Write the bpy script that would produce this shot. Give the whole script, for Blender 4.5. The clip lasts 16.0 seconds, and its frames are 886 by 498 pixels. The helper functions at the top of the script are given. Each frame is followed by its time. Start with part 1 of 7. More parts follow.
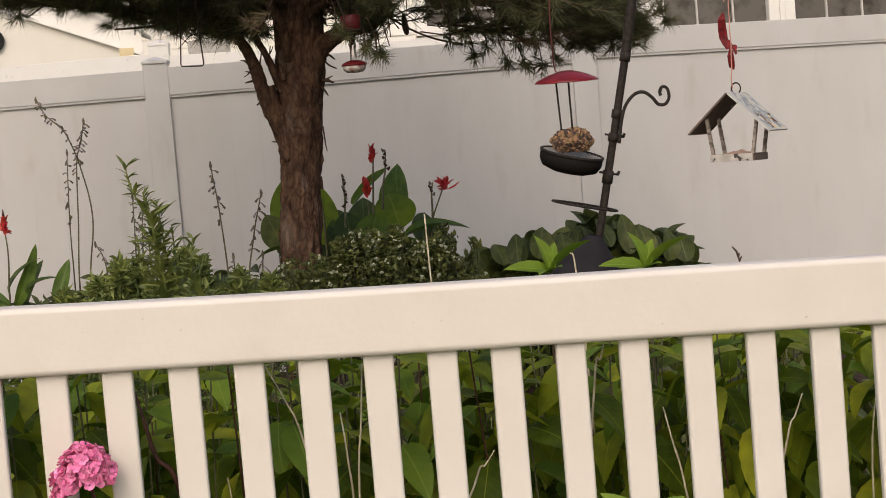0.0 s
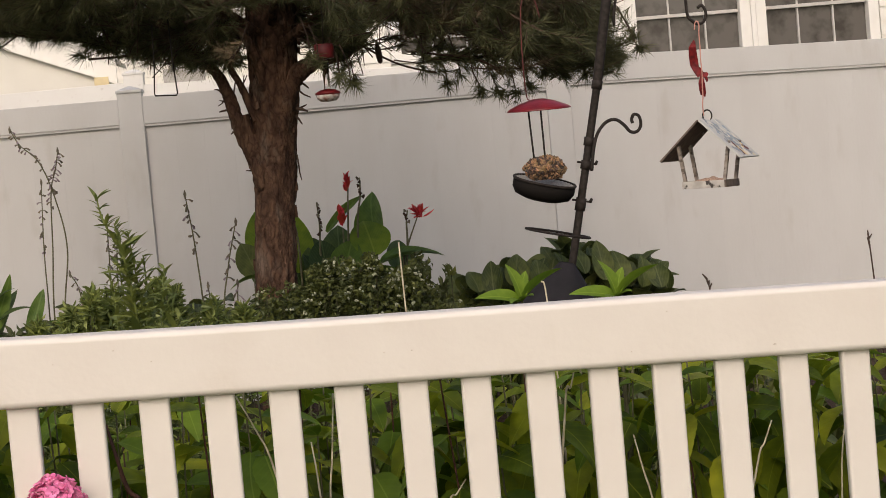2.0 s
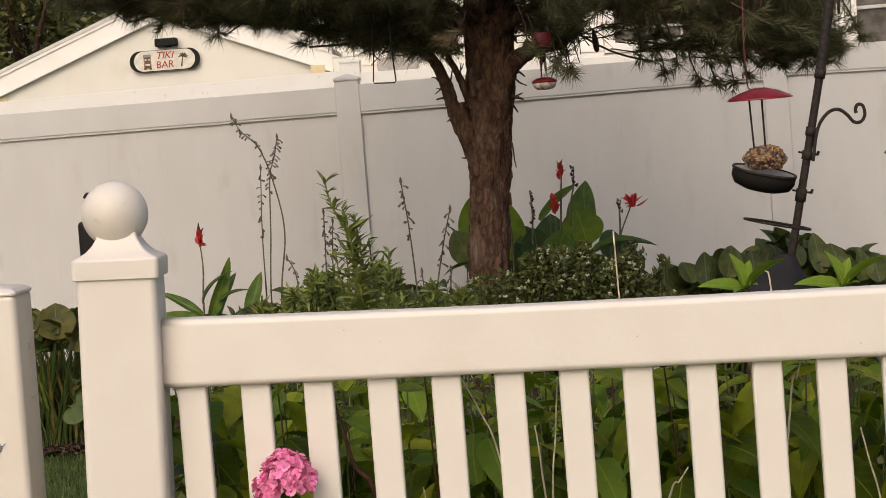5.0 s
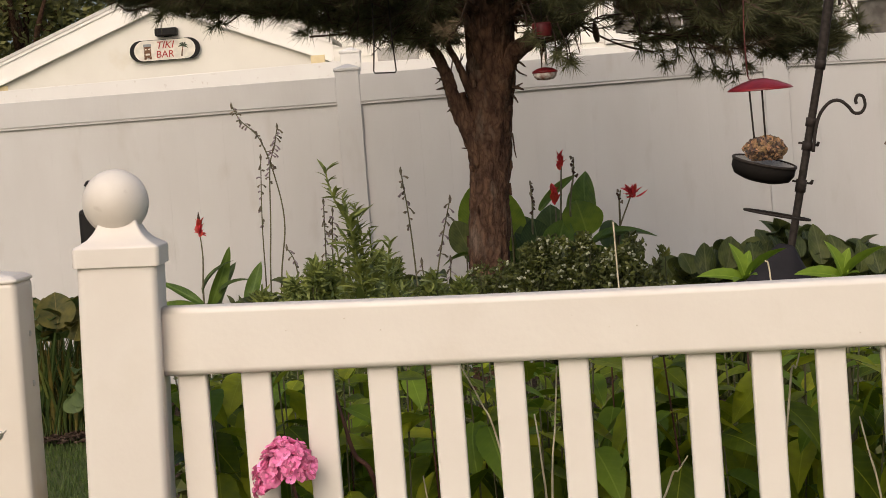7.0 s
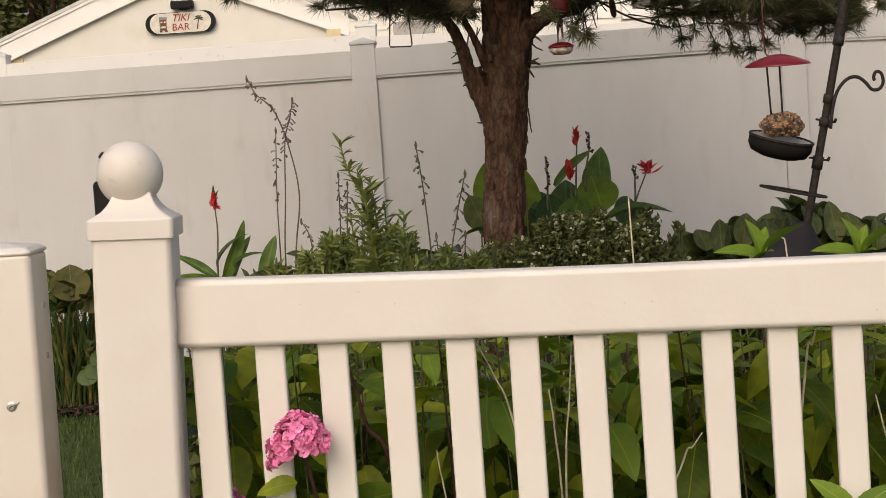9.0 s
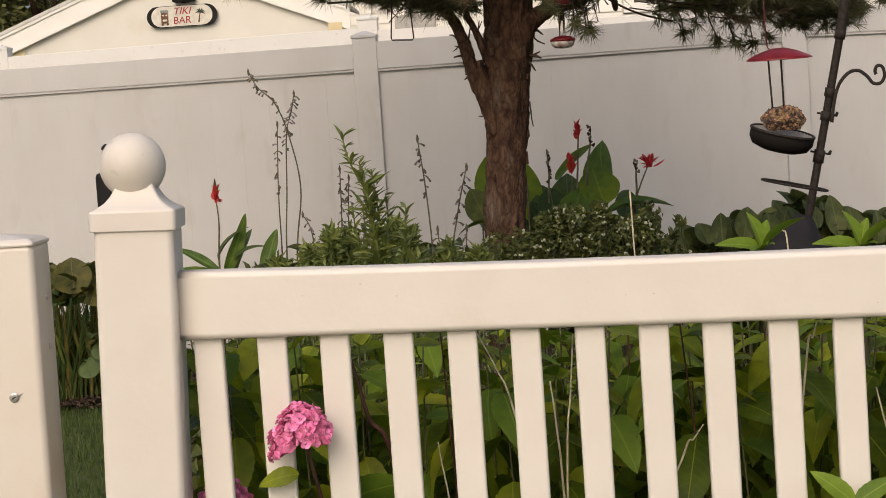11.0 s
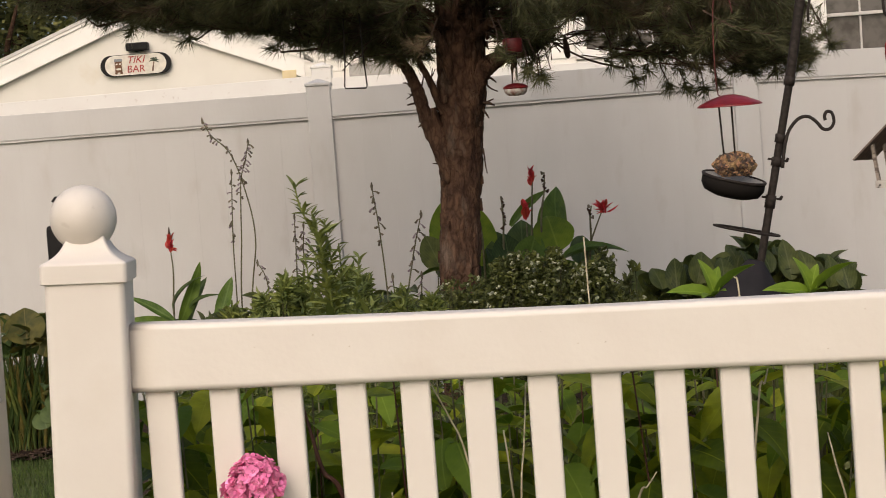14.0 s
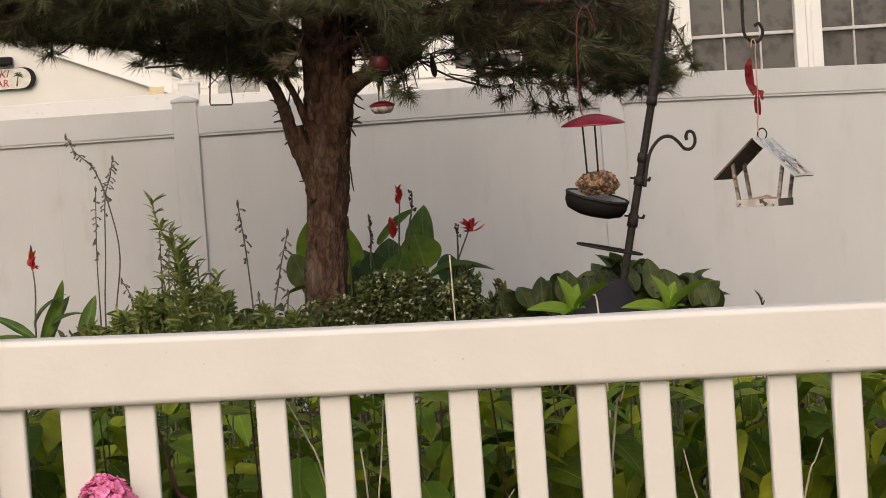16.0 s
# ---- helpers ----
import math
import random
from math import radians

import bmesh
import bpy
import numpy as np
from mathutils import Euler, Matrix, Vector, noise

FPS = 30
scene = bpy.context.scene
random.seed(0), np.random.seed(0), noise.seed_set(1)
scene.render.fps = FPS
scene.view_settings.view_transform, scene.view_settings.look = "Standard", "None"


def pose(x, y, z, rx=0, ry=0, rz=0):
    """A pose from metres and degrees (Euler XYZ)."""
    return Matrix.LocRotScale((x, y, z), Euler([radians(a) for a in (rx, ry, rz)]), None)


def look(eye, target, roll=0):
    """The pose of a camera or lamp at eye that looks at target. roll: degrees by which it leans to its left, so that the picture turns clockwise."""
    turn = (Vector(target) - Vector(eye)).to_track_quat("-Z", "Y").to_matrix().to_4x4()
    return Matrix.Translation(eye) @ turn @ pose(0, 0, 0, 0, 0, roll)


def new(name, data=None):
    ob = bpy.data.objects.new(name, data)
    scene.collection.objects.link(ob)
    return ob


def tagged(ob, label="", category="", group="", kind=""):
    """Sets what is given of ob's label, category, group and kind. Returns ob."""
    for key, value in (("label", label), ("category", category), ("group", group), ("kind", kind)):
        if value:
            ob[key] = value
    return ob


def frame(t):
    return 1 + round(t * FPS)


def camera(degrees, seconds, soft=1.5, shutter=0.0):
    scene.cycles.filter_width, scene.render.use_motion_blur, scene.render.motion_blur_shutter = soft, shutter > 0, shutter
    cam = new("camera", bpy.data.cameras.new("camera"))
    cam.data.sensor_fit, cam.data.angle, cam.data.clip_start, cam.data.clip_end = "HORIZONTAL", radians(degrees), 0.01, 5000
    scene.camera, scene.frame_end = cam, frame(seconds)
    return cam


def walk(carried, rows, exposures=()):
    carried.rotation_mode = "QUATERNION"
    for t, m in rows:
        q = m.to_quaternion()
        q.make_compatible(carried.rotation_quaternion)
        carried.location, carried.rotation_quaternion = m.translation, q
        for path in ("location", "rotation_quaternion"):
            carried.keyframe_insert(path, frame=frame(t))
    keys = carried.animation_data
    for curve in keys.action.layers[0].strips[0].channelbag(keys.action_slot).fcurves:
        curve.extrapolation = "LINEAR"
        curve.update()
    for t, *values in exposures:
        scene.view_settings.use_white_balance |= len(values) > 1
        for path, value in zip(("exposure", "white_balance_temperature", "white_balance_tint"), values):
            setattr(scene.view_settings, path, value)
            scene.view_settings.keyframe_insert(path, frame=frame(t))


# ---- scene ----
cam = camera(28.5, 16.0, soft=0.7, shutter=0.3)
PATH = [
    (0, (0.473, -2.235, 1.387), (0.612, -0.244, 1.257), -4.8),
    (0.5, (0.477, -2.24, 1.39), (0.624, -0.249, 1.269), -4.8),
    (1, (0.475, -2.242, 1.389), (0.632, -0.251, 1.277), -4.9),
    (1.5, (0.477, -2.243, 1.388), (0.641, -0.252, 1.282), -5.0),
    (2, (0.482, -2.245, 1.391), (0.65, -0.254, 1.289), -5.1),
    (2.5, (0.485, -2.249, 1.39), (0.643, -0.257, 1.292), -5.1),
    (3, (0.485, -2.244, 1.39), (0.611, -0.25, 1.296), -5.1),
    (3.5, (0.466, -2.263, 1.39), (0.529, -0.266, 1.297), -5.0),
    (4, (0.454, -2.265, 1.387), (0.457, -0.267, 1.297), -4.7),
    (4.5, (0.451, -2.263, 1.386), (0.407, -0.266, 1.295), -4.6),
    (5, (0.455, -2.261, 1.388), (0.386, -0.265, 1.294), -4.5),
    (7.5, (0.454, -2.265, 1.385), (0.383, -0.269, 1.276), -4.3),
    (8, (0.453, -2.263, 1.384), (0.378, -0.268, 1.269), -4.2),
    (8.5, (0.45, -2.263, 1.382), (0.368, -0.268, 1.259), -4.1),
    (9, (0.453, -2.255, 1.384), (0.365, -0.261, 1.252), -4.0),
    (11.5, (0.452, -2.261, 1.382), (0.363, -0.268, 1.243), -3.9),
    (12, (0.452, -2.261, 1.384), (0.366, -0.268, 1.252), -3.9),
    (12.5, (0.453, -2.265, 1.385), (0.369, -0.271, 1.261), -4.0),
    (13, (0.452, -2.261, 1.386), (0.372, -0.266, 1.274), -4.1),
    (13.5, (0.453, -2.262, 1.386), (0.388, -0.266, 1.287), -4.2),
    (14, (0.458, -2.263, 1.387), (0.422, -0.265, 1.297), -4.3),
    (14.5, (0.472, -2.264, 1.388), (0.477, -0.266, 1.304), -4.3),
    (15, (0.472, -2.256, 1.387), (0.522, -0.258, 1.307), -4.2),
    (15.5, (0.475, -2.249, 1.385), (0.565, -0.253, 1.306), -4.1),
    (16, (0.476, -2.248, 1.382), (0.589, -0.253, 1.303), -4.0),
]
walk(cam, [(t, look(e, a, r)) for t, e, a, r in PATH], exposures=[(0, -0.07, 6330, 10.9), (3, -0.06, 6330, 10.9), (3.7, -0.04, 6430, 10.8), (4.6, -0.04, 6490, 10.8), (12, -0.05, 6490, 10.8), (13.5, -0.04, 6450, 10.8), (15, -0.05, 6420, 10.8), (16, -0.06, 6350, 10.9)])

# ---- world, sun, exposure ----
world = bpy.data.worlds.new("world")
scene.world = world
world.use_nodes = True
_wn = world.node_tree.nodes
_wl = world.node_tree.links
sky = _wn.new("ShaderNodeTexSky")
sky.sky_type = 'NISHITA'
sky.sun_disc = False
sky.sun_elevation = radians(39)
sky.sun_rotation = radians(195)
sky.air_density = 1.0
sky.dust_density = 6.0
sky.ozone_density = 0.6
_wn["Background"].inputs[1].default_value = 0.15
_wl.new(sky.outputs[0], _wn["Background"].inputs[0])

sun_data = bpy.data.lights.new("sun", 'SUN')
sun_data.energy = 0.51
sun_data.angle = radians(90)
sun_data.color = (1.0, 0.92, 0.82)
sun = new("sun", sun_data)
sun.matrix_world = look((-2.2, -6.0, 7.2), (0, 2, 0.5))

# ---- materials ----
def mat(name, color, rough=0.5, color2=None, scale=20.0, metal=0.0, bump=0.0, bump_scale=60.0, translucent=0.0,
        spec=0.5, detail=6.0, rand=0.0, stretch=(1, 1, 1), c_lo=0.35, c_hi=0.65, stain=None, stain_scale=3.0, stain_lo=0.62, stain_hi=0.8):
    m = bpy.data.materials.new(name)
    m.use_nodes = True
    n, l = m.node_tree.nodes, m.node_tree.links
    b = n["Principled BSDF"]
    b.inputs["Roughness"].default_value = rough
    b.inputs["Metallic"].default_value = metal
    b.inputs["Specular IOR Level"].default_value = spec
    tc = n.new("ShaderNodeTexCoord")
    mp = n.new("ShaderNodeMapping")
    mp.inputs["Scale"].default_value = stretch
    l.new(tc.outputs["Object"], mp.inputs[0])
    if color2 is None:
        color2 = tuple(c * 0.82 for c in color)
    nz = n.new("ShaderNodeTexNoise")
    nz.inputs["Scale"].default_value = scale
    nz.inputs["Detail"].default_value = detail
    l.new(mp.outputs[0], nz.inputs["Vector"])
    rp = n.new("ShaderNodeValToRGB")
    rp.color_ramp.elements[0].position, rp.color_ramp.elements[1].position = c_lo, c_hi
    rp.color_ramp.elements[0].color = (*color2, 1)
    rp.color_ramp.elements[1].color = (*color, 1)
    l.new(nz.outputs[0], rp.inputs[0])
    col = rp.outputs[0]
    if stain:
        nz2 = n.new("ShaderNodeTexNoise")
        nz2.inputs["Scale"].default_value = stain_scale
        nz2.inputs["Detail"].default_value = 8
        l.new(mp.outputs[0], nz2.inputs["Vector"])
        r2 = n.new("ShaderNodeValToRGB")
        r2.color_ramp.elements[0].position, r2.color_ramp.elements[1].position = stain_lo, stain_hi
        l.new(nz2.outputs[0], r2.inputs[0])
        mx = n.new("ShaderNodeMix")
        mx.data_type = 'RGBA'
        l.new(r2.outputs[0], mx.inputs[0])
        l.new(col, mx.inputs[6])
        mx.inputs[7].default_value = (*stain, 1)
        col = mx.outputs[2]
    if rand > 0:
        oi = n.new("ShaderNodeObjectInfo")
        geo = n.new("ShaderNodeNewGeometry")
        ad = n.new("ShaderNodeMath")
        ad.operation = 'ADD'
        l.new(oi.outputs["Random"], ad.inputs[0])
        l.new(geo.outputs["Random Per Island"], ad.inputs[1])
        fr = n.new("ShaderNodeMath")
        fr.operation = 'FRACT'
        l.new(ad.outputs[0], fr.inputs[0])
        mr = n.new("ShaderNodeMapRange")
        mr.inputs[3].default_value, mr.inputs[4].default_value = 1 - rand, 1 + rand
        l.new(fr.outputs[0], mr.inputs[0])
        hs = n.new("ShaderNodeHueSaturation")
        l.new(mr.outputs[0], hs.inputs["Value"])
        mh = n.new("ShaderNodeMapRange")
        mh.inputs[3].default_value, mh.inputs[4].default_value = 0.5 + 0.045 * rand, 0.5 - 0.045 * rand
        l.new(fr.outputs[0], mh.inputs[0])
        l.new(mh.outputs[0], hs.inputs["Hue"])
        l.new(col, hs.inputs["Color"])
        col = hs.outputs[0]
    l.new(col, b.inputs["Base Color"])
    if bump > 0:
        nb = n.new("ShaderNodeTexNoise")
        nb.inputs["Scale"].default_value = bump_scale
        nb.inputs["Detail"].default_value = 8
        l.new(mp.outputs[0], nb.inputs["Vector"])
        bp = n.new("ShaderNodeBump")
        bp.inputs["Strength"].default_value = bump
        bp.inputs["Distance"].default_value = 0.02
        l.new(nb.outputs[0], bp.inputs["Height"])
        l.new(bp.outputs[0], b.inputs["Normal"])
    if translucent > 0:
        tr = n.new("ShaderNodeBsdfTranslucent")
        l.new(col, tr.inputs[0])
        ms = n.new("ShaderNodeMixShader")
        ms.inputs[0].default_value = translucent
        l.new(b.outputs[0], ms.inputs[1])
        l.new(tr.outputs[0], ms.inputs[2])
        l.new(ms.outputs[0], n["Material Output"].inputs[0])
    return m


def leaf_mat(name, color, color2, rough=0.45, rand=0.3, translucent=0.25, pitch=0.013, slant=0.8, rib=0.0014, vein=0.45, depth=0.35):
    """A leaf whose rib runs along x: side veins slant from it, both lighter than the blade and pressed into it."""
    m = mat(name, color, rough, color2, 18, rand=rand, translucent=translucent, spec=0.25)
    n, l = m.node_tree.nodes, m.node_tree.links
    b = n["Principled BSDF"]
    tc = next(q for q in n if q.bl_idname == "ShaderNodeTexCoord")
    sx = n.new("ShaderNodeSeparateXYZ")
    l.new(tc.outputs["Object"], sx.inputs[0])
    def op(kind, p, q=None):
        k = n.new("ShaderNodeMath")
        k.operation = kind
        for i, val in enumerate((p, q)):
            if val is None:
                continue
            if isinstance(val, (int, float)):
                k.inputs[i].default_value = val
            else:
                l.new(val, k.inputs[i])
        return k.outputs[0]
    ay = op('ABSOLUTE', sx.outputs[1])
    ph = op('MULTIPLY', op('SUBTRACT', sx.outputs[0], op('MULTIPLY', ay, slant)), 6.2832 / pitch)
    side = op('POWER', op('ADD', op('MULTIPLY', op('SINE', ph), 0.5), 0.5), 7.0)
    mid = op('LESS_THAN', ay, rib)
    line = op('MAXIMUM', op('MULTIPLY', side, vein), mid)
    src = b.inputs["Base Color"].links[0].from_socket
    mx = n.new("ShaderNodeMix")
    mx.data_type = 'RGBA'
    mx.blend_type = 'MIX'
    l.new(op('MULTIPLY', line, 0.55), mx.inputs[0])
    l.new(src, mx.inputs[6])
    mx.inputs[7].default_value = (color[0] * 1.9, color[1] * 1.7, color[2] * 2.5, 1)
    l.new(mx.outputs[2], b.inputs["Base Color"])
    bp = n.new("ShaderNodeBump")
    bp.inputs["Strength"].default_value = depth
    bp.inputs["Distance"].default_value = 0.004
    bp.invert = True
    l.new(line, bp.inputs["Height"])
    l.new(bp.outputs[0], b.inputs["Normal"])
    return m


VINYL = mat("white_vinyl", (0.731, 0.680, 0.622), 0.42, (0.703, 0.647, 0.589), 9, bump=0.03, bump_scale=90,
            stain=(0.64, 0.575, 0.50), stain_scale=6, stain_lo=0.58, stain_hi=0.85)
VINYL_BALL = mat("mottled_vinyl", (0.694, 0.643, 0.583), 0.5, (0.611, 0.555, 0.490), 13, bump=0.03, bump_scale=90,
                 stain=(0.34, 0.27, 0.21), stain_scale=30, stain_lo=0.60, stain_hi=0.84)
VINYL_DIRTY = mat("stained_vinyl", (0.722, 0.661, 0.592), 0.45, (0.684, 0.615, 0.536), 7, bump=0.03, stain=(0.58, 0.44, 0.33), stain_scale=9, stain_lo=0.56, stain_hi=0.85)
VINYL_OLD = mat("weathered_vinyl", (0.558, 0.546, 0.534), 0.5, (0.531, 0.516, 0.502), 5, bump=0.04, bump_scale=60, rand=0.015,
                stain=(0.44, 0.41, 0.375), stain_scale=7, stain_lo=0.60, stain_hi=0.9, stretch=(1, 1, 0.35))
VINYL_FAR = mat("chalky_vinyl", (0.758, 0.740, 0.704), 0.5, (0.731, 0.704, 0.668), 4, bump=0.03,
                stain=(0.50, 0.43, 0.38), stain_scale=17, stain_lo=0.62, stain_hi=0.76)
# even grey: the painted shade of the rail grooves, also the small far window
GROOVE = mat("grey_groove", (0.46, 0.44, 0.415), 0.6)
SCREW = mat("galvanised_screw", (0.62, 0.60, 0.57), 0.35, metal=0.9, scale=300)
BARK = mat("pine_bark", (0.138, 0.078, 0.050), 0.9, (0.066, 0.037, 0.026), 30, bump=0.9, bump_scale=60, stretch=(1, 1, 0.45), spec=0.15, c_lo=0.38, c_hi=0.68,
           stain=(0.165, 0.120, 0.092), stain_scale=16, stain_lo=0.55, stain_hi=0.75)
def crack(m, scale, stretch, dark, width):
    """Split a bark material into plates by dark crooked cracks, pressed in."""
    n, l = m.node_tree.nodes, m.node_tree.links
    b = n["Principled BSDF"]
    tc = next(q for q in n if q.bl_idname == "ShaderNodeTexCoord")
    nz = n.new("ShaderNodeTexNoise")
    nz.inputs["Scale"].default_value = 9
    nz.inputs["Detail"].default_value = 5
    l.new(tc.outputs["Object"], nz.inputs["Vector"])
    ad = n.new("ShaderNodeMix")
    ad.data_type = 'VECTOR'
    ad.inputs[0].default_value = 0.09
    l.new(tc.outputs["Object"], ad.inputs[4])
    l.new(nz.outputs["Color"], ad.inputs[5])
    mp = n.new("ShaderNodeMapping")
    mp.inputs["Scale"].default_value = stretch
    l.new(ad.outputs[1], mp.inputs[0])
    vo = n.new("ShaderNodeTexVoronoi")
    vo.feature = 'DISTANCE_TO_EDGE'
    vo.inputs["Scale"].default_value = scale
    l.new(mp.outputs[0], vo.inputs["Vector"])
    rp = n.new("ShaderNodeValToRGB")
    rp.color_ramp.elements[0].position, rp.color_ramp.elements[1].position = 0.0, width
    rp.color_ramp.elements[0].color = (dark, dark, dark, 1)
    l.new(vo.outputs["Distance"], rp.inputs[0])
    mx = n.new("ShaderNodeMix")
    mx.data_type = 'RGBA'
    mx.blend_type = 'MULTIPLY'
    mx.inputs[0].default_value = 1.0
    l.new(b.inputs["Base Color"].links[0].from_socket, mx.inputs[6])
    l.new(rp.outputs[0], mx.inputs[7])
    l.new(mx.outputs[2], b.inputs["Base Color"])
    old = b.inputs["Normal"].links[0].from_node
    bp = n.new("ShaderNodeBump")
    bp.inputs["Strength"].default_value = 0.5
    bp.inputs["Distance"].default_value = 0.010
    l.new(rp.outputs[0], bp.inputs["Height"])
    l.new(old.outputs[0], bp.inputs["Normal"])
    l.new(bp.outputs[0], b.inputs["Normal"])


crack(BARK, 46, (1, 1, 0.34), 0.60, 0.20)
TWIG = mat("dead_twig", (0.090, 0.058, 0.042), 0.9, (0.045, 0.030, 0.023), 60, spec=0.2)
DRYSTEM = mat("dry_stem", (0.72, 0.65, 0.48), 0.8, (0.40, 0.33, 0.22), 30, spec=0.2)
NEEDLE = mat("pine_needle", (0.126, 0.126, 0.056), 0.6, (0.070, 0.072, 0.034), 5, rand=0.35, translucent=0.2, spec=0.2)
NEEDLE_DEAD = mat("brown_needle", (0.138, 0.104, 0.058), 0.8, (0.080, 0.062, 0.037), 8, rand=0.3, spec=0.2)
HYD = leaf_mat("hydrangea_leaf", (0.262, 0.318, 0.020), (0.122, 0.162, 0.013), 0.42, 0.6, 0.40, vein=.10, depth=.3, rib=.0008)
HYD_TIP = leaf_mat("young_leaf", (0.175, 0.265, 0.024), (0.115, 0.19, 0.017), 0.5, 0.15, 0.35, vein=.12, depth=.25, rib=.0011)
CANNA = leaf_mat("canna_leaf", (0.098, 0.165, 0.024), (0.058, 0.108, 0.016), 0.42, 0.3, 0.3, pitch=0.022, slant=1.5, rib=0.004, vein=.3)
HOSTA = leaf_mat("hosta_leaf", (0.098, 0.118, 0.030), (0.048, 0.066, 0.020), 0.42, 0.4, 0.2, pitch=0.03, slant=2.2, rib=0.003, vein=.4)
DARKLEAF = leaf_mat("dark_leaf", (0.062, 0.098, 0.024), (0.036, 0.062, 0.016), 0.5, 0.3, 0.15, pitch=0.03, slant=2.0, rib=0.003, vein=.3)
MOTTLED = leaf_mat("mottled_leaf", (0.140, 0.120, 0.026), (0.055, 0.062, 0.018), 0.6, 0.4, 0.2, pitch=0.03, slant=1.0, rib=0.0015, vein=.1)
FEATHER = mat("feathery_leaf", (0.215, 0.255, 0.058), 0.55, (0.10, 0.130, 0.032), 12, rand=0.35, translucent=0.2)
SPIKE = mat("lance_leaf", (0.23, 0.265, 0.065), 0.5, (0.15, 0.18, 0.042), 18, rand=0.25, translucent=0.25)
BUSH = mat("small_leaf", (0.084, 0.098, 0.018), 0.6, (0.036, 0.046, 0.009), 12, rand=0.35, translucent=0.15)
WHITEFLOWER = mat("white_floret", (0.36, 0.37, 0.26), 0.8, (0.17, 0.19, 0.11), 60, rand=0.2)
RED = mat("red_petal", (0.74, 0.056, 0.050), 0.5, (0.48, 0.032, 0.030), 30, rand=0.2, translucent=0.15)
PINK = mat("pink_petal", (0.90, 0.33, 0.55), 0.6, (0.74, 0.17, 0.38), 60, rand=0.3, translucent=0.2)
PINKDEEP = mat("deep_pink", (0.46, 0.10, 0.22), 0.7, (0.34, 0.07, 0.16), 80)
REDSTEM = mat("red_brown_stem", (0.105, 0.042, 0.030), 0.6, (0.055, 0.026, 0.020), 40, spec=0.3)
PADDLE = leaf_mat("paddle_leaf", (0.185, 0.255, 0.022), (0.12, 0.19, 0.018), 0.4, 0.12, 0.4, pitch=0.018, slant=1.3, rib=0.004, vein=.22)
STALK = mat("flower_stalk", (0.15, 0.145, 0.075), 0.7, (0.09, 0.08, 0.045), 40, spec=0.3)
# stalk colour darkened, so the shade inside the foliage is in the colour
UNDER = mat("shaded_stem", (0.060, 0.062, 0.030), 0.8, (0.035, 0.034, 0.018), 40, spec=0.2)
SEEDHEAD = mat("withered_bell", (0.21, 0.18, 0.125), 0.8, (0.11, 0.09, 0.065), 60, rand=0.3)
LILAC = mat("lilac_bell", (0.34, 0.28, 0.31), 0.7, (0.22, 0.17, 0.19), 60)
IRON = mat("black_iron", (0.036, 0.029, 0.025), 0.65, (0.019, 0.015, 0.013), 80, spec=0.15, bump=0.1, bump_scale=200)
BLACKPLASTIC = mat("black_plastic", (0.012, 0.011, 0.011), 0.6, (0.008, 0.007, 0.007), 60, spec=0.2)
PANSKIRT = mat("brown_mesh", (0.016, 0.0135, 0.012), 0.8, (0.010, 0.009, 0.008), 400, spec=0.06)
SCUFF = mat("scuff_mark", (0.70, 0.62, 0.54), 0.7)
MESHPAN = mat("grey_mesh", (0.42, 0.41, 0.40), 0.7, (0.26, 0.25, 0.245), 500)
BAFFLE = mat("grey_metal", (0.024, 0.022, 0.025), 0.75, (0.017, 0.016, 0.018), 12, spec=0.1, bump=0.05)
REDTIN = mat("red_tin", (0.215, 0.011, 0.012), 0.28, (0.125, 0.007, 0.008), 14, spec=0.4, bump=0.08, bump_scale=25)
TAGRED = mat("red_plastic", (0.20, 0.014, 0.016), 0.5, (0.075, 0.008, 0.009), 75, spec=0.2)
CAPRED = mat("dark_red_plastic", (0.16, 0.010, 0.012), 0.5, (0.08, 0.006, 0.007), 40)
REDTAPE = mat("faded_red_cord", (0.15, 0.032, 0.027), 0.8, (0.09, 0.022, 0.02), 60)
PINKCORD = mat("pale_pink_cord", (0.62, 0.30, 0.24), 0.8)
GLASS = mat("clear_plastic", (0.62, 0.57, 0.53), 0.15, (0.30, 0.16, 0.13), 55)
NECTAR = mat("clear_tube", (0.86, 0.82, 0.80), 0.05, (0.80, 0.76, 0.74), 30)
NECTAR.node_tree.nodes["Principled BSDF"].inputs["Transmission Weight"].default_value = 1.0
NECTAR.node_tree.nodes["Principled BSDF"].inputs["IOR"].default_value = 1.08
SEED = mat("birdseed", (0.12, 0.075, 0.04), 0.8, (0.035, 0.022, 0.015), 150, rand=0.5, c_lo=0.4, c_hi=0.6)
PALESEED = mat("pale_seed", (0.40, 0.235, 0.115), 0.7, (0.18, 0.10, 0.05), 200, rand=0.35)
SEEDBED = mat("seed_bed", (0.42, 0.29, 0.22), 0.8, (0.24, 0.155, 0.115), 160)
DARKSEED = mat("dark_seed", (0.085, 0.048, 0.030), 0.6, (0.02, 0.015, 0.012), 200, rand=0.4)
TRAYPAINT = mat("worn_white_paint", (0.54, 0.51, 0.47), 0.7, (0.36, 0.33, 0.295), 30, bump=0.2, stain=(0.05, 0.04, 0.035), stain_scale=48, stain_lo=0.60, stain_hi=0.66)
WOODGREY = mat("weathered_wood", (0.36, 0.31, 0.265), 0.8, (0.20, 0.16, 0.13), 30, stretch=(0.5, 1.5, 1.5), bump=0.3, stain=(0.11, 0.085, 0.068), stain_scale=42, stain_lo=0.50, stain_hi=0.58)
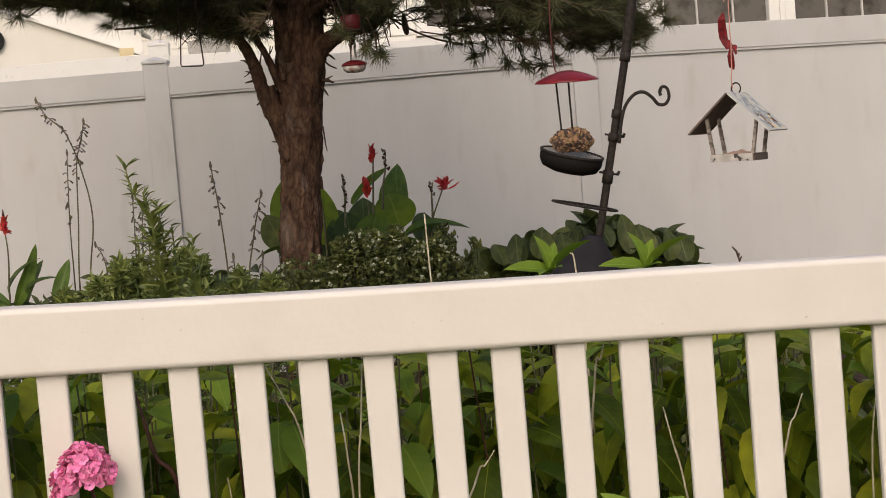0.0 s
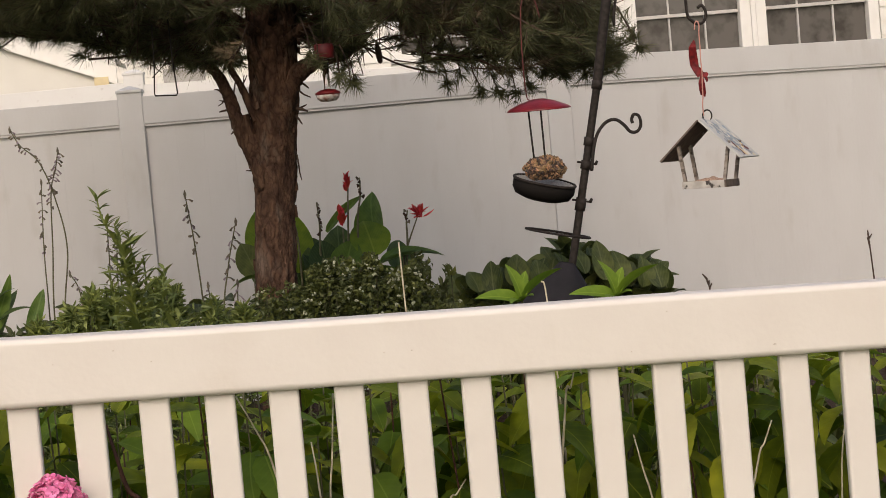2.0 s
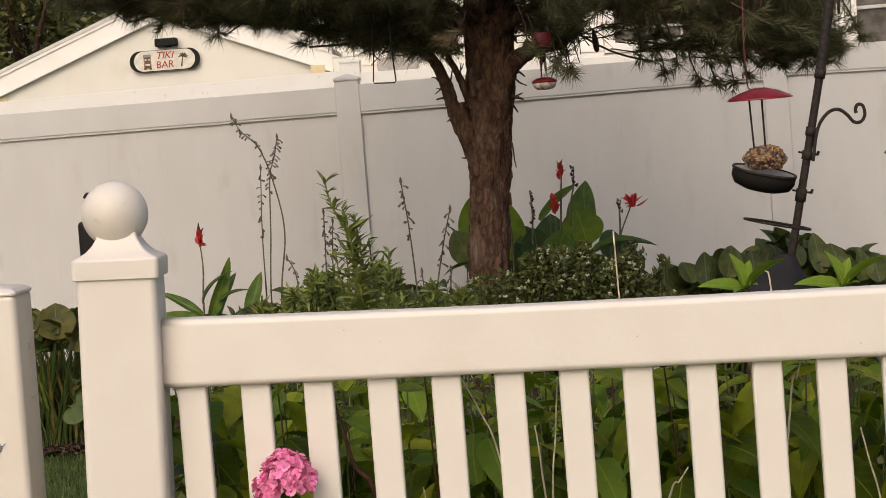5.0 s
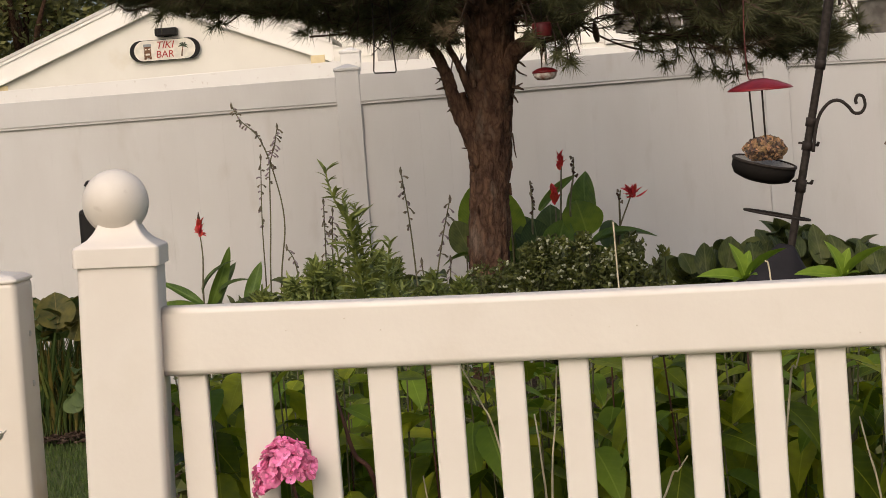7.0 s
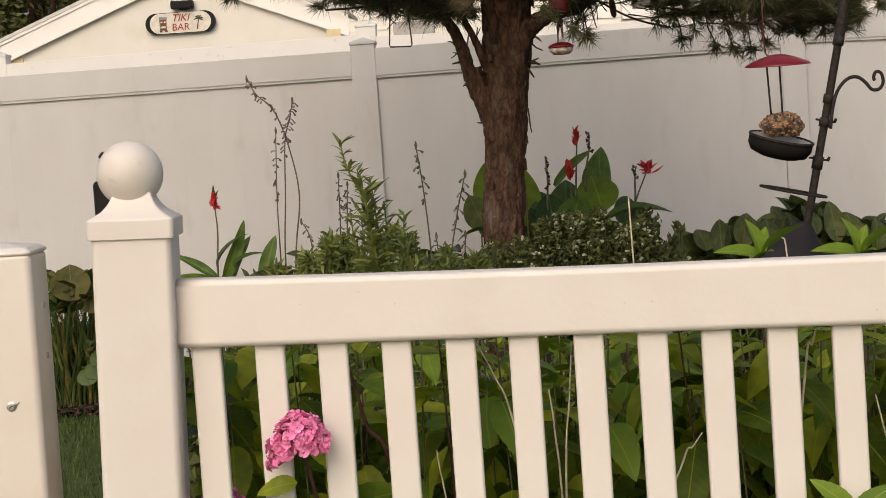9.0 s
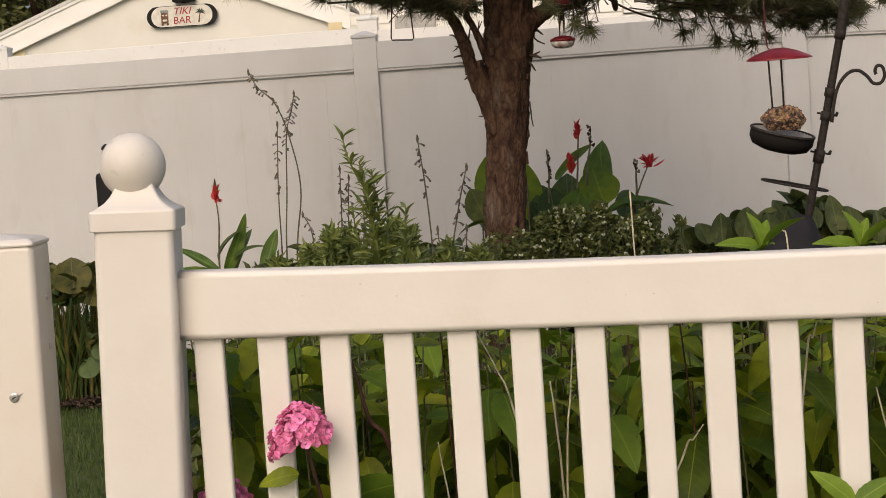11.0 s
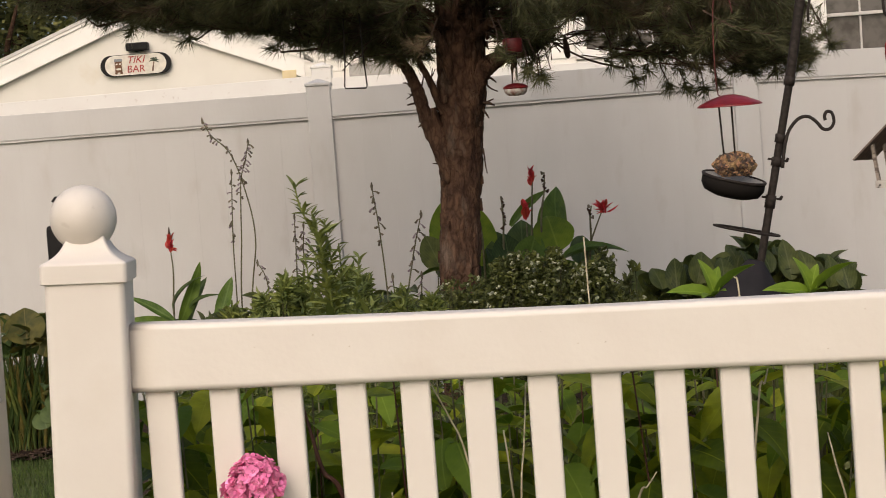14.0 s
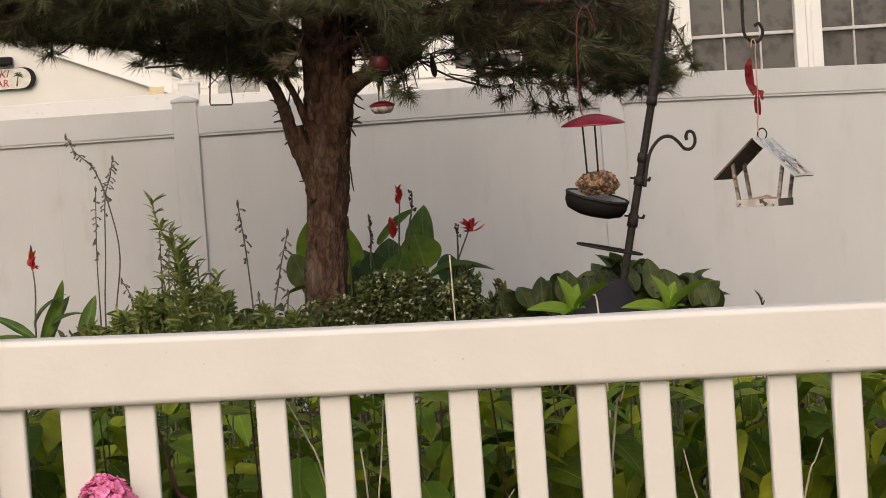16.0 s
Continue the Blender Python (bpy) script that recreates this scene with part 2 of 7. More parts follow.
WOODBROWN = mat("brown_wood", (0.16, 0.115, 0.09), 0.8, (0.10, 0.07, 0.053), 40, stretch=(0.3, 2, 2), bump=0.3)
SIDING = mat("white_siding", (0.82, 0.79, 0.73), 0.55, (0.78, 0.75, 0.69), 3)
TRIM = mat("white_trim", (0.84, 0.81, 0.77), 0.45, (0.80, 0.77, 0.72), 5)
MUNTIN = mat("dull_white_bar", (0.56, 0.53, 0.50), 0.5, (0.48, 0.455, 0.43), 12)
SHEDWALL = mat("cream_shed_wall", (0.748, 0.716, 0.648), 0.6, (0.712, 0.679, 0.611), 3, stain=(0.62, 0.55, 0.42), stain_scale=2)
SHEDROOF = mat("pale_roof", (0.62, 0.60, 0.56), 0.8, (0.54, 0.52, 0.48), 20, bump=0.3)
YELLOWTONE = mat("yellow_tone", (0.72, 0.60, 0.36), 0.7, (0.66, 0.54, 0.32), 9)
# the lighter mottling in the glass colour paints blurred reflections of foliage
GLASSREFLECTION = mat("window_glass_reflection", (0.050, 0.044, 0.040), 0.10, (0.115, 0.105, 0.097), 7.5, c_lo=0.48, c_hi=0.70)
UNLITBACK = mat("unlit_backing", (0.055, 0.05, 0.048), 0.8, (0.045, 0.04, 0.04), 200)
CREAMPAINT = mat("cream_paint", (0.74, 0.69, 0.60), 0.6)
REDPAINT = mat("red_paint", (0.38, 0.035, 0.03), 0.6)
GREENPAINT = mat("green_paint", (0.055, 0.075, 0.045), 0.6)
BROWNPAINT = mat("brown_paint", (0.16, 0.07, 0.03), 0.6)
BLUEPAINT = mat("blue_paint", (0.30, 0.36, 0.41), 0.6)
SLATEPAINT = mat("slate_paint", (0.30, 0.32, 0.34), 0.6)
PALEPAINT = mat("pale_paint", (0.56, 0.545, 0.51), 0.6, (0.46, 0.45, 0.425), 40)
GRASS = mat("lawn", (0.085, 0.105, 0.032), 0.8, (0.048, 0.064, 0.018), 12, bump=0.6, bump_scale=120, spec=0.2)
GRASSBLADE = mat("grass_blade", (0.078, 0.122, 0.022), 0.7, (0.045, 0.075, 0.013), 8, rand=0.35, translucent=0.2)
MULCH = mat("mulch", (0.075, 0.048, 0.034), 0.95, (0.03, 0.02, 0.015), 40, bump=1.0, bump_scale=60, spec=0.1)
FARLEAF = mat("far_foliage", (0.185, 0.185, 0.050), 0.7, (0.10, 0.105, 0.030), 3, rand=0.4, translucent=0.15)

# ---- building helpers ----
def empty(name, x=0, y=0, z=0, **tags):
    ob = new(name)
    ob.location = (x, y, z)
    ob.empty_display_size = 0.1
    return tagged(ob, **tags)


def part(name, me, material, parent=None, label="", loc=None, m=None):
    """Link a mesh or a bmesh as one object, in world coordinates unless a matrix is given, under its thing."""
    if isinstance(me, bmesh.types.BMesh):
        bm = me
        me = bpy.data.meshes.new(name)
        bm.to_mesh(me)
        bm.free()
    if material is not None and not me.materials:
        me.materials.append(material)
    ob = new(name, me)
    if label:
        ob["label"] = label
    if parent is not None:
        ob.parent = parent
        chain = parent.matrix_basis.copy()
        up = parent.parent
        while up is not None:
            chain = up.matrix_basis @ chain
            up = up.parent
        if m is None:
            m = Matrix.Translation(loc if loc is not None else (0, 0, 0))
        ob.matrix_basis = chain.inverted() @ m
    elif m is not None:
        ob.matrix_basis = m
    elif loc is not None:
        ob.location = loc
    return ob


def mesh(verts, faces, name="mesh", smooth=False):
    me = bpy.data.meshes.new(name)
    me.from_pydata([tuple(v) for v in verts], [], [tuple(int(i) for i in f) for f in faces])
    if smooth:
        me.shade_smooth()
    me.update()
    return me


def box(x0, x1, y0, y1, z0, z1, bevel=0.0, seg=2):
    bm = bmesh.new()
    bmesh.ops.create_cube(bm, size=1)
    for v in bm.verts:
        v.co = Vector((x0 + (v.co.x + 0.5) * (x1 - x0), y0 + (v.co.y + 0.5) * (y1 - y0), z0 + (v.co.z + 0.5) * (z1 - z0)))
    if bevel > 0:
        bmesh.ops.bevel(bm, geom=list(bm.edges), offset=bevel, segments=seg, affect='EDGES', profile=0.5)
    return bm


def soft(src):
    """Shade a bevelled mesh smoothly while its large faces stay flat."""
    if isinstance(src, bmesh.types.BMesh):
        me = bpy.data.meshes.new("soft")
        src.to_mesh(me)
        src.free()
    else:
        me = src
    me.shade_smooth()
    acc = [Vector() for _ in me.vertices]
    for p in me.polygons:
        for i in p.vertices:
            acc[i] += p.normal * p.area ** 2
    me.normals_split_custom_set_from_vertices([tuple(a.normalized()) for a in acc])
    return me


def tube_data(points, radii, sides=8, cap=True, wob=0.0, rng=None):
    pts = [Vector(p) for p in points]
    if isinstance(radii, (int, float)):
        radii = [radii] * len(pts)
    verts, faces = [], []
    ref = None
    for i, p in enumerate(pts):
        d = (pts[min(i + 1, len(pts) - 1)] - pts[max(i - 1, 0)]).normalized()
        if ref is None:
            ref = d.orthogonal().normalized()
        ref = (ref - d * ref.dot(d)).normalized()
        side = d.cross(ref)
        for k in range(sides):
            a = 2 * math.pi * k / sides
            r = radii[i] * (1 + (rng.uniform(-wob, wob) if rng else 0))
            verts.append(p + (ref * math.cos(a) + side * math.sin(a)) * r)
    for i in range(len(pts) - 1):
        for k in range(sides):
            a, b = i * sides + k, i * sides + (k + 1) % sides
            faces.append((a, b, b + sides, a + sides))
    if cap:
        faces.append(tuple(range(sides - 1, -1, -1)))
        faces.append(tuple(range((len(pts) - 1) * sides, len(pts) * sides)))
    return verts, faces


def tube(points, radii, sides=8, **kw):
    v, f = tube_data(points, radii, sides, **kw)
    return mesh(v, f, "tube", smooth=True)


def lathe(profile, sides=24, squash=1.0):
    """Turn (r, z) pairs round the z axis."""
    verts, faces = [], []
    for r, z in profile:
        for k in range(sides):
            a = 2 * math.pi * k / sides
            verts.append((r * math.cos(a), r * math.sin(a) * squash, z))
    for i in range(len(profile) - 1):
        for k in range(sides):
            a, b = i * sides + k, i * sides + (k + 1) % sides
            faces.append((a, b, b + sides, a + sides))
    last = (len(profile) - 1) * sides
    if profile[0][0] <= .006 and profile[-1][0] <= .006:
        faces.append(tuple(range(sides - 1, -1, -1)))
        faces.append(tuple(range(last, last + sides)))
    else:
        faces += [(last + k, last + (k + 1) % sides, (k + 1) % sides, k) for k in range(sides)]
    return mesh(verts, faces, "lathe", smooth=True)


def joined(*chunks):
    verts, faces = [], []
    for v, f in chunks:
        o = len(verts)
        verts.extend(v)
        faces.extend(tuple(i + o for i in q) for q in f)
    return verts, faces


def curve_pts(ctrl, n=8):
    """Catmull-Rom through the control points."""
    c = [Vector(p) for p in ctrl]
    c = [c[0] * 2 - c[1]] + c + [c[-1] * 2 - c[-2]]
    out = []
    for i in range(1, len(c) - 2):
        for k in range(n):
            t = k / n
            a, b, d, e = c[i - 1], c[i], c[i + 1], c[i + 2]
            out.append(0.5 * ((2 * b) + (d - a) * t + (2 * a - 5 * b + 4 * d - e) * t * t + (3 * b - 3 * d + e - a) * t ** 3))
    out.append(c[-2])
    return out


def leaf_data(length, width, droop=0.3, fold=0.25, seg=6, tip=1.0, wave=0.0, rng=random):
    """A leaf that grows along +x from the origin, its face up, folded along its rib and drooping towards its tip."""
    verts, faces = [], []
    ph = rng.uniform(0, 6)
    for i in range(seg + 1):
        t = i / seg
        if tip > 1:
            w = width * 0.5 * min(1.0, 1.95 * (t ** 0.55) * ((1 - t) ** 0.9)) * (1.0 if i % 2 else 0.945) + 0.0015 * width
        else:
            w = width * 0.5 * (math.sin(math.pi * min(1, t ** 0.75)) ** 0.8) + 0.0015 * width
        x = length * (math.sin(droop * t) / droop if droop > 0.01 else t)
        z = -length * (1 - math.cos(droop * t)) / max(droop, 0.01)
        lift = fold * w
        wv = wave * width * math.sin(t * 9 + ph)
        verts += [(x, -w, z + lift + wv), (x, 0, z), (x, w, z + lift - wv)]
    for i in range(seg):
        a = i * 3
        faces += [(a, a + 3, a + 4, a + 1), (a + 1, a + 4, a + 5, a + 2)]
    return verts, faces


def leaf_mesh(*a, **k):
    me = mesh(*leaf_data(*a, **k), "leaf", smooth=True)
    return me


def aim(x, y, z, yaw, pitch, roll=0.0, s=1.0):
    """The pose of a leaf whose base is at x, y, z: yaw round z, pitch up, roll about its rib, all in degrees."""
    return (Matrix.Translation((x, y, z)) @ Matrix.Rotation(radians(yaw), 4, 'Z') @ Matrix.Rotation(radians(-pitch), 4, 'Y')
            @ Matrix.Rotation(radians(roll), 4, 'X') @ Matrix.Scale(s, 4))


def moved(chunk, m):
    v, f = chunk
    return [m @ Vector(p) for p in v], f


def ground_z(x, y):
    return 0.10 * min(1, max(0, (y - 0.3) / 5.5))

# ---- ground ----
def build_ground():
    xs = [-400, -60, -20, -8, -5] + [-4 + 0.5 * i for i in range(19)] + [6, 8, 20, 60, 400]
    ys = [-400, -60, -15, -5, -2.5, -1, 0, 0.3, 0.8] + [1.3 + 0.5 * i for i in range(14)] + [9, 12, 20, 60, 400]
    verts = [(x, y, ground_z(x, y)) for y in ys for x in xs]
    nx = len(xs)
    faces = [(j * nx + i, j * nx + i + 1, (j + 1) * nx + i + 1, (j + 1) * nx + i) for j in range(len(ys) - 1) for i in range(nx - 1)]
    ob = part("ground", mesh(verts, faces, "ground", smooth=True), GRASS)
    tagged(ob, "mown green lawn reaching under the fences", "lawn", kind="structure")
    # planting bed with a wavering edge
    rng = random.Random(3)
    edge = [(-2.9, 7.58), (-2.9, 6.35), (-2.2, 6.30), (-1.7, 6.25), (-1.35, 6.0), (-1.1, 5.0), (-0.9, 3.5), (-0.55, 1.8), (-0.02, 0.9), (-0.02, 0.10),
            (4.4, 0.10), (4.4, 7.58)]
    n, m2 = 46, 40
    verts, faces, idx = [], [], {}
    def inside(px, py):
        c, j = False, len(edge) - 1
        for i in range(len(edge)):
            (xi, yi), (xj, yj) = edge[i], edge[j]
            if (yi > py) != (yj > py) and px < (xj - xi) * (py - yi) / (yj - yi) + xi:
                c = not c
            j = i
        return c
    for j in range(m2 + 1):
        for i in range(n + 1):
            x, y = -2.9 + 7.3 * i / n, 0.1 + 7.48 * j / m2
            idx[i, j] = len(verts)
            verts.append((x + rng.uniform(-.03, .03), y, ground_z(x, y) + 0.02 + rng.uniform(-0.012, 0.02)))
    for j in range(m2):
        for i in range(n):
            if inside(-2.9 + 7.3 * (i + .5) / n, 0.1 + 7.48 * (j + .5) / m2):
                faces.append((idx[i, j], idx[i + 1, j], idx[i + 1, j + 1], idx[i, j + 1]))
    ob = part("planting_bed", mesh(verts, faces, "planting_bed", smooth=True), MULCH)
    tagged(ob, "dark brown bark mulch of the planting bed", "mulch", kind="structure")
    # wood chips and grass blades where the lawn shows
    v, f = [], []
    for _ in range(500):
        x, y = rng.uniform(-2.3, -1.2), rng.uniform(6.1, 6.6)
        s = rng.uniform(0.008, 0.03)
        a = rng.uniform(0, 6.3)
        c, sn = math.cos(a) * s, math.sin(a) * s
        z = ground_z(x, y) + 0.035
        o = len(v)
        v += [(x - c, y - sn, z), (x + sn * .4, y - c * .4, z + .012), (x + c, y + sn, z + .004), (x - sn * .4, y + c * .4, z + rng.uniform(.004, .02))]
        f += [(o, o + 1, o + 2), (o, o + 2, o + 3)]
    tagged(part("bark_chips", mesh(v, f, "bark_chips"), TWIG), "loose brown bark chips on the bed's edge", "bark chips", kind="stuff")
    v, f = [], []
    for _ in range(16000):
        x, y = rng.uniform(-2.2, -0.6), rng.uniform(1.6, 6.35)
        if inside(x, y) or x < -0.42 - 0.36 * (y - 1) * 0.9 - .35 or x > -0.15 - 0.13 * y:
            continue
        z = ground_z(x, y)
        h = rng.uniform(0.025, 0.055)
        a = rng.uniform(0, 6.3)
        c, sn = math.cos(a) * .003, math.sin(a) * .003
        lx, ly = rng.uniform(-.02, .02), rng.uniform(-.02, .02)
        o = len(v)
        v += [(x - c, y - sn, z), (x + c, y + sn, z), (x + lx, y + ly, z + h)]
        f.append((o, o + 1, o + 2))
    tagged(part("grass", mesh(v, f, "grass"), GRASSBLADE), "short green grass blades of the lawn", "grass", kind="stuff")


build_ground()

# ---- near picket fence ----
RAIL_SLOPE = -0.0298


def square_turned(profile, cx, cy, rounding=0.12):
    """A square moulding: (half width, z) pairs, corners slightly rounded."""
    verts, faces = [], []
    ring = []
    for sx, sy in ((1, 1), (-1, 1), (-1, -1), (1, -1)):
        base = math.atan2(sy, sx)
        for k in (-1, -.5, 0, .5, 1):
            a = base + k * radians(42)
            ring.append((sx * (1 - rounding) + rounding * math.cos(a), sy * (1 - rounding) + rounding * math.sin(a)))
    n = len(ring)
    for h, z in profile:
        verts += [(cx + x * h, cy + y * h, z) for x, y in ring]
    for i in range(len(profile) - 1):
        for k in range(n):
            a, b = i * n + k, i * n + (k + 1) % n
            faces.append((a, b, b + n, a + n))
    faces.append(tuple(range(n - 1, -1, -1)))
    faces.append(tuple(range((len(profile) - 1) * n, len(profile) * n)))
    return mesh(verts, faces, "moulding")


def build_picket_fence():
    fence = empty("picket_fence", 0, 0, 0, label="low white vinyl picket fence with a ball-topped post", category="fence")
    def post(dx, dz, tilt, turn):
        mm = Matrix.Translation((-0.0555 + dx, 0.02, 1.13 + dz)) @ Matrix.Rotation(radians(tilt), 4, 'Y') @ Matrix.Rotation(radians(turn), 4, 'Z')
        part("post", soft(box(-0.0515, 0.0515, -0.0515, 0.0515, -1.2 - dz, 0.152, 0.009, 5)), VINYL, fence, "square white vinyl post", m=mm)
        cap = square_turned([(0.0535, 0.146), (0.056, 0.147), (0.0565, 0.1695), (0.054, 0.173), (0.047, 0.1765), (0.0385, 0.182), (0.0315, 0.190), (0.0265, 0.199),
                             (0.0245, 0.207), (0.024, 0.216)], 0, 0)
        part("post_cap", soft(cap), VINYL, fence, "moulded square cap with an ogee neck", m=mm)
        prof = [(0.0435 * math.sin(a), 0.2295 - 0.0435 * math.cos(a)) for a in [math.pi * k / 18 for k in range(1, 18)]]
        prof = [(0.002, 0.2295 - 0.0434)] + prof + [(0.002, 0.2295 + 0.0434)]
        part("ball_finial", lathe(prof, 48), VINYL_BALL, fence, "round white ball finial", m=mm @ Matrix.Translation((-0.004, 0, 0)))
    post(0, 0, 2.1, 4.2)
    post(2.445, 2.44 * RAIL_SLOPE, 0.5, 0)
    def railmesh(z_mid, half, sag=0.0):
        """A rail swept along x: a rounded section that follows the slope, its top slightly bowed."""
        ring, rad = [], 0.009
        for cy, cz, a0 in ((0.051 - rad, half - rad, 0), (rad, half - rad, 90), (rad, -half + rad, 180), (0.051 - rad, -half + rad, 270)):
            ring += [(cy + rad * math.cos(radians(a0 + 15 * k)), cz + rad * math.sin(radians(a0 + 15 * k))) for k in range(7)]
        xs = [-0.012 + 2.352 * i / 40 for i in range(41)]
        n = len(ring)
        verts = [(x, y, z_mid + z + x * RAIL_SLOPE - (sag * math.sin(math.pi * min(max(x, 0), 0.95) / 0.95) if z > 0 else 0)) for x in xs for y, z in ring]
        faces = [(i * n + k, i * n + (k + 1) % n, (i + 1) * n + (k + 1) % n, (i + 1) * n + k) for i in range(40) for k in range(n)]
        faces += [tuple(range(n - 1, -1, -1)), tuple(range(40 * n, 41 * n))]
        bm = bmesh.new()
        bm.from_mesh(mesh(verts, faces, "rail"))
        bmesh.ops.recalc_face_normals(bm, faces=bm.faces)
        return soft(bm)
    part("top_rail", railmesh(1.1715, 0.0453, 0.003), VINYL, fence, "smooth white top rail with rounded edges")
    part("bottom_rail", railmesh(0.16, 0.0455), VINYL, fence, "white bottom rail")
    me = soft(box(-0.0198, 0.0198, 0.0145, 0.0300, 0.19, 1.140, 0.0042, 4))
    rng = random.Random(9)
    for i in range(28):
        x = 0.0312 + i * 0.0838 + max(0, i - 10) * 0.0016
        part("slat", me, VINYL, fence, m=Matrix.Translation((x + rng.uniform(-.0006, .0006), 0, x * RAIL_SLOPE)) @ Matrix.Rotation(radians(rng.uniform(-.03, .05)), 4, 'Y'))
    # small bits of grit and scuffs on the rail face
    v, f = [], []
    for k in range(9):
        x = rng.uniform(0.1, 1.25)
        z = 1.1755 + x * RAIL_SLOPE + rng.uniform(-.042, .042)
        s = rng.uniform(.0006, .0013)
        o = len(v)
        l2 = rng.choice((1, 1, 2, 3))
        v += [(x - s * l2, -.0006, z - s * .5), (x + s * l2, -.0006, z - s * .3), (x + s * l2 * .6, -.0012, z + s * .8), (x - s * l2 * .5, -.0012, z + s)]
        f.append((o, o + 1, o + 2, o + 3))
    tagged(part("grit", mesh(v, f, "grit"), SCUFF, fence, "specks of dirt"), kind="stuff")


build_picket_fence()


def build_gate_post():
    g = empty("gate_post", -0.2265, 0.02, 0, label="white vinyl gate post with a flat cap and screws", category="gate post")
    mm = Matrix.Translation((-0.2215, 0.022, 0)) @ Matrix.Rotation(radians(0.57), 4, 'Y') @ Matrix.Translation((-0.0255, 0, 0)) @ Matrix.Rotation(radians(3.2), 4, 'Z')
    x0 = 0.0
    part("body", soft(box(x0 - 0.0515, x0 + 0.0515, -0.0515, 0.0515, 0.0, 1.268, 0.009, 5)), VINYL_DIRTY, g, m=mm)
    part("cap", square_turned([(0.0522, 1.2655), (0.0530, 1.2675), (0.0525, 1.270), (0.045, 1.2745), (0.01, 1.2805)], x0, 0), VINYL, g, "shallow white cap", m=mm)
    head = lathe([(0.001, 0), (0.0042, 0.0003), (0.004, 0.0016), (0.002, 0.0026), (0.0008, 0.0027)], 10)
    for z in (1.194, 1.127):
        part("bolt", head, SCREW, g, "small grey bolt", m=mm @ Matrix.Translation((x0 + 0.0513, 0.008, z)) @ Matrix.Rotation(radians(90), 4, 'Y'))
    at = mm @ Matrix.Translation((x0 + 0.0135, -0.0513, 1.069)) @ Matrix.Rotation(radians(90), 4, 'X')
    sc = part("screw", lathe([(0.001, 0), (0.0068, 0.0003), (0.0064, 0.0012), (0.0046, 0.0014), (0.001, 0.0015)], 14), SCREW, g, "silver hex screw", m=at)
    hexv = [(0.0042 * math.cos(radians(60 * k + 12)), 0.0042 * math.sin(radians(60 * k + 12)), z) for z in (0.001, 0.0042) for k in range(6)]
    hexf = [(k, (k + 1) % 6, (k + 1) % 6 + 6, k + 6) for k in range(6)] + [tuple(range(6, 12))]
    part("hex_head", mesh(hexv, hexf, "hex_head"), SCREW, sc, m=at)
    part("slot", box(-0.0030, 0.0030, -0.0007, 0.0007, 0.0040, 0.0044), IRON, sc, m=at @ Matrix.Rotation(radians(30), 4, 'Z'))
    part("burr", tube([(0.004, 0.002, 0.001), (0.008, 0.0035, 0.002), (0.011, 0.006, 0.0015)], [.0016, .0010, .0004], 5), SCREW, sc, m=at)


build_gate_post()


def build_black_stake():
    g = empty("garden_light", -0.10, 0.115, 0, label="black plastic garden light on a stake behind the post", category="garden light")
    part("stake", tube([(-0.105, 0.115, 0), (-0.105, 0.115, 1.30)], 0.006, 8), BLACKPLASTIC, g)
    part("head", box(-0.1225, -0.0755, 0.10, 0.13, 1.295, 1.352, 0.006), BLACKPLASTIC, g)
    part("hook", tube(curve_pts([(-0.088, 0.115, 1.35), (-0.095, 0.115, 1.373), (-0.106, 0.115, 1.388), (-0.112, 0.115, 1.383)], 4), 0.003, 6), BLACKPLASTIC, g)


build_black_stake()

# ---- back privacy fences ----
def privacy_fence(name, label, y, posts, panels, material, base=0.1):
    fence = empty(name, 0, y, 0, label=label, category="fence")
    for (x0, x1, top) in posts:
        w = (x1 - x0) / 2
        cx = (x0 + x1) / 2
        p = part("post", box(x0, x1, y - 0.0215, y - 0.0215 + 2 * w, base - 0.1, top, 0.004), material, fence, "square vinyl post")
        part("post_cap", square_turned([(w + 0.004, top - 0.012), (w + 0.006, top - 0.01), (w + 0.006, top + 0.004), (w * 0.75, top + 0.013), (0.008, top + 0.030)], cx, y - 0.0215 + w), material, fence,
             "pyramid post cap")
    for (x0, x1, top, slope, depth) in panels:
        def sheared(bm):
            for v in bm.verts:
                v.co.z += (v.co.x - x0) * slope
            return bm
        part("top_rail", sheared(box(x0, x1, y - 0.018, y + 0.045, top - depth + 0.011, top, 0.003)), material, fence, "deep top rail")
        part("rail_lip", sheared(box(x0, x1, y - 0.014, y + 0.04, top - depth - 0.004, top - depth + 0.005, 0.002)), material, fence, "thin lip under the rail")
        # the gap's shade is put in as a grey strip
        part("groove_shade", sheared(box(x0, x1, y - 0.0145, y + 0.02, top - depth + 0.004, top - depth + 0.012)), GROOVE, fence, "grey strip painted as the groove's shade")
        part("bottom_rail", sheared(box(x0, x1, y - 0.035, y + 0.045, base + 0.03, base + 0.17, 0.004)), material, fence, "bottom rail")
        n = max(1, round((x1 - x0) / 0.163))
        w = (x1 - x0) / n
        for k in range(n):
            a = x0 + k * w
            part("board", sheared(box(a + 0.0001, a + w - 0.0001, y, y + 0.022, base + 0.16, top - depth + 0.02, 0.0003, 1)), material, fence)


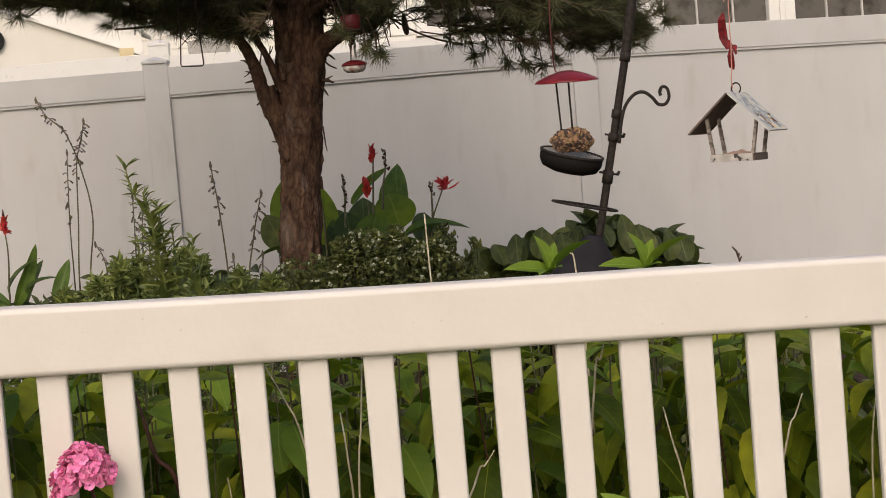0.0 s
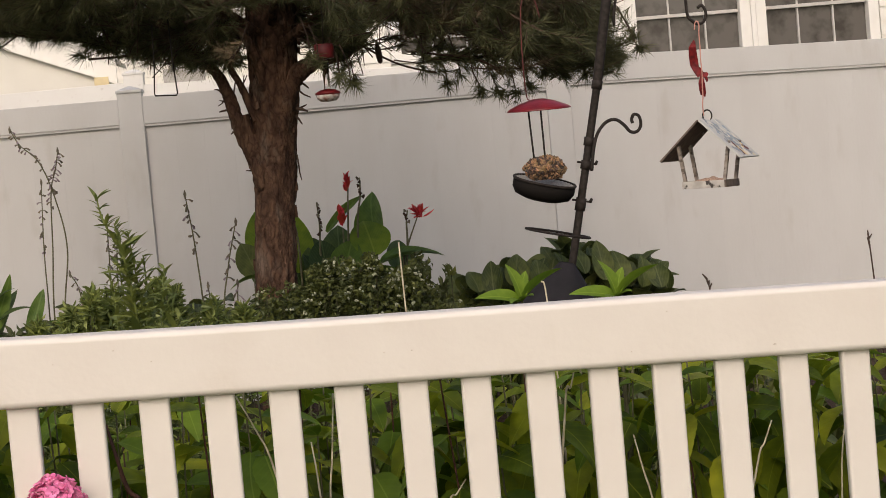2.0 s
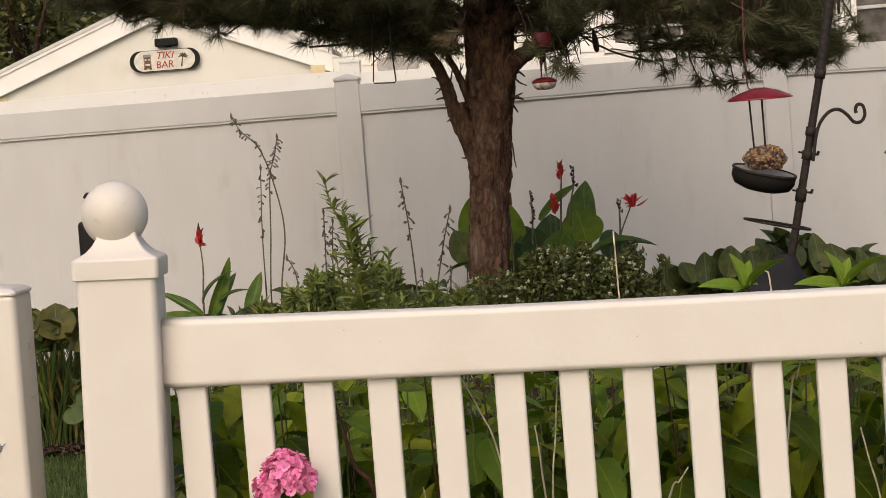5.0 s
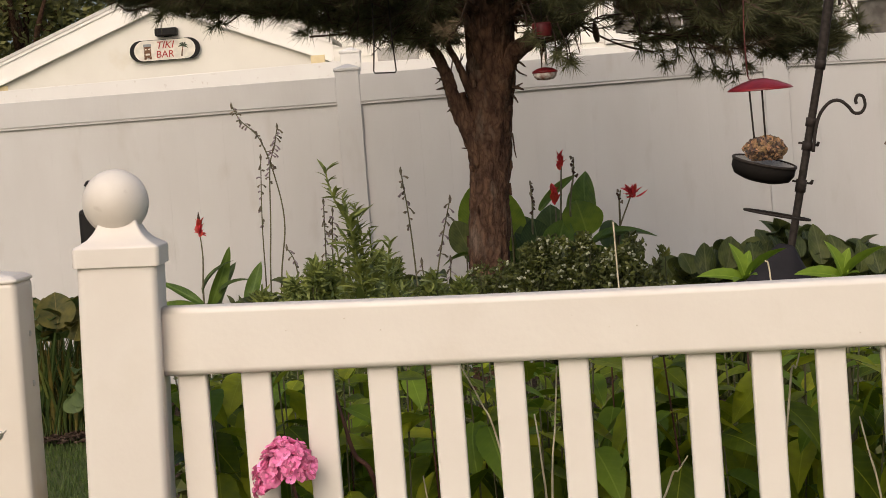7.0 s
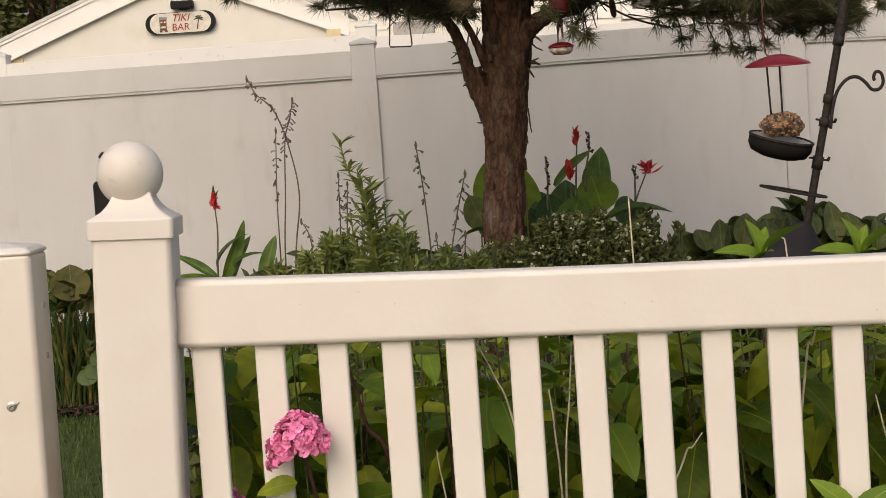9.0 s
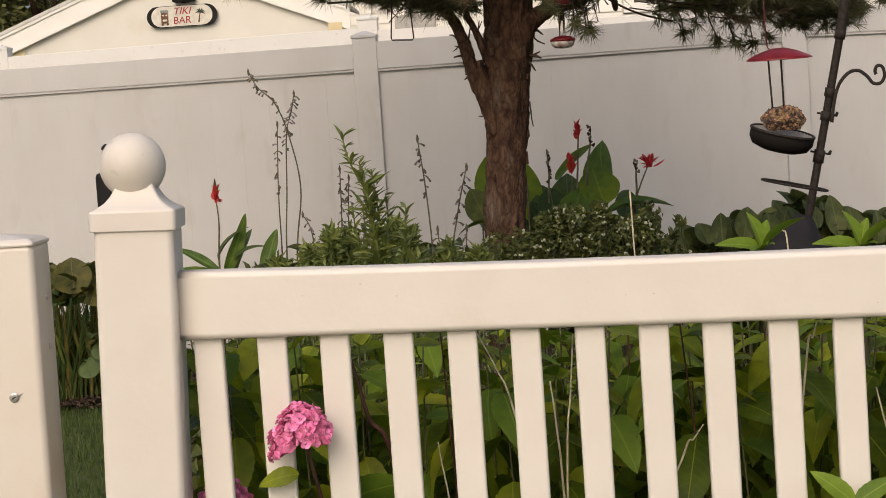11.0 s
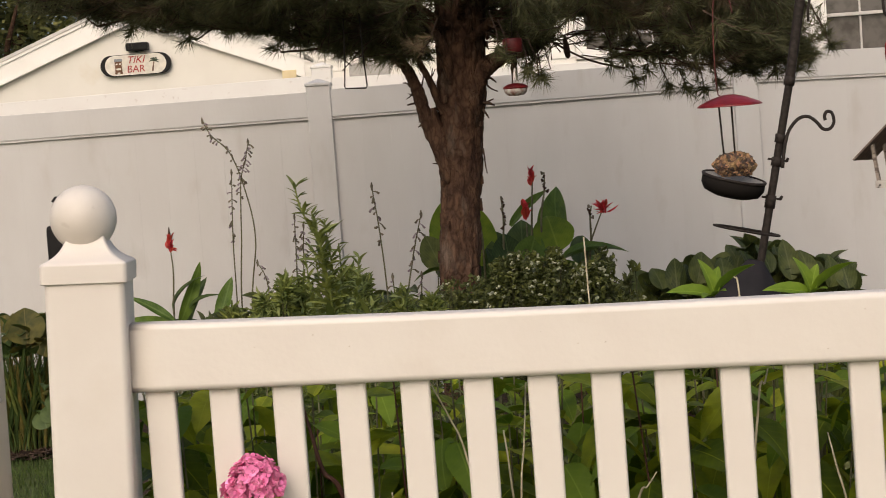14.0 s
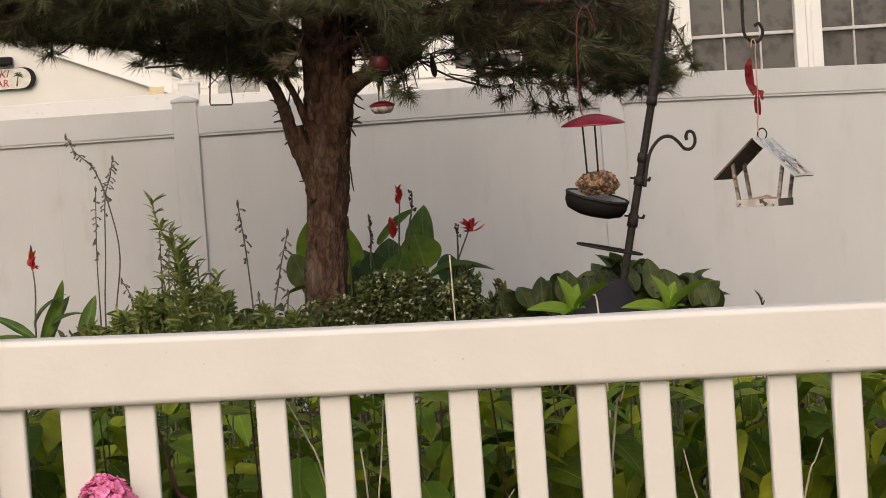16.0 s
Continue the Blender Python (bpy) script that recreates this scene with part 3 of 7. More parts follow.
privacy_fence("privacy_fence", "tall off-white vinyl privacy fence behind the planting bed", 7.6,
              [(-2.865, -2.728, 1.925), (-0.424, -0.287, 1.925), (1.975, 2.112, 1.925), (4.42, 4.557, 1.89)],
              [(-5.2, -2.865, 1.89, 0.0, 0.165), (-2.728, -0.424, 1.878, 0.002, 0.153), (-0.287, 1.975, 1.889, 0.004, 0.165), (2.112, 4.42, 1.905, -0.024, 0.155),
               (4.557, 6.8, 1.88, -0.01, 0.155)], VINYL_OLD)
privacy_fence("neighbour_fence", "chalky white vinyl privacy fence with dirt specks", 9.9,
              [(-3.178, -3.045, 2.142), (-0.581, -0.444, 2.17)],
              [(-5.3, -3.178, 2.032, 0.011, 0.16), (-3.045, -0.581, 2.080, 0.011, 0.16), (-0.444, 1.86, 2.085, -0.015, 0.16)], VINYL_FAR)

# ---- shed ----
def text_mesh(body, size, extrude=0.004, shear=0.0):
    cu = bpy.data.curves.new("text", 'FONT')
    cu.body, cu.size, cu.extrude, cu.align_x, cu.align_y, cu.shear = body, size, extrude, 'CENTER', 'CENTER', shear
    ob = bpy.data.objects.new("text", cu)
    me = bpy.data.meshes.new_from_object(ob)
    bpy.data.objects.remove(ob)
    return me


def build_shed():
    y0, y1, xl, xr, xm, ze, zp = 15.0, 15.9, -4.40, -1.14, -2.74, 2.44, 3.085
    s = empty("shed", xm, y0, 0, label="cream garden shed with a white-trimmed gable", category="shed")
    # walls: the gable end is a solid slab with thickness, grooved in wide boards
    def slab(x0, x1, ya, yb):
        def top(x):
            return zp - abs(x - xm) * (zp - ze) / (xm - xl if x < xm else xr - xm)
        xs = [x0] + ([xm] if x0 < xm < x1 else []) + [x1]
        v, f = [], []
        for x in xs:
            v += [(x, ya, 0), (x, ya, top(x)), (x, yb, 0), (x, yb, top(x))]
        for i in range(len(xs) - 1):
            a, b = i * 4, i * 4 + 4
            f += [(a, b, b + 1, a + 1), (a + 2, a + 3, b + 3, b + 2), (a + 1, b + 1, b + 3, a + 3), (a, a + 2, b + 2, b)]
        e = (len(xs) - 1) * 4
        f += [(0, 1, 3, 2), (e, e + 2, e + 3, e + 1)]
        return mesh(v, f, "wall_board")
    part("gable_wall", slab(xl, xr, y0, y0 + 0.08), SHEDWALL, s, "plain cream gable wall")
    part("side_wall", slab(xl, xr, y0 + 0.085, y1), SHEDWALL, s)
    # roof slopes with rake boards
    for sgn, xe in ((-1, xl), (1, xr)):
        sl = (zp - ze) / abs(xe - xm)
        over = 0.33 if sgn < 0 else 0.06
        xo = xe + sgn * over
        zo = ze - sl * over
        v = [(xm, y0 - .07, zp + .20), (xo, y0 - .07, zo + .20), (xo, y0 - .07, zo + .235), (xm, y0 - .07, zp + .235)]
        v += [(x, y1 + .2, z) for x, y, z in v]
        f = [(0, 1, 2, 3), (7, 6, 5, 4), (3, 2, 6, 7), (0, 4, 5, 1), (1, 5, 6, 2), (0, 3, 7, 4)]
        part("roof_slope", mesh(v, f, "roof_slope"), SHEDROOF, s, "pale shingled roof slope")
        v = [(xm, y0 - .05, zp - .02), (xo, y0 - .05, zo - .02), (xo, y0 - .05, zo + .199), (xm, y0 - .05, zp + .199)]
        v += [(x, y0 - .02, z) for x, y, z in v]
        part("rake_board", mesh(v, f, "rake_board"), TRIM, s, "white rake board along the gable")
        for za, zb2 in ((-.018, .012), (.168, .198)):
            v = [(xm, y0 - .064, zp + za), (xo, y0 - .064, zo + za), (xo, y0 - .064, zo + zb2), (xm, y0 - .064, zp + zb2)]
            v += [(x, y0 - .0505, z) for x, y, z in v]
            part("rake_moulding", mesh(v, f, "rake_moulding"), TRIM, s, "thin white moulding")
        v = [(xm, y0 - .019, zp + .004), (xo, y0 - .019, zo + .004), (xo, y0 - .019, zo + .03), (xm, y0 - .019, zp + .03)]
        v += [(x, y0 - .002, z) for x, y, z in v]
        part("soffit", mesh(v, f, "soffit"), TRIM, s, "white soffit")
        # on the right this added piece stands for a yellowish stain on the wall
        end = (xe - .10, xe + .06, y0 - .02, y0 - .003, ze - .16, ze - .02) if sgn < 0 else (-1.300, -1.162, y0 - .068, y0 - .0505, 2.390, 2.480)
        part("yellow_corner", box(*end), YELLOWTONE, s, "thin yellow patch at the wall's corner")
    lamp = empty("wall_lamp", -2.70, y0 - 0.02, 2.8, label="black flat wall lamp over the sign", category="lamp")
    part("housing", box(-2.812, -2.594, y0 - 0.12, y0 - 0.01, 2.785, 2.862, 0.012), BLACKPLASTIC, lamp)
    part("wall_bracket", box(-2.74, -2.66, y0 - 0.03, y0, 2.78, 2.84, 0.006), BLACKPLASTIC, lamp)
    # sign
    g = empty("sign", -2.737, y0 - .05, 2.65, label="rounded bar sign with red lettering and a palm tree", category="sign")
    def capsule(hw, r, y, d):
        pts = [(hw + r * math.cos(a), r * math.sin(a)) for a in [radians(-90 + 10 * k) for k in range(19)]]
        pts += [(-hw - r * math.cos(a), -r * math.sin(a)) for a in [radians(-90 + 10 * k) for k in range(19)]]
        k = len(pts)
        v = [(x, y, z) for x, z in pts] + [(x, y + d, z) for x, z in pts]
        f = [tuple(range(k)), tuple(range(2 * k - 1, k - 1, -1))] + [(i, i + k, (i + 1) % k + k, (i + 1) % k) for i in range(k)]
        return mesh(v, f, "plate")
    at = Matrix.Translation((-2.737, y0 - 0.05, 2.652))
    part("plate", capsule(0.245, 0.104, 0, 0.03), BLACKPLASTIC, g, "black-ended sign board", m=at)
    part("face", capsule(0.205, 0.099, -0.004, 0.008), CREAMPAINT, g, "cream painted face", m=at)
    up = Matrix.Rotation(radians(90), 4, 'X')
    part("lettering", text_mesh("TIKI", 0.100, 0.003, 0.32), REDPAINT, g, "red word", m=at @ Matrix.Translation((0.0, -0.007, 0.045)) @ up)
    part("lettering", text_mesh("BAR", 0.098, 0.003, 0.08), REDPAINT, g, "red word", m=at @ Matrix.Translation((0.0, -0.007, -0.045)) @ up)
    part("tiki_mask", box(-0.205, -0.135, -0.007, 0, -0.07, 0.06, 0.012), BROWNPAINT, g, "brown carved mask shape", m=at)
    part("mask_band", box(-0.210, -0.130, -0.010, -0.004, 0.040, 0.066, 0.004), SLATEPAINT, g, "grey head band", m=at)
    for xa in (-0.186, -0.154):
        part("mask_eye", box(xa - .009, xa + .009, -0.010, -0.004, 0.008, 0.022, 0.003), CREAMPAINT, g, m=at)
    part("mask_mouth", box(-0.192, -0.148, -0.010, -0.004, -0.044, -0.026, 0.004), CREAMPAINT, g, m=at)
    for xa in (-0.196, -0.144):
        part("mask_foot", box(xa - .012, xa + .012, -0.008, -0.001, -0.084, -0.062, 0.003), BROWNPAINT, g, m=at)
    part("palm_trunk", tube([(0.165, -0.006, -0.075), (0.172, -0.006, -0.03), (0.185, -0.006, 0.025)], [0.008, 0.006, 0.005], 6), BROWNPAINT, g, m=at)
    for a in (10, 50, 100, 140, 185, -25):
        c, sn = math.cos(radians(a)), math.sin(radians(a))
        part("palm_frond", tube([(0.185, -0.006, 0.025), (0.185 + .028 * c, -0.006, 0.032 + .028 * sn), (0.185 + .05 * c, -0.006, 0.02 + .038 * sn)], [0.006, 0.008, 0.002], 5),
             GREENPAINT, g, m=at)


build_shed()

# ---- houses ----
def lap_wall(parent, x0, x1, y, z0, z1, board=0.115):
    n = round((z1 - z0) / board)
    h = (z1 - z0) / n
    for k in range(n):
        z = z0 + k * h
        v = [(x0, y - .016, z), (x1, y - .016, z), (x1, y - .003, z + h), (x0, y - .003, z + h), (x0, y + .02, z), (x1, y + .02, z), (x1, y + .02, z + h), (x0, y + .02, z + h)]
        f = [(0, 1, 2, 3), (4, 7, 6, 5), (0, 4, 5, 1), (3, 2, 6, 7), (0, 3, 7, 4), (1, 5, 6, 2)]
        part("siding_board", mesh(v, f, "siding_board"), SIDING, parent)


def window(parent, x0, x1, y, z0, z1, columns, zm):
    w = part("window", box(x0 - .02, x1 + .02, y + .10, y + .13, z0 - .02, z1 + .02), UNLITBACK, parent, "dark window with white muntins")
    part("pane", box(x0, x1, y + .075, y + .079, z0, zm), GLASSREFLECTION, w, "dark pane with mottled reflections in its colour")
    part("pane", box(x0, x1, y + .055, y + .059, zm, z1), GLASSREFLECTION, w, "dark pane with mottled reflections in its colour")
    part("frame", box(x0 - .07, x0 + .018, y - .022, y + .09, z0 - .07, z1 + .07, .004), TRIM, w, "white jamb")
    part("frame", box(x1 - .018, x1 + .07, y - .022, y + .09, z0 - .07, z1 + .07, .004), TRIM, w, "white jamb")
    part("window_sill", box(x0 - .069, x1 + .069, y - .030, y + .088, z0 - .07, z0 + .008, .004), TRIM, w, "white sill")
    part("frame", box(x0 + .019, x1 - .019, y - .022, y + .09, z1 - .01, z1 + .07, .004), TRIM, w, "white head")
    part("meeting_rail", box(x0 + .019, x1 - .019, y + .03, y + .085, zm - .014, zm + .014, .003), MUNTIN, w, "grey-white meeting rail")
    for k in range(1, columns):
        x = x0 + (x1 - x0) * k / columns
        part("muntin", box(x - .0072, x + .0072, y + .045, y + .082, z0 + .013, z1 - .011), MUNTIN, w, "thin grey-white muntin")


def build_house():
    h = empty("house", 4, 12, 0, label="white-sided house with double-hung windows", category="house")
    y = 12.0
    zt = 5.4
    wins = [(1.47, 2.32, 2.27, 3.75, 3, 2.395), (3.425, 4.33, 1.95, 3.6, 3, 2.405), (4.515, 5.42, 1.95, 3.6, 3, 2.405)]
    # solid wall round the openings
    part("wall", box(1.0, 9.0, y + .02, y + .2, 0, 1.87), SIDING, h)
    part("wall", box(1.0, 9.0, y + .02, y + .2, 3.86, zt), SIDING, h)
    for a, b in ((1.0, 1.40), (2.39, 3.355), (4.40, 4.445), (5.49, 9.0)):
        part("wall", box(a, b, y + .02, y + .2, 1.87, 3.86), SIDING, h)
    part("wall", box(1.40, 2.39, y + .02, y + .2, 1.87, 2.20), SIDING, h)
    part("wall", box(1.0, 1.2, y + .2, y + 7, 0, zt), SIDING, h)
    # added panel whose dark colour stands in for the unlit room
    part("room_dark", box(1.2, 9.0, y + 2.5, y + 2.6, 0, zt), UNLITBACK, h, "dark panel standing in for the unlit room")
    lap_wall(h, 1.0, 9.0, y, 0.2, 1.87)
    lap_wall(h, 1.40, 2.39, y, 1.87, 2.19)
    for a, b in ((1.10, 1.39), (2.40, 3.195), (5.50, 9.0)):
        lap_wall(h, a, b, y, 1.87, 3.86)
    lap_wall(h, 1.0, 9.0, y, 3.86, 5.2)
    part("corner_board", box(0.98, 1.10, y - .03, y + .02, 0, 5.3, .004), TRIM, h, "white corner board")
    for a, b, c, d, n, e in wins:
        window(h, a, b, y, c, d, n, e)
    part("casing", box(3.20, 3.353, y - .028, y + .02, 1.87, 3.86, .004), TRIM, h, "wide white casing")
    part("casing", box(4.402, 4.443, y - .03, y + .02, 1.87, 3.86, .004), TRIM, h, "white mullion casing")
    v = [(0.6, y - .5, zt - .1), (9.4, y - .5, zt - .1), (9.4, y + 3.6, zt + 2.0), (0.6, y + 3.6, zt + 2.0)]
    v += [(a, b, c + .15) for a, b, c in v]
    part("roof", mesh(v, [(0, 1, 2, 3), (7, 6, 5, 4), (0, 4, 5, 1), (3, 2, 6, 7), (0, 3, 7, 4), (1, 5, 6, 2)], "roof"), SHEDROOF, h, "grey roof")
    f = empty("far_house", -0.8, 19, 0, label="white-sided neighbouring house beyond the fences", category="house")
    part("wall", box(-2.9, 2.2, 19.02, 19.2, 0, 5.2), SIDING, f)
    lap_wall(f, -2.9, 2.2, 19.0, 1.4, 5.0, 0.13)
    part("vent_window", box(-0.90, -0.40, 18.97, 19.03, 2.50, 2.765, .01), GROOVE, f, "small grey window")
    v = [(-3.3, 18.6, 5.0), (2.6, 18.6, 5.0), (2.6, 22, 6.8), (-3.3, 22, 6.8)]
    v += [(a, b, c + .15) for a, b, c in v]
    part("roof", mesh(v, [(0, 1, 2, 3), (7, 6, 5, 4), (0, 4, 5, 1), (3, 2, 6, 7), (0, 3, 7, 4), (1, 5, 6, 2)], "roof"), SHEDROOF, f, "grey roof")


build_house()

# ---- far trees ----
def broadleaf_tree(x, y, h, spread, seed, n=15000):
    rng = random.Random(seed)
    t = empty("tree", x, y, 0, label="dark green leafy tree behind the shed", category="tree", group="far trees")
    part("trunk", tube([(x, y, 0), (x + .1, y, h * .3), (x - .05, y, h * .6)], [0.18, 0.14, 0.06], 8), BARK, t)
    for k in range(5):
        a = rng.uniform(0, 6.28)
        part("limb", tube([(x, y, h * (.3 + .06 * k)), (x + math.cos(a) * spread * .4, y + math.sin(a) * spread * .4, h * (.5 + .06 * k)),
                           (x + math.cos(a) * spread * .75, y + math.sin(a) * spread * .75, h * (.58 + .07 * k))], [.07, .045, .015], 6), BARK, t)
    v, f = [], []
    lumps = [(rng.gauss(0, .45) * spread, rng.gauss(0, .45) * spread, h * rng.uniform(.3, .97), rng.uniform(.35, .75)) for _ in range(60)]
    for _ in range(n):
        lx, ly, lz, r = rng.choice(lumps)
        d = Vector((rng.gauss(0, 1), rng.gauss(0, 1), rng.gauss(0, 1))).normalized() * r * rng.uniform(.6, 1.1)
        p = Vector((x + lx, y + ly, lz)) + d
        u = Vector((rng.gauss(0, 1), rng.gauss(0, 1), rng.gauss(0, .7))).normalized() * rng.uniform(.04, .085)
        w = u.orthogonal().normalized() * rng.uniform(.02, .04)
        o = len(v)
        v += [p - u, p + w, p + u, p - w]
        f.append((o, o + 1, o + 2, o + 3))
    tagged(part("crown", mesh(v, f, "crown"), FARLEAF, t), kind="stuff")


broadleaf_tree(-6.3, 23.0, 6.5, 1.7, 1)
broadleaf_tree(-4.6, 25.0, 6.8, 1.8, 2)
broadleaf_tree(-8.4, 24.0, 7.5, 2.0, 3)
broadleaf_tree(-7.2, 28.0, 7.5, 2.2, 4)
broadleaf_tree(-5.2, 29.0, 7.5, 2.2, 5)

# ---- pine ----
def build_pine():
    rng = random.Random(11)
    nr = np.random.default_rng(11)
    tree = empty("pine_tree", 0.39, 5.0, 0.1, label="pine tree with scaly brown bark and drooping needles", category="tree")
    # trunk with ridged, flaking bark
    axis = [(0.375, 0.05, .125), (0.385, 0.3, .108), (0.39, 0.6, .097), (0.393, 0.95, .089), (0.41, 1.2, .088), (0.43, 1.4, .0925), (0.445, 1.6, .099), (0.455, 1.75, .105),
            (0.468, 1.95, .112), (0.475, 2.15, .105), (0.47, 2.6, .09), (0.45, 3.2, .04), (0.44, 3.5, .02), (0.44, 3.8, .008)]
    sides = 76
    zs = np.concatenate([np.linspace(0.05, .6, 20), np.linspace(0.61, 2.2, 190), np.linspace(2.3, 3.8, 14)])
    ax = np.interp(zs, [a[1] for a in axis], [a[0] for a in axis])
    ar = np.interp(zs, [a[1] for a in axis], [a[2] for a in axis])
    verts, faces = [], []
    for i, z in enumerate(zs):
        for k in range(sides):
            a = 2 * math.pi * k / sides
            c, s = math.cos(a), math.sin(a)
            wv = .35 * noise.noise(Vector((c * 2, s * 2, z * 6)))
            q = Vector((c * 4.0 + wv, s * 4.0, z * 5.5 + wv * 1.6))
            cells = noise.voronoi(q)[0]
            plate = noise.cell(q * .9) * .004
            ridge = min(0.30, cells[1] - cells[0]) * 0.024 + plate + noise.noise(Vector((c * 4, s * 4, z * 5))) * 0.006 + noise.noise(Vector((c * 16, s * 16, z * 30))) * 0.003
            r = ar[i] - 0.010 + ridge
            verts.append((ax[i] + c * r, 5.0 + s * r, z))
    n = len(zs)
    for i in range(n - 1):
        for k in range(sides):
            a, b = i * sides + k, i * sides + (k + 1) % sides
            faces.append((a, b, b + sides, a + sides))
    part("trunk", mesh(verts, faces, "trunk", smooth=True), BARK, tree, "ridged flaking brown bark")
    # loose bark flakes
    fv, ff = [], []
    for _ in range(34):
        z = rng.uniform(0.75, 2.05)
        a = rng.uniform(math.pi, 2 * math.pi) if rng.random() < .8 else rng.uniform(0, math.pi)
        r = float(np.interp(z, zs, ar)) + rng.uniform(.000, .006)
        x0 = float(np.interp(z, zs, ax))
        w, h = rng.uniform(.05, .14), rng.uniform(.010, .028)
        j1, j2, j3 = (rng.uniform(.35, 1.1) for _ in range(3))
        o = len(fv)
        lift = rng.uniform(.0, .003)
        for da, dz, dr in ((-w * j1, -h, lift), (w * j2, -h * j3, lift * .5), (w * j3, h * j1, 0), (-w * j2, h * j3, 0)):
            fv.append((x0 + math.cos(a + da) * (r + dr), 5 + math.sin(a + da) * (r + dr), z + dz))
        for da, dz, dr in ((-w * j1, -h, -.01), (w * j2, -h * j3, -.01), (w * j3, h * j1, -.01), (-w * j2, h * j3, -.01)):
            fv.append((x0 + math.cos(a + da) * (r + dr), 5 + math.sin(a + da) * (r + dr), z + dz))
        ff += [(o, o + 1, o + 2, o + 3), (o, o + 4, o + 5, o + 1), (o + 1, o + 5, o + 6, o + 2), (o + 3, o + 2, o + 6, o + 7), (o, o + 3, o + 7, o + 4)]
    tagged(part("flaking_bark", mesh(fv, ff, "flaking_bark"), BARK, tree), kind="stuff")
    # limbs: low ones that are seen, then whorls above
    limbs = [
        ([(0.405, 4.98, 1.30), (0.360, 4.96, 1.44), (0.318, 4.95, 1.55), (0.292, 4.94, 1.63), (0.279, 4.94, 1.70), (0.257, 4.93, 1.76), (0.234, 4.93, 1.815), (0.17, 4.92, 1.89), (0.09, 4.9, 1.97), (-0.06, 4.88, 2.10), (-0.35, 4.85, 2.25)], .040, .014),
        ([(0.372, 4.96, 1.62), (0.349, 4.95, 1.69), (0.336, 4.94, 1.73), (0.316, 4.94, 1.78), (0.296, 4.93, 1.82), (0.281, 4.92, 1.865), (0.26, 4.9, 1.95), (0.17, 4.88, 2.10)], .019, .010),
        ([(0.17, 4.93, 1.895), (0.02, 4.9, 1.935), (-0.30, 4.85, 1.995), (-0.75, 4.8, 2.07), (-1.05, 4.8, 2.13)], .012, .004),
        ([(0.42, 4.93, 1.74), (0.39, 4.88, 1.88), (0.32, 4.80, 2.00), (0.15, 4.6, 2.10), (-0.2, 4.35, 2.16), (-0.6, 4.2, 2.2)], .026, .008),
        ([(0.462, 4.97, 1.56), (0.492, 4.96, 1.68), (0.532, 4.95, 1.765), (0.595, 4.93, 1.818), (0.68, 4.92, 1.842), (0.77, 4.93, 1.862), (0.84, 5.02, 1.97), (0.98, 5.12, 2.12), (1.35, 5.1, 2.16), (1.70, 5.0, 2.05)], (.058, .052, .043, .034, .027, .022, .014, .010, .008, .005), 0),
        ([(0.48, 4.95, 1.9), (0.7, 4.7, 2.02), (1.0, 4.4, 2.03), (1.3, 4.3, 2.02), (1.55, 4.25, 2.02)], .022, .007),
        ([(0.47, 4.93, 2.0), (0.5, 4.5, 2.10), (0.55, 4.1, 2.12), (0.6, 3.8, 2.06)], .018, .006),
        ([(0.45, 4.95, 1.95), (0.2, 4.6, 2.1), (-0.1, 4.3, 2.16), (-0.4, 4.0, 2.18)], .018, .006),
        ([(0.48, 5.05, 1.95), (0.8, 5.4, 2.05), (1.2, 5.7, 2.02), (1.7, 5.8, 1.95)], .035, .008),
        ([(0.45, 5.05, 1.95), (0.1, 5.4, 2.08), (-0.4, 5.6, 2.12), (-0.9, 5.6, 2.18)], .035, .008),
        ([(0.46, 4.95, 2.1), (0.75, 4.4, 2.2), (1.1, 4.0, 2.2), (1.5, 3.8, 2.15)], .03, .007),
    ]
    low = len(limbs)
    for k in range(13):
        z = 2.2 + 1.35 * k / 13
        a = k * 2.4 + rng.uniform(-.3, .3)
        L = 1.6 * (1 - (z - 2.2) / 1.7) + .15
        c, s = math.cos(a), math.sin(a)
        limbs.append(([(0.46, 5.0, z), (0.46 + c * L * .4, 5 + s * L * .4, z + .12), (0.46 + c * L * .8, 5 + s * L * .8, z + .10), (0.46 + c * L, 5 + s * L, z + .04)], .03 * (1 - (z - 2.2) / 4), .006))
    twv, twf = [], []
    tips = []          # position, direction, size, dead
    def zb(x, y=4.9):
        """The underside of the crown."""
        return float(np.interp(x, [-1.1, -1.06, -0.76, -0.60, -0.42, -0.24, -0.01, 0.195, 0.355, 0.53, 0.76, 0.83, 0.86, 0.95, 0.99, 1.10, 1.32, 1.46, 1.51, 1.786, 1.97, 2.05],
                               [2.11, 2.07, 2.01, 2.005, 1.985, 1.905, 1.825, 1.79, 1.80, 1.84, 1.82, 1.85, 1.97, 1.98, 1.83, 1.745, 1.68, 1.675, 1.72, 1.70, 1.75, 1.80])) + 0.075 * (y - 4.9)

    def bare(x, y, z):
        """The open middle of the crown, where the trunk shows between the limbs."""
        d = z - .072 * (y - 4.9)
        over = .46 + (x - .46) * 7.16 / (y + 2.26)
        if (over > 1.88 and 1.84 < d < 2.3) or (over > 1.95 and d < 2.3):
            return True
        return (.33 < x < .67 and d < 2.07 and y < 5.35) or (.84 < x < .99 and 1.79 < d < 1.965) or (.95 < x < 1.17 and 1.82 < d < 1.90)

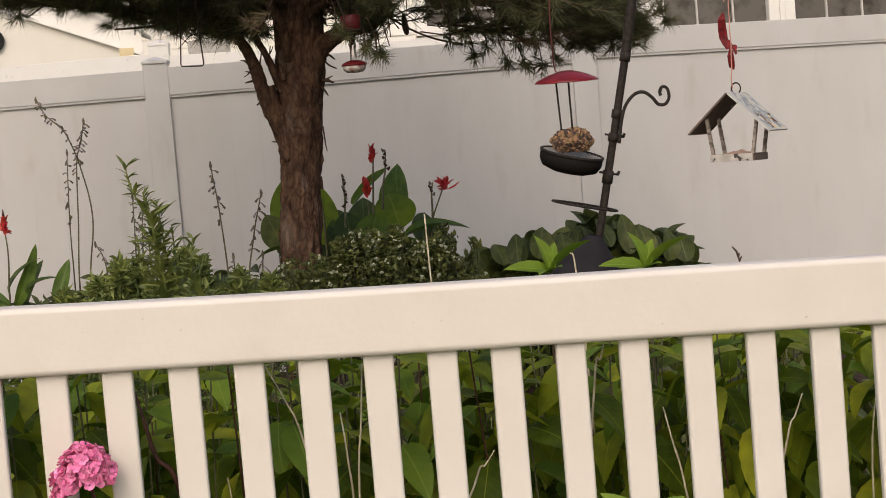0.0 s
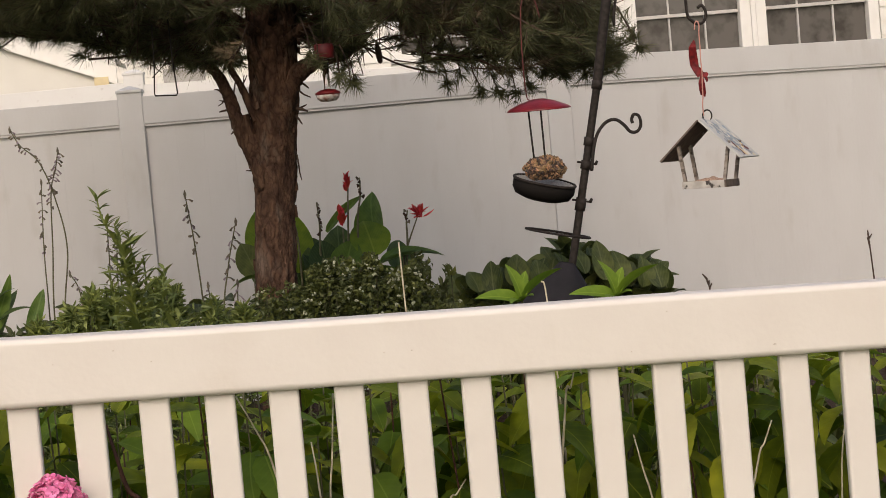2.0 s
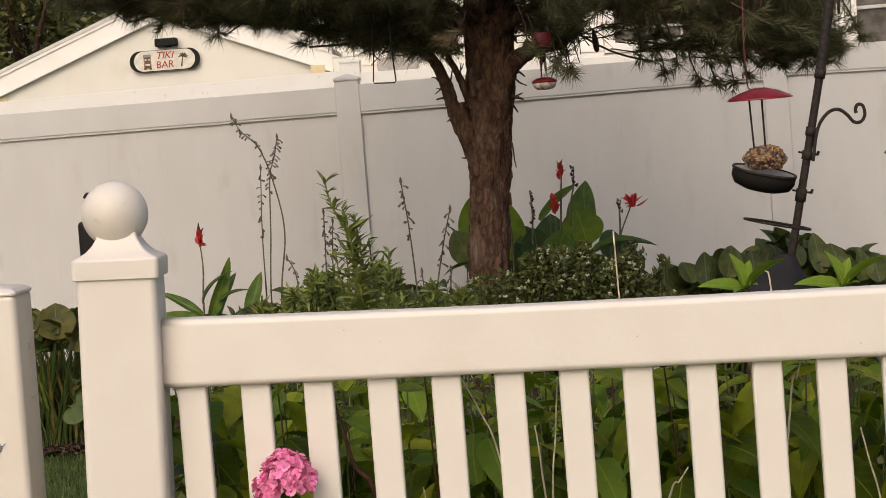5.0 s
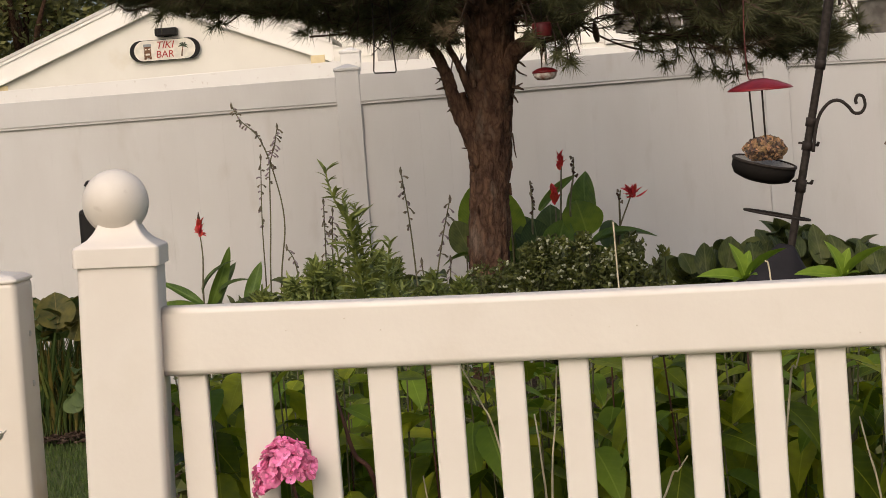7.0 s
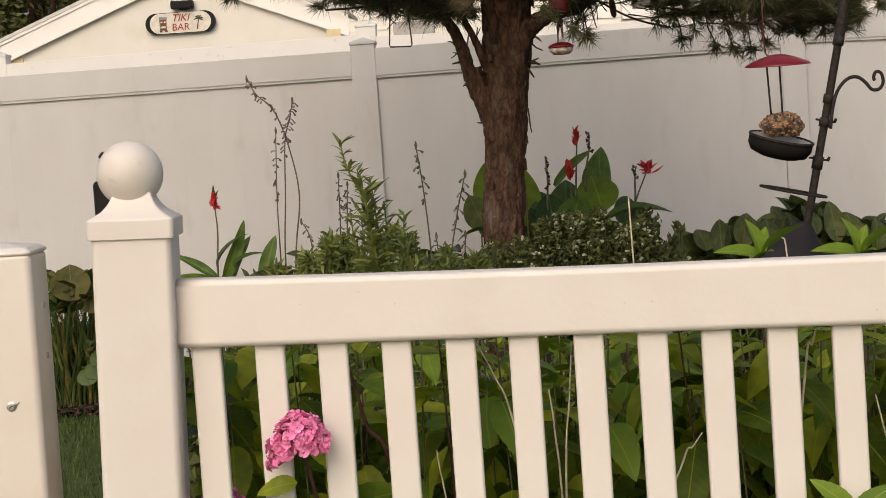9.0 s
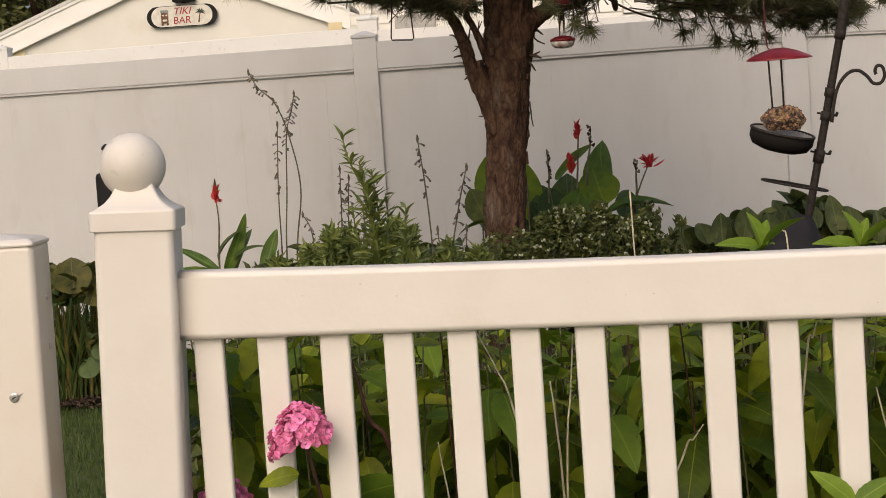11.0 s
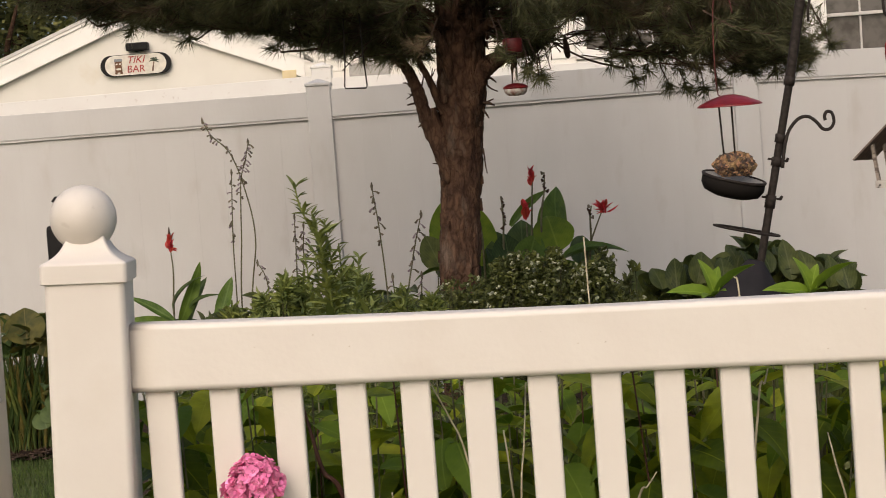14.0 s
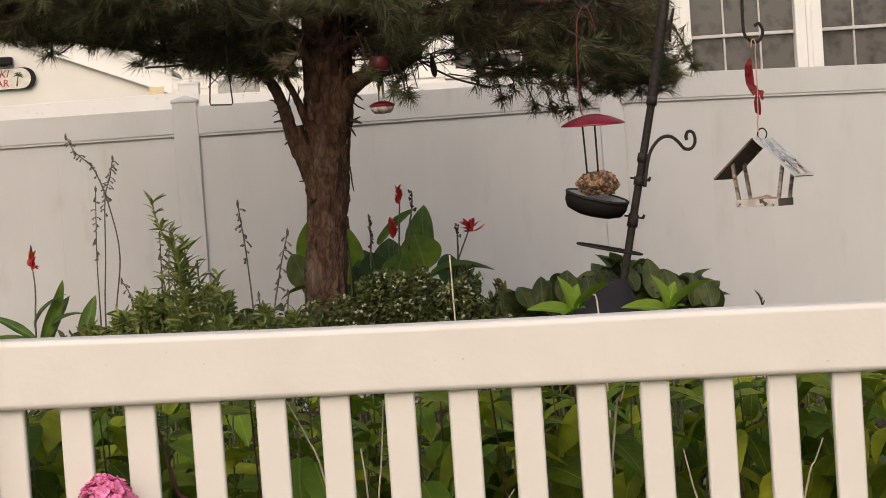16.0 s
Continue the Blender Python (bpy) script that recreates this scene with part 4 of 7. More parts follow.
    for li, (ctrl, r0, r1) in enumerate(limbs):
        pts = curve_pts(ctrl, 6)
        if isinstance(r0, tuple):
            radii = [float(np.interp(i / (len(pts) - 1), np.linspace(0, 1, len(r0)), r0)) for i in range(len(pts))]
        else:
            radii = [r0 + (r1 - r0) * (i / (len(pts) - 1)) ** .7 for i in range(len(pts))]
        part("limb", tube(pts, radii, 11, wob=.13, rng=rng), BARK, tree)
        if li == 0:
            # the swollen crotch between limb and trunk
            part("limb", tube(curve_pts([(0.395, 4.97, 1.34), (0.362, 4.96, 1.46), (0.336, 4.955, 1.55), (0.320, 4.95, 1.645)], 5), [.048 - .0016 * q for q in range(16)], 11, wob=.12, rng=rng), BARK, tree)
        lowb = li < low
        count = 30 if lowb else 8
        for j in range(count):
            t = rng.uniform(.66 if li < 2 else .28 if lowb else .3, 1.0)
            q = pts[min(len(pts) - 1, int(t * len(pts)))]
            d = (pts[-1] - pts[0]).normalized()
            side = Vector((rng.gauss(0, .8), rng.gauss(0, .8), rng.uniform(-.55, .35))) + d * .5
            side.normalize()
            L = rng.uniform(.12, .36)
            mid = q + side * L * .5 + Vector((0, 0, .015))
            end = q + side * L + Vector((0, 0, -.03))
            if bare(end.x, end.y, end.z):
                continue
            if end.z < zb(end.x, end.y) + .05:
                if end.z < zb(end.x, end.y) - .12:
                    continue
                end.z = zb(end.x, end.y) + rng.uniform(.05, .09)
            twv2, twf2 = tube_data([q, mid, end], [.0045, .003, .002], 5, cap=False)
            o = len(twv)
            twv.extend(twv2)
            twf.extend(tuple(i + o for i in ff2) for ff2 in twf2)
            dirn = (end - mid).normalized()
            tips.append((end, dirn, 1.0, lowb and 1.0 < end.x < 1.65 and end.z > 1.9 and rng.random() < .5, lowb))
            for m2 in range(5 if lowb else 3):
                u = rng.uniform(.2, .95)
                p = q.lerp(end, u)
                dd = (dirn + Vector((rng.gauss(0, .7), rng.gauss(0, .7), rng.gauss(0, .45)))).normalized()
                e2 = p + dd * rng.uniform(.05, .12)
                if e2.z < zb(e2.x, e2.y) + .035 or bare(e2.x, e2.y, e2.z):
                    continue
                o = len(twv)
                a2, b2 = tube_data([p, e2], [.003, .002], 4, cap=False)
                twv.extend(a2)
                twf.extend(tuple(i + o for i in ff2) for ff2 in b2)
                tips.append((e2, dd, rng.uniform(.75, 1.05), rng.random() < (.5 if 1.0 < e2.x < 1.65 and e2.z > 1.9 else .05), lowb))
    # dense canopy shoots that fill the crown above the hanging sprays
    for _ in range(690):
        x = rng.uniform(-1.12, 2.0)
        y = 5 + rng.gauss(0, .5)
        low_edge = zb(x, y)
        z = low_edge + .07 + rng.random() ** 1.2 * .75
        if (x > 1.88 and z > 1.90) or z > 2.75:
            continue
        if .84 < x < 1.05 and z < 2.05 and rng.random() < .5:
            continue
        if -.25 < x < .64 and z < 2.26 and y < 5.25 and rng.random() < .66:
            continue
        if .95 < x < 1.45 and (y > 4.95 or z > 1.86) and rng.random() < .55:
            continue
        if -.42 < x < .36 and z < 2.26 and rng.random() < .62:
            continue
        c = Vector((x, y, z))
        out = Vector(((1 if x > .5 else -1) * rng.uniform(.2, 1.1), rng.gauss(-.35, .6), rng.gauss(-.1, .3))).normalized()
        dead = rng.random() < (.45 if .95 < x < 1.72 and 1.84 < z < 2.3 else .32 if x < .4 and z < low_edge + .22 else .05)
        shoots = []
        for _ in range(rng.randint(6, 11)):
            q = c + out * rng.uniform(-.16, .05)
            dd = (out * .9 + Vector((rng.gauss(0, .75), rng.gauss(0, .75), rng.gauss(.05, .55)))).normalized()
            e = q + dd * rng.uniform(.06, .12)
            if e.z > zb(e.x, e.y) + .045 and not bare(e.x, e.y, e.z):
                shoots.append((q, e, dd))
        if len(shoots) < 5:
            continue
        for line, rr in [([c - out * .20 + Vector((0, 0, .03)), c - out * .1, c + out * .04], [.0040, .003, .002])] + [([q, e], [.0026, .0016]) for q, e, dd in shoots]:
            o = len(twv)
            a2, b2 = tube_data(line, rr, 4, cap=False)
            twv.extend(a2)
            twf.extend(tuple(i + o for i in ff2) for ff2 in b2)
        tips += [(e, dd, rng.uniform(.7, 1.0), dead, True) for q, e, dd in shoots]
    # the thick spray right of the trunk
    for _ in range(420):
        x, y = rng.uniform(.64, .90), 4.9 + rng.uniform(-.35, .4)
        e = Vector((x, y, rng.uniform(1.885 + .10 * max(0, x - .78), 2.25) + .072 * (y - 4.9)))
        dd = Vector((rng.gauss(.5, .8), rng.gauss(-.3, .8), rng.gauss(-.05, .6))).normalized()
        if bare(e.x, e.y, e.z):
            continue
        o = len(twv)
        a2, b2 = tube_data([e - dd * .14, e], [.0028, .0016], 4, cap=False)
        twv.extend(a2)
        twf.extend(tuple(i + o for i in ff2) for ff2 in b2)
        tips.append((e, dd, rng.uniform(.7, .95), False, True))
    # the outermost spray at the crown's end
    for _ in range(110):
        x, y = rng.uniform(1.62, 1.90), 4.9 + rng.uniform(-.2, .2)
        e = Vector((x, y, rng.uniform(1.715, 1.80 + .25 * max(0, x - 1.75)) + .072 * (y - 4.9)))
        dd = Vector((rng.gauss(1.1, .4), rng.gauss(-.2, .4), rng.gauss(.15, .30))).normalized()
        o = len(twv)
        a2, b2 = tube_data([e - dd * .10 + Vector((-.05, 0, .07)), e - dd * .08, e], [.0028, .002, .0014], 4, cap=False)
        twv.extend(a2)
        twf.extend(tuple(i + o for i in ff2) for ff2 in b2)
        tips.append((e, dd, rng.uniform(.6, .85), False, True))
    # the dark end of the crown beside the feeder pole
    for _ in range(420):
        x, y = rng.uniform(1.35, 1.84), 4.9 + rng.uniform(-.3, .5)
        e = Vector((x, y, rng.uniform(1.80, 2.12) + .072 * (y - 4.9)))
        dd = Vector((rng.gauss(.8, .6), rng.gauss(-.2, .6), rng.gauss(.1, .4))).normalized()
        o = len(twv)
        a2, b2 = tube_data([e - dd * .12 + Vector((-.03, 0, .03)), e], [.0024, .0014], 4, cap=False)
        twv.extend(a2)
        twf.extend(tuple(i + o for i in ff2) for ff2 in b2)
        tips.append((e, dd, rng.uniform(.7, .9), False, True))
    # unseen shoots sunward above the low limbs, added to shade the needles below
    for _ in range(320):
        x, y = rng.uniform(-1.5, -.1), rng.uniform(3.7, 4.8)
        e = Vector((x, y, rng.uniform(2.38, 2.9)))
        dd = Vector((rng.gauss(-.3, .9), rng.gauss(-.3, .8), rng.gauss(.1, .5))).normalized()
        o = len(twv)
        a2, b2 = tube_data([e - dd * .2, e], [.004, .002], 4, cap=False)
        twv.extend(a2)
        twf.extend(tuple(i + o for i in ff2) for ff2 in b2)
        tips.append((e, dd, .9, False, False))
    # unseen shoots in the upper crown, added to keep the trunk in shade
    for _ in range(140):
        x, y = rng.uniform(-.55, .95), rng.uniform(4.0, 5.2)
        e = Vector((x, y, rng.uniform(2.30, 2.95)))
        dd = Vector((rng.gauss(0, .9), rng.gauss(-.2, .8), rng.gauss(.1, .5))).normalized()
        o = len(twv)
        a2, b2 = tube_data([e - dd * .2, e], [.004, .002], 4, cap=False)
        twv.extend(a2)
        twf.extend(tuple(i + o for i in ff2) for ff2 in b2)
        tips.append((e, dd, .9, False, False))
    # shaded shoots behind the trunk
    for _ in range(520):
        x, y = rng.uniform(-.25, .60), rng.uniform(5.1, 5.75)
        if x < .34 and rng.random() < .65:
            continue
        e = Vector((x, y, max(zb(x) + .05, 1.90) + rng.random() * .42 + .072 * (y - 4.9)))
        dd = Vector((rng.gauss(0, .9), rng.gauss(.2, .8), rng.gauss(0, .6))).normalized()
        o = len(twv)
        a2, b2 = tube_data([e - dd * .16, e], [.003, .0016], 4, cap=False)
        twv.extend(a2)
        twf.extend(tuple(i + o for i in ff2) for ff2 in b2)
        tips.append((e, dd, rng.uniform(.6, .85), rng.random() < .15, True))
    # bare inner twigs beside the trunk
    for _ in range(640):
        p = Vector((rng.uniform(-.30, .74), 5 + rng.uniform(-.35, .35), rng.uniform(1.90, 2.25)))
        d = Vector((rng.gauss(-.6 if p.x < .4 else .6, .7), rng.gauss(0, .5), rng.gauss(.1, .6))).normalized() * rng.uniform(.08, .22)
        if bare(p.x + d.x, p.y, p.z + d.z) or bare(p.x, p.y, p.z) or min(p.z, p.z + d.z) < max(zb(p.x, p.y), zb(p.x + d.x, p.y)) + .03:
            continue
        o = len(twv)
        a2, b2 = tube_data([p, p + d * .5 + Vector((0, 0, rng.uniform(-.02, .02))), p + d], [.0030, .0022, .0012], 4, cap=False)
        twv.extend(a2)
        twf.extend(tuple(i + o for i in ff2) for ff2 in b2)
    # star-shaped tufts that hang below the crown, each on its twig
    for cx, cz, k, droop in ((-0.97, 2.08, 3, -.4), (-0.86, 2.05, 3, -.6), (-0.77, 2.07, 3, -.4), (-0.635, 2.00, 4, -.5), (-0.66, 2.03, 3, -.3), (-0.445, 2.01, 4, -.4), (-0.27, 1.92, 3, -.2), (-0.15, 1.925, 2, -.2),
                             (0.0, 2.0, 3, -.3), (-0.03, 1.895, 2, -.2), (0.72, 1.77, 3, -.5), (0.78, 1.735, 4, -.4), (0.76, 1.81, 3, .0), (0.83, 1.89, 3, .2), (1.06, 1.77, 3, -.3), (1.17, 1.70, 4, -.4),
                             (1.29, 1.655, 4, -.5), (1.36, 1.645, 4, -.5), (1.45, 1.64, 4, -.5), (1.50, 1.66, 3, -.5), (1.42, 1.83, 4, .2), (1.57, 1.715, 3, -.5), (1.65, 1.69, 3, -.5), (1.73, 1.69, 3, -.5),
                             (1.84, 1.69, 4, -.5), (1.90, 1.735, 4, -.4), (1.955, 1.78, 5, -.1), (1.96, 1.82, 4, .3), (0.10, 1.89, 2, -.2),
                             (1.22, 1.73, 3, -.4), (1.10, 1.80, 3, -.2), (1.80, 1.74, 3, -.3), (1.35, 1.75, 4, .1), (0.69, 1.90, 3, -.3)):
        cy = 4.85 + rng.uniform(-.12, .12)
        root = Vector((cx * .96 + .04 * 0.46, cy + .06, cz + rng.uniform(.12, .2)))
        c = Vector((cx, cy, cz))
        o = len(twv)
        a2, b2 = tube_data([root, (root + c) / 2 + Vector((rng.uniform(-.02, .02), 0, 0)), c], [.0032, .0028, .0022], 5, cap=False)
        twv.extend(a2)
        twf.extend(tuple(i + o for i in ff2) for ff2 in b2)
        for u in (.3, .6, .85):
            dd = Vector((rng.gauss(0, .6), rng.gauss(-.3, .5), droop + rng.gauss(0, .3))).normalized()
            tips.append((root.lerp(c, u) + dd * .03, dd, .6, False, True))
        for _ in range(k):
            dd = Vector((rng.gauss(0, .9), rng.gauss(-.3, .5), droop + rng.gauss(0, .35))).normalized()
            tips.append((c + dd * rng.uniform(.01, .045), dd, .45, False, True))
    for cx, cy, cz in ((0.70, 4.14, 1.73), (0.63, 4.12, 1.78), (0.74, 4.16, 1.70), (0.60, 4.2, 1.82)):
        c = Vector((cx, cy, cz))
        o = len(twv)
        a2, b2 = tube_data([c + Vector((-.02, .25, .16)), c + Vector((0, .08, .07)), c], [.0028, .0024, .002], 5, cap=False)
        twv.extend(a2)
        twf.extend(tuple(i + o for i in ff2) for ff2 in b2)
        for _ in range(3):
            dd = Vector((rng.gauss(0, .9), rng.gauss(-.3, .5), rng.gauss(-.3, .4))).normalized()
            tips.append((c + dd * rng.uniform(.01, .04), dd, .45, False, True))
    for pts in ([(0.80, 4.85, 1.90), (0.90, 4.85, 1.83), (1.0, 4.85, 1.78), (1.12, 4.85, 1.745)], [(0.0, 4.85, 1.92), (-0.15, 4.85, 1.915), (-0.27, 4.85, 1.915)], [(1.02, 4.85, 1.84), (1.25, 4.85, 1.80), (1.5, 4.85, 1.79)]):
        o = len(twv)
        a2, b2 = tube_data(curve_pts(pts, 4), .0045, 5, cap=False)
        twv.extend(a2)
        twf.extend(tuple(i + o for i in ff2) for ff2 in b2)
    cone = part("pine_cone", lathe([(.002, 0), (.010, .008), (.0135, .03), (.012, .06), (.006, .085), (.002, .092)], 10), TWIG, tree, "dry hanging pine cone",
                m=Matrix.Translation((0.895, 4.85, 1.80)) @ Matrix.Rotation(radians(-6), 4, 'Y'))
    tagged(part("twig_spray", mesh(twv, twf, "twig_spray"), TWIG, tree), kind="stuff")
    # the crown has thinned where the limbs part from the trunk
    def kept(p):
        across = .46 + (p.x - .46) * 7.16 / (p.y + 2.26)
        up = 1.385 + (p.z - 1.385) * 7.16 / (p.y + 2.26)
        if (-.16 < across < .35 and 1.86 < up < 2.16) or (.87 < across < 1.0 and 1.84 < up < 2.08):
            return rng.random() < (.9 if p.y > 5.15 else .68)
        return True

    tips = [q for q in tips if kept(q[0])]
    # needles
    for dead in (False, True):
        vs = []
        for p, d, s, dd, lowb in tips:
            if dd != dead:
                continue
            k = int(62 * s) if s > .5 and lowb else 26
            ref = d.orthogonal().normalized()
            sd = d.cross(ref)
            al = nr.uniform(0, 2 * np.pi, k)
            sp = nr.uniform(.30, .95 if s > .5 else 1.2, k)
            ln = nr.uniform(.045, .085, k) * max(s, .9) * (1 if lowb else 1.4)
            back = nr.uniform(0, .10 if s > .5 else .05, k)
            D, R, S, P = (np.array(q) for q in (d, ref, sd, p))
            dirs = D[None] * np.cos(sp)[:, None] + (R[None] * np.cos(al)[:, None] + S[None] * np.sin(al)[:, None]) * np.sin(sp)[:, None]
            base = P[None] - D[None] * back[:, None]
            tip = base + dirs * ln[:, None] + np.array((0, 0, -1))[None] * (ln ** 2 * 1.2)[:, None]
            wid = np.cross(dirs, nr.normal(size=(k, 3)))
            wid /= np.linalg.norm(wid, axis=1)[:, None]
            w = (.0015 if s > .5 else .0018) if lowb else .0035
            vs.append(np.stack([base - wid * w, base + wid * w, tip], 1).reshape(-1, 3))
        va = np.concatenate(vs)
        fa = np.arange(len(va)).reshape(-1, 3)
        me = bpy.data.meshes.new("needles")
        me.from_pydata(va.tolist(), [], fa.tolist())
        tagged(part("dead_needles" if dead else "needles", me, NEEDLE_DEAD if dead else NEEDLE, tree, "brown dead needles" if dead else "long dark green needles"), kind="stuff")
    # broken branch stubs
    for x, z, ex, ez, r in ((0.570, 1.757, .598, 1.731, .0042), (0.552, 1.731, .602, 1.693, .0040), (0.536, 1.652, .585, 1.637, .0060), (0.550, 1.652, .582, 1.665, .0036), (0.536, 1.622, .558, 1.586, .0048),
                            (0.297, 1.597, .268, 1.592, .0034), (0.299, 1.588, .264, 1.571, .0042), (0.301, 1.574, .271, 1.582, .0032), (0.262, 1.672, .226, 1.665, .0044), (0.252, 1.716, .224, 1.689, .0030), (0.256, 1.700, .231, 1.712, .0028),
                            (0.236, 1.750, .214, 1.757, .0034), (0.330, 1.760, .340, 1.808, .0030), (0.332, 1.770, .352, 1.806, .0026), (0.290, 1.735, .302, 1.785, .0034), (0.528, 1.425, .534, 1.36, .0030), (0.335, 1.415, .312, 1.418, .0030)):
        mid = ((x + ex) / 2 + rng.uniform(-.004, .004), 4.95, (z + ez) / 2 + rng.uniform(-.004, .004))
        part("branch_stub", tube([(x + (x - ex) * .6, 4.968, z + (z - ez) * .6), (x, 4.955, z), mid, (ex, 4.945, ez)], [r * 1.5, r * 1.15, r, r * .6], 7, wob=.15, rng=rng), TWIG, tree)


build_pine()

# ---- feeders and pole ----
def pole_at(z):
    return 1.256 + (z - 1.052) * 0.2272 - .03 * max(0, z - 1.57)


def build_feeder_pole():
    y = 2.65
    g = empty("feeder_pole", pole_at(0.05), y, 0.05, label="leaning black iron feeder pole with hooks and a tray", category="bird feeder pole")
    part("pole", tube([(pole_at(z), y, z) for z in (0.02, 0.6, 1.2, 1.55, 1.57, 1.75, 2.10)], [0.0112] * 4 + [0.0138] * 3, 14), IRON, g)
    for z, h in ((1.563, .012), (1.23, .018), (1.34, .012), (1.405, .012)):
        part("collar", tube([(pole_at(z - h), y, z - h), (pole_at(z + h), y, z + h)], 0.0152, 14), IRON, g)
    for z in (1.24, 1.345):
        x = pole_at(z)
        part("thumb_screw", tube([(x - .026, y - .004, z + .006), (x + .028, y - .004, z - .006)], [.0030, .0030], 8), IRON, g)
        part("wing", tube([(x + .025, y - .004, z - .006), (x + .031, y - .004, z + .004)], [.005, .0035], 6), IRON, g)
    # scrolled side hook
    hook = curve_pts([(1.333, y - .02, 1.322), (1.343, y - .02, 1.38), (1.358, y - .02, 1.425), (1.385, y - .02, 1.455), (1.413, y - .02, 1.460), (1.436, y - .02, 1.443), (1.452, y - .02, 1.423),
                      (1.472, y - .02, 1.422), (1.484, y - .02, 1.440), (1.480, y - .02, 1.465), (1.466, y - .02, 1.470), (1.459, y - .02, 1.457), (1.461, y - .02, 1.446)], 5)
    part("side_hook", tube(hook, 0.0048, 8), IRON, g, "scrolled iron hook")
    # upper arms that carry the two feeders
    top = pole_at(2.10)
    left = curve_pts([(top, y, 2.06), (top - .08, y, 2.22), (top - .22, y, 2.25), (top - .31, y, 2.12), (1.188, y, 1.95), (1.172, y, 1.865), (1.196, y, 1.835), (1.222, y, 1.857), (1.214, y, 1.885)], 6)
    part("upper_hook", tube(left, 0.0045, 8), IRON, g, "curved iron hanger")
    right = curve_pts([(top, y, 2.07), (top + .06, y, 2.20), (top + .13, y, 2.16), (1.655, y, 2.0), (1.648, y, 1.85), (1.647, y, 1.745), (1.660, y, 1.720), (1.674, y, 1.710), (1.693, y, 1.716), (1.701, y, 1.740), (1.691, y, 1.762), (1.678, y, 1.755)], 6)
    part("upper_hook", tube(right, 0.0045, 8), IRON, g, "curved iron hanger")
    stub = curve_pts([(pole_at(1.82) + .028, y, 1.82), (pole_at(1.76) + .026, y, 1.76), (pole_at(1.73) + .030, y, 1.725)], 4)
    part("clip", tube(stub, 0.004, 6), IRON, g)
    # tray: mesh bowl on a tilted ring
    tilt = Matrix.Translation((1.1985, y - .005, 1.302)) @ Matrix.Rotation(radians(14), 4, 'Y') @ Matrix.Rotation(radians(8.5), 4, 'X')
    part("tray", lathe([(0.002, -0.030), (0.045, -0.030), (0.072, -0.024), (0.083, -0.012), (0.087, 0.004), (0.085, 0.005), (0.080, -0.010), (0.068, -0.020), (0.04, -0.024), (0.002, -0.024)], 36), MESHPAN, g,
         "shallow grey mesh tray", m=tilt)
    ring = [(0.088 * math.cos(a), 0.088 * math.sin(a), 0.003) for a in [2 * math.pi * k / 40 for k in range(41)]]
    part("tray_rim", tube(ring, 0.0042, 7, cap=False), IRON, g, "black tray rim", m=tilt)
    part("tray_skirt", lathe([(0.089, 0.002), (0.0885, -0.022), (0.078, -0.040), (0.05, -0.050), (0.049, -0.049), (0.077, -0.0385), (0.087, -0.021), (0.0875, 0.002)], 36), PANSKIRT, g, "dark underside of the tray", m=tilt)
    tilt2 = Matrix.Translation((1.224, y - .005, 1.155)) @ Matrix.Rotation(radians(13.5), 4, 'Y') @ Matrix.Rotation(radians(1.6), 4, 'X')
    ring2 = [(0.092 * math.cos(a), 0.092 * math.sin(a), 0) for a in [2 * math.pi * k / 40 for k in range(41)]]
    part("support_ring", tube(ring2, 0.0035, 7, cap=False), IRON, g, "empty iron ring", m=tilt2)
    # squirrel baffle
    cone = Matrix.Translation((1.245, y, 1.07)) @ Matrix.Rotation(radians(12.8), 4, 'Y')
    part("baffle", lathe([(0.018, 0.0), (0.024, -0.004), (0.085, -0.085), (0.17, -0.19), (0.172, -0.195), (0.166, -0.192), (0.082, -0.092), (0.018, -0.012)], 32), BAFFLE, g, "dark grey cone baffle", m=cone)
    # seed cake feeder under its red roof
    d = empty("cake_feeder", 1.2, y, 1.35, label="hanging seed cake feeder with a red tin roof", category="bird feeder")
    yy = y - .005
    part("roof", lathe([(0.0905, 0.0), (0.091, 0.002), (0.083, 0.008), (0.05, 0.022), (0.018, 0.031), (0.003, 0.032), (0.003, 0.030), (0.018, 0.028), (0.05, 0.019), (0.083, 0.004)], 36), REDTIN, d,
         "shallow red tin roof", m=Matrix.Translation((1.2005, yy, 1.5065)) @ Matrix.Rotation(radians(-.5), 4, 'Y') @ Matrix.Rotation(radians(3), 4, 'X'))
    for x0, x1, dy in ((1.168, 1.174, -.012), (1.203, 1.2045, -.012)):
        part("rod", tube([(x0, yy + dy, 1.512), (x1, yy + dy, 1.345)], 0.0028, 7), IRON, d, "thin dark rod")
    loop = curve_pts([(1.176, yy, 1.535), (1.169, yy, 1.545), (1.166, yy, 1.60), (1.167, yy, 1.70), (1.174, yy, 1.80), (1.194, yy, 1.842), (1.204, yy, 1.838), (1.218, yy, 1.80), (1.224, yy, 1.765)], 6)
    part("cord", tube(loop, 0.0017, 6), REDTAPE, d, "faded red hanging cord")
    # cake: core and seeds
    cc = Vector((1.2035, yy, 1.338))
    def heap(q, r):
        """A lumpy dome, drawn in towards its foot."""
        w = .053 * r * (1 - .22 * max(0, -q.z - .1))
        return Vector((q.x * w, q.y * w, max(q.z * .035 * r, -.024)))
    bm = bmesh.new()
    bmesh.ops.create_icosphere(bm, subdivisions=4, radius=1)
    for v in bm.verts:
        q = v.co.copy()
        r = 1 + .16 * noise.noise(q * 3.1) + .08 * noise.noise(q * 8)
        v.co = cc + heap(q, r)
    for fc in bm.faces:
        fc.smooth = True
    part("seed_cake", bm, SEED, d, "lumpy cake of mixed bird seed")
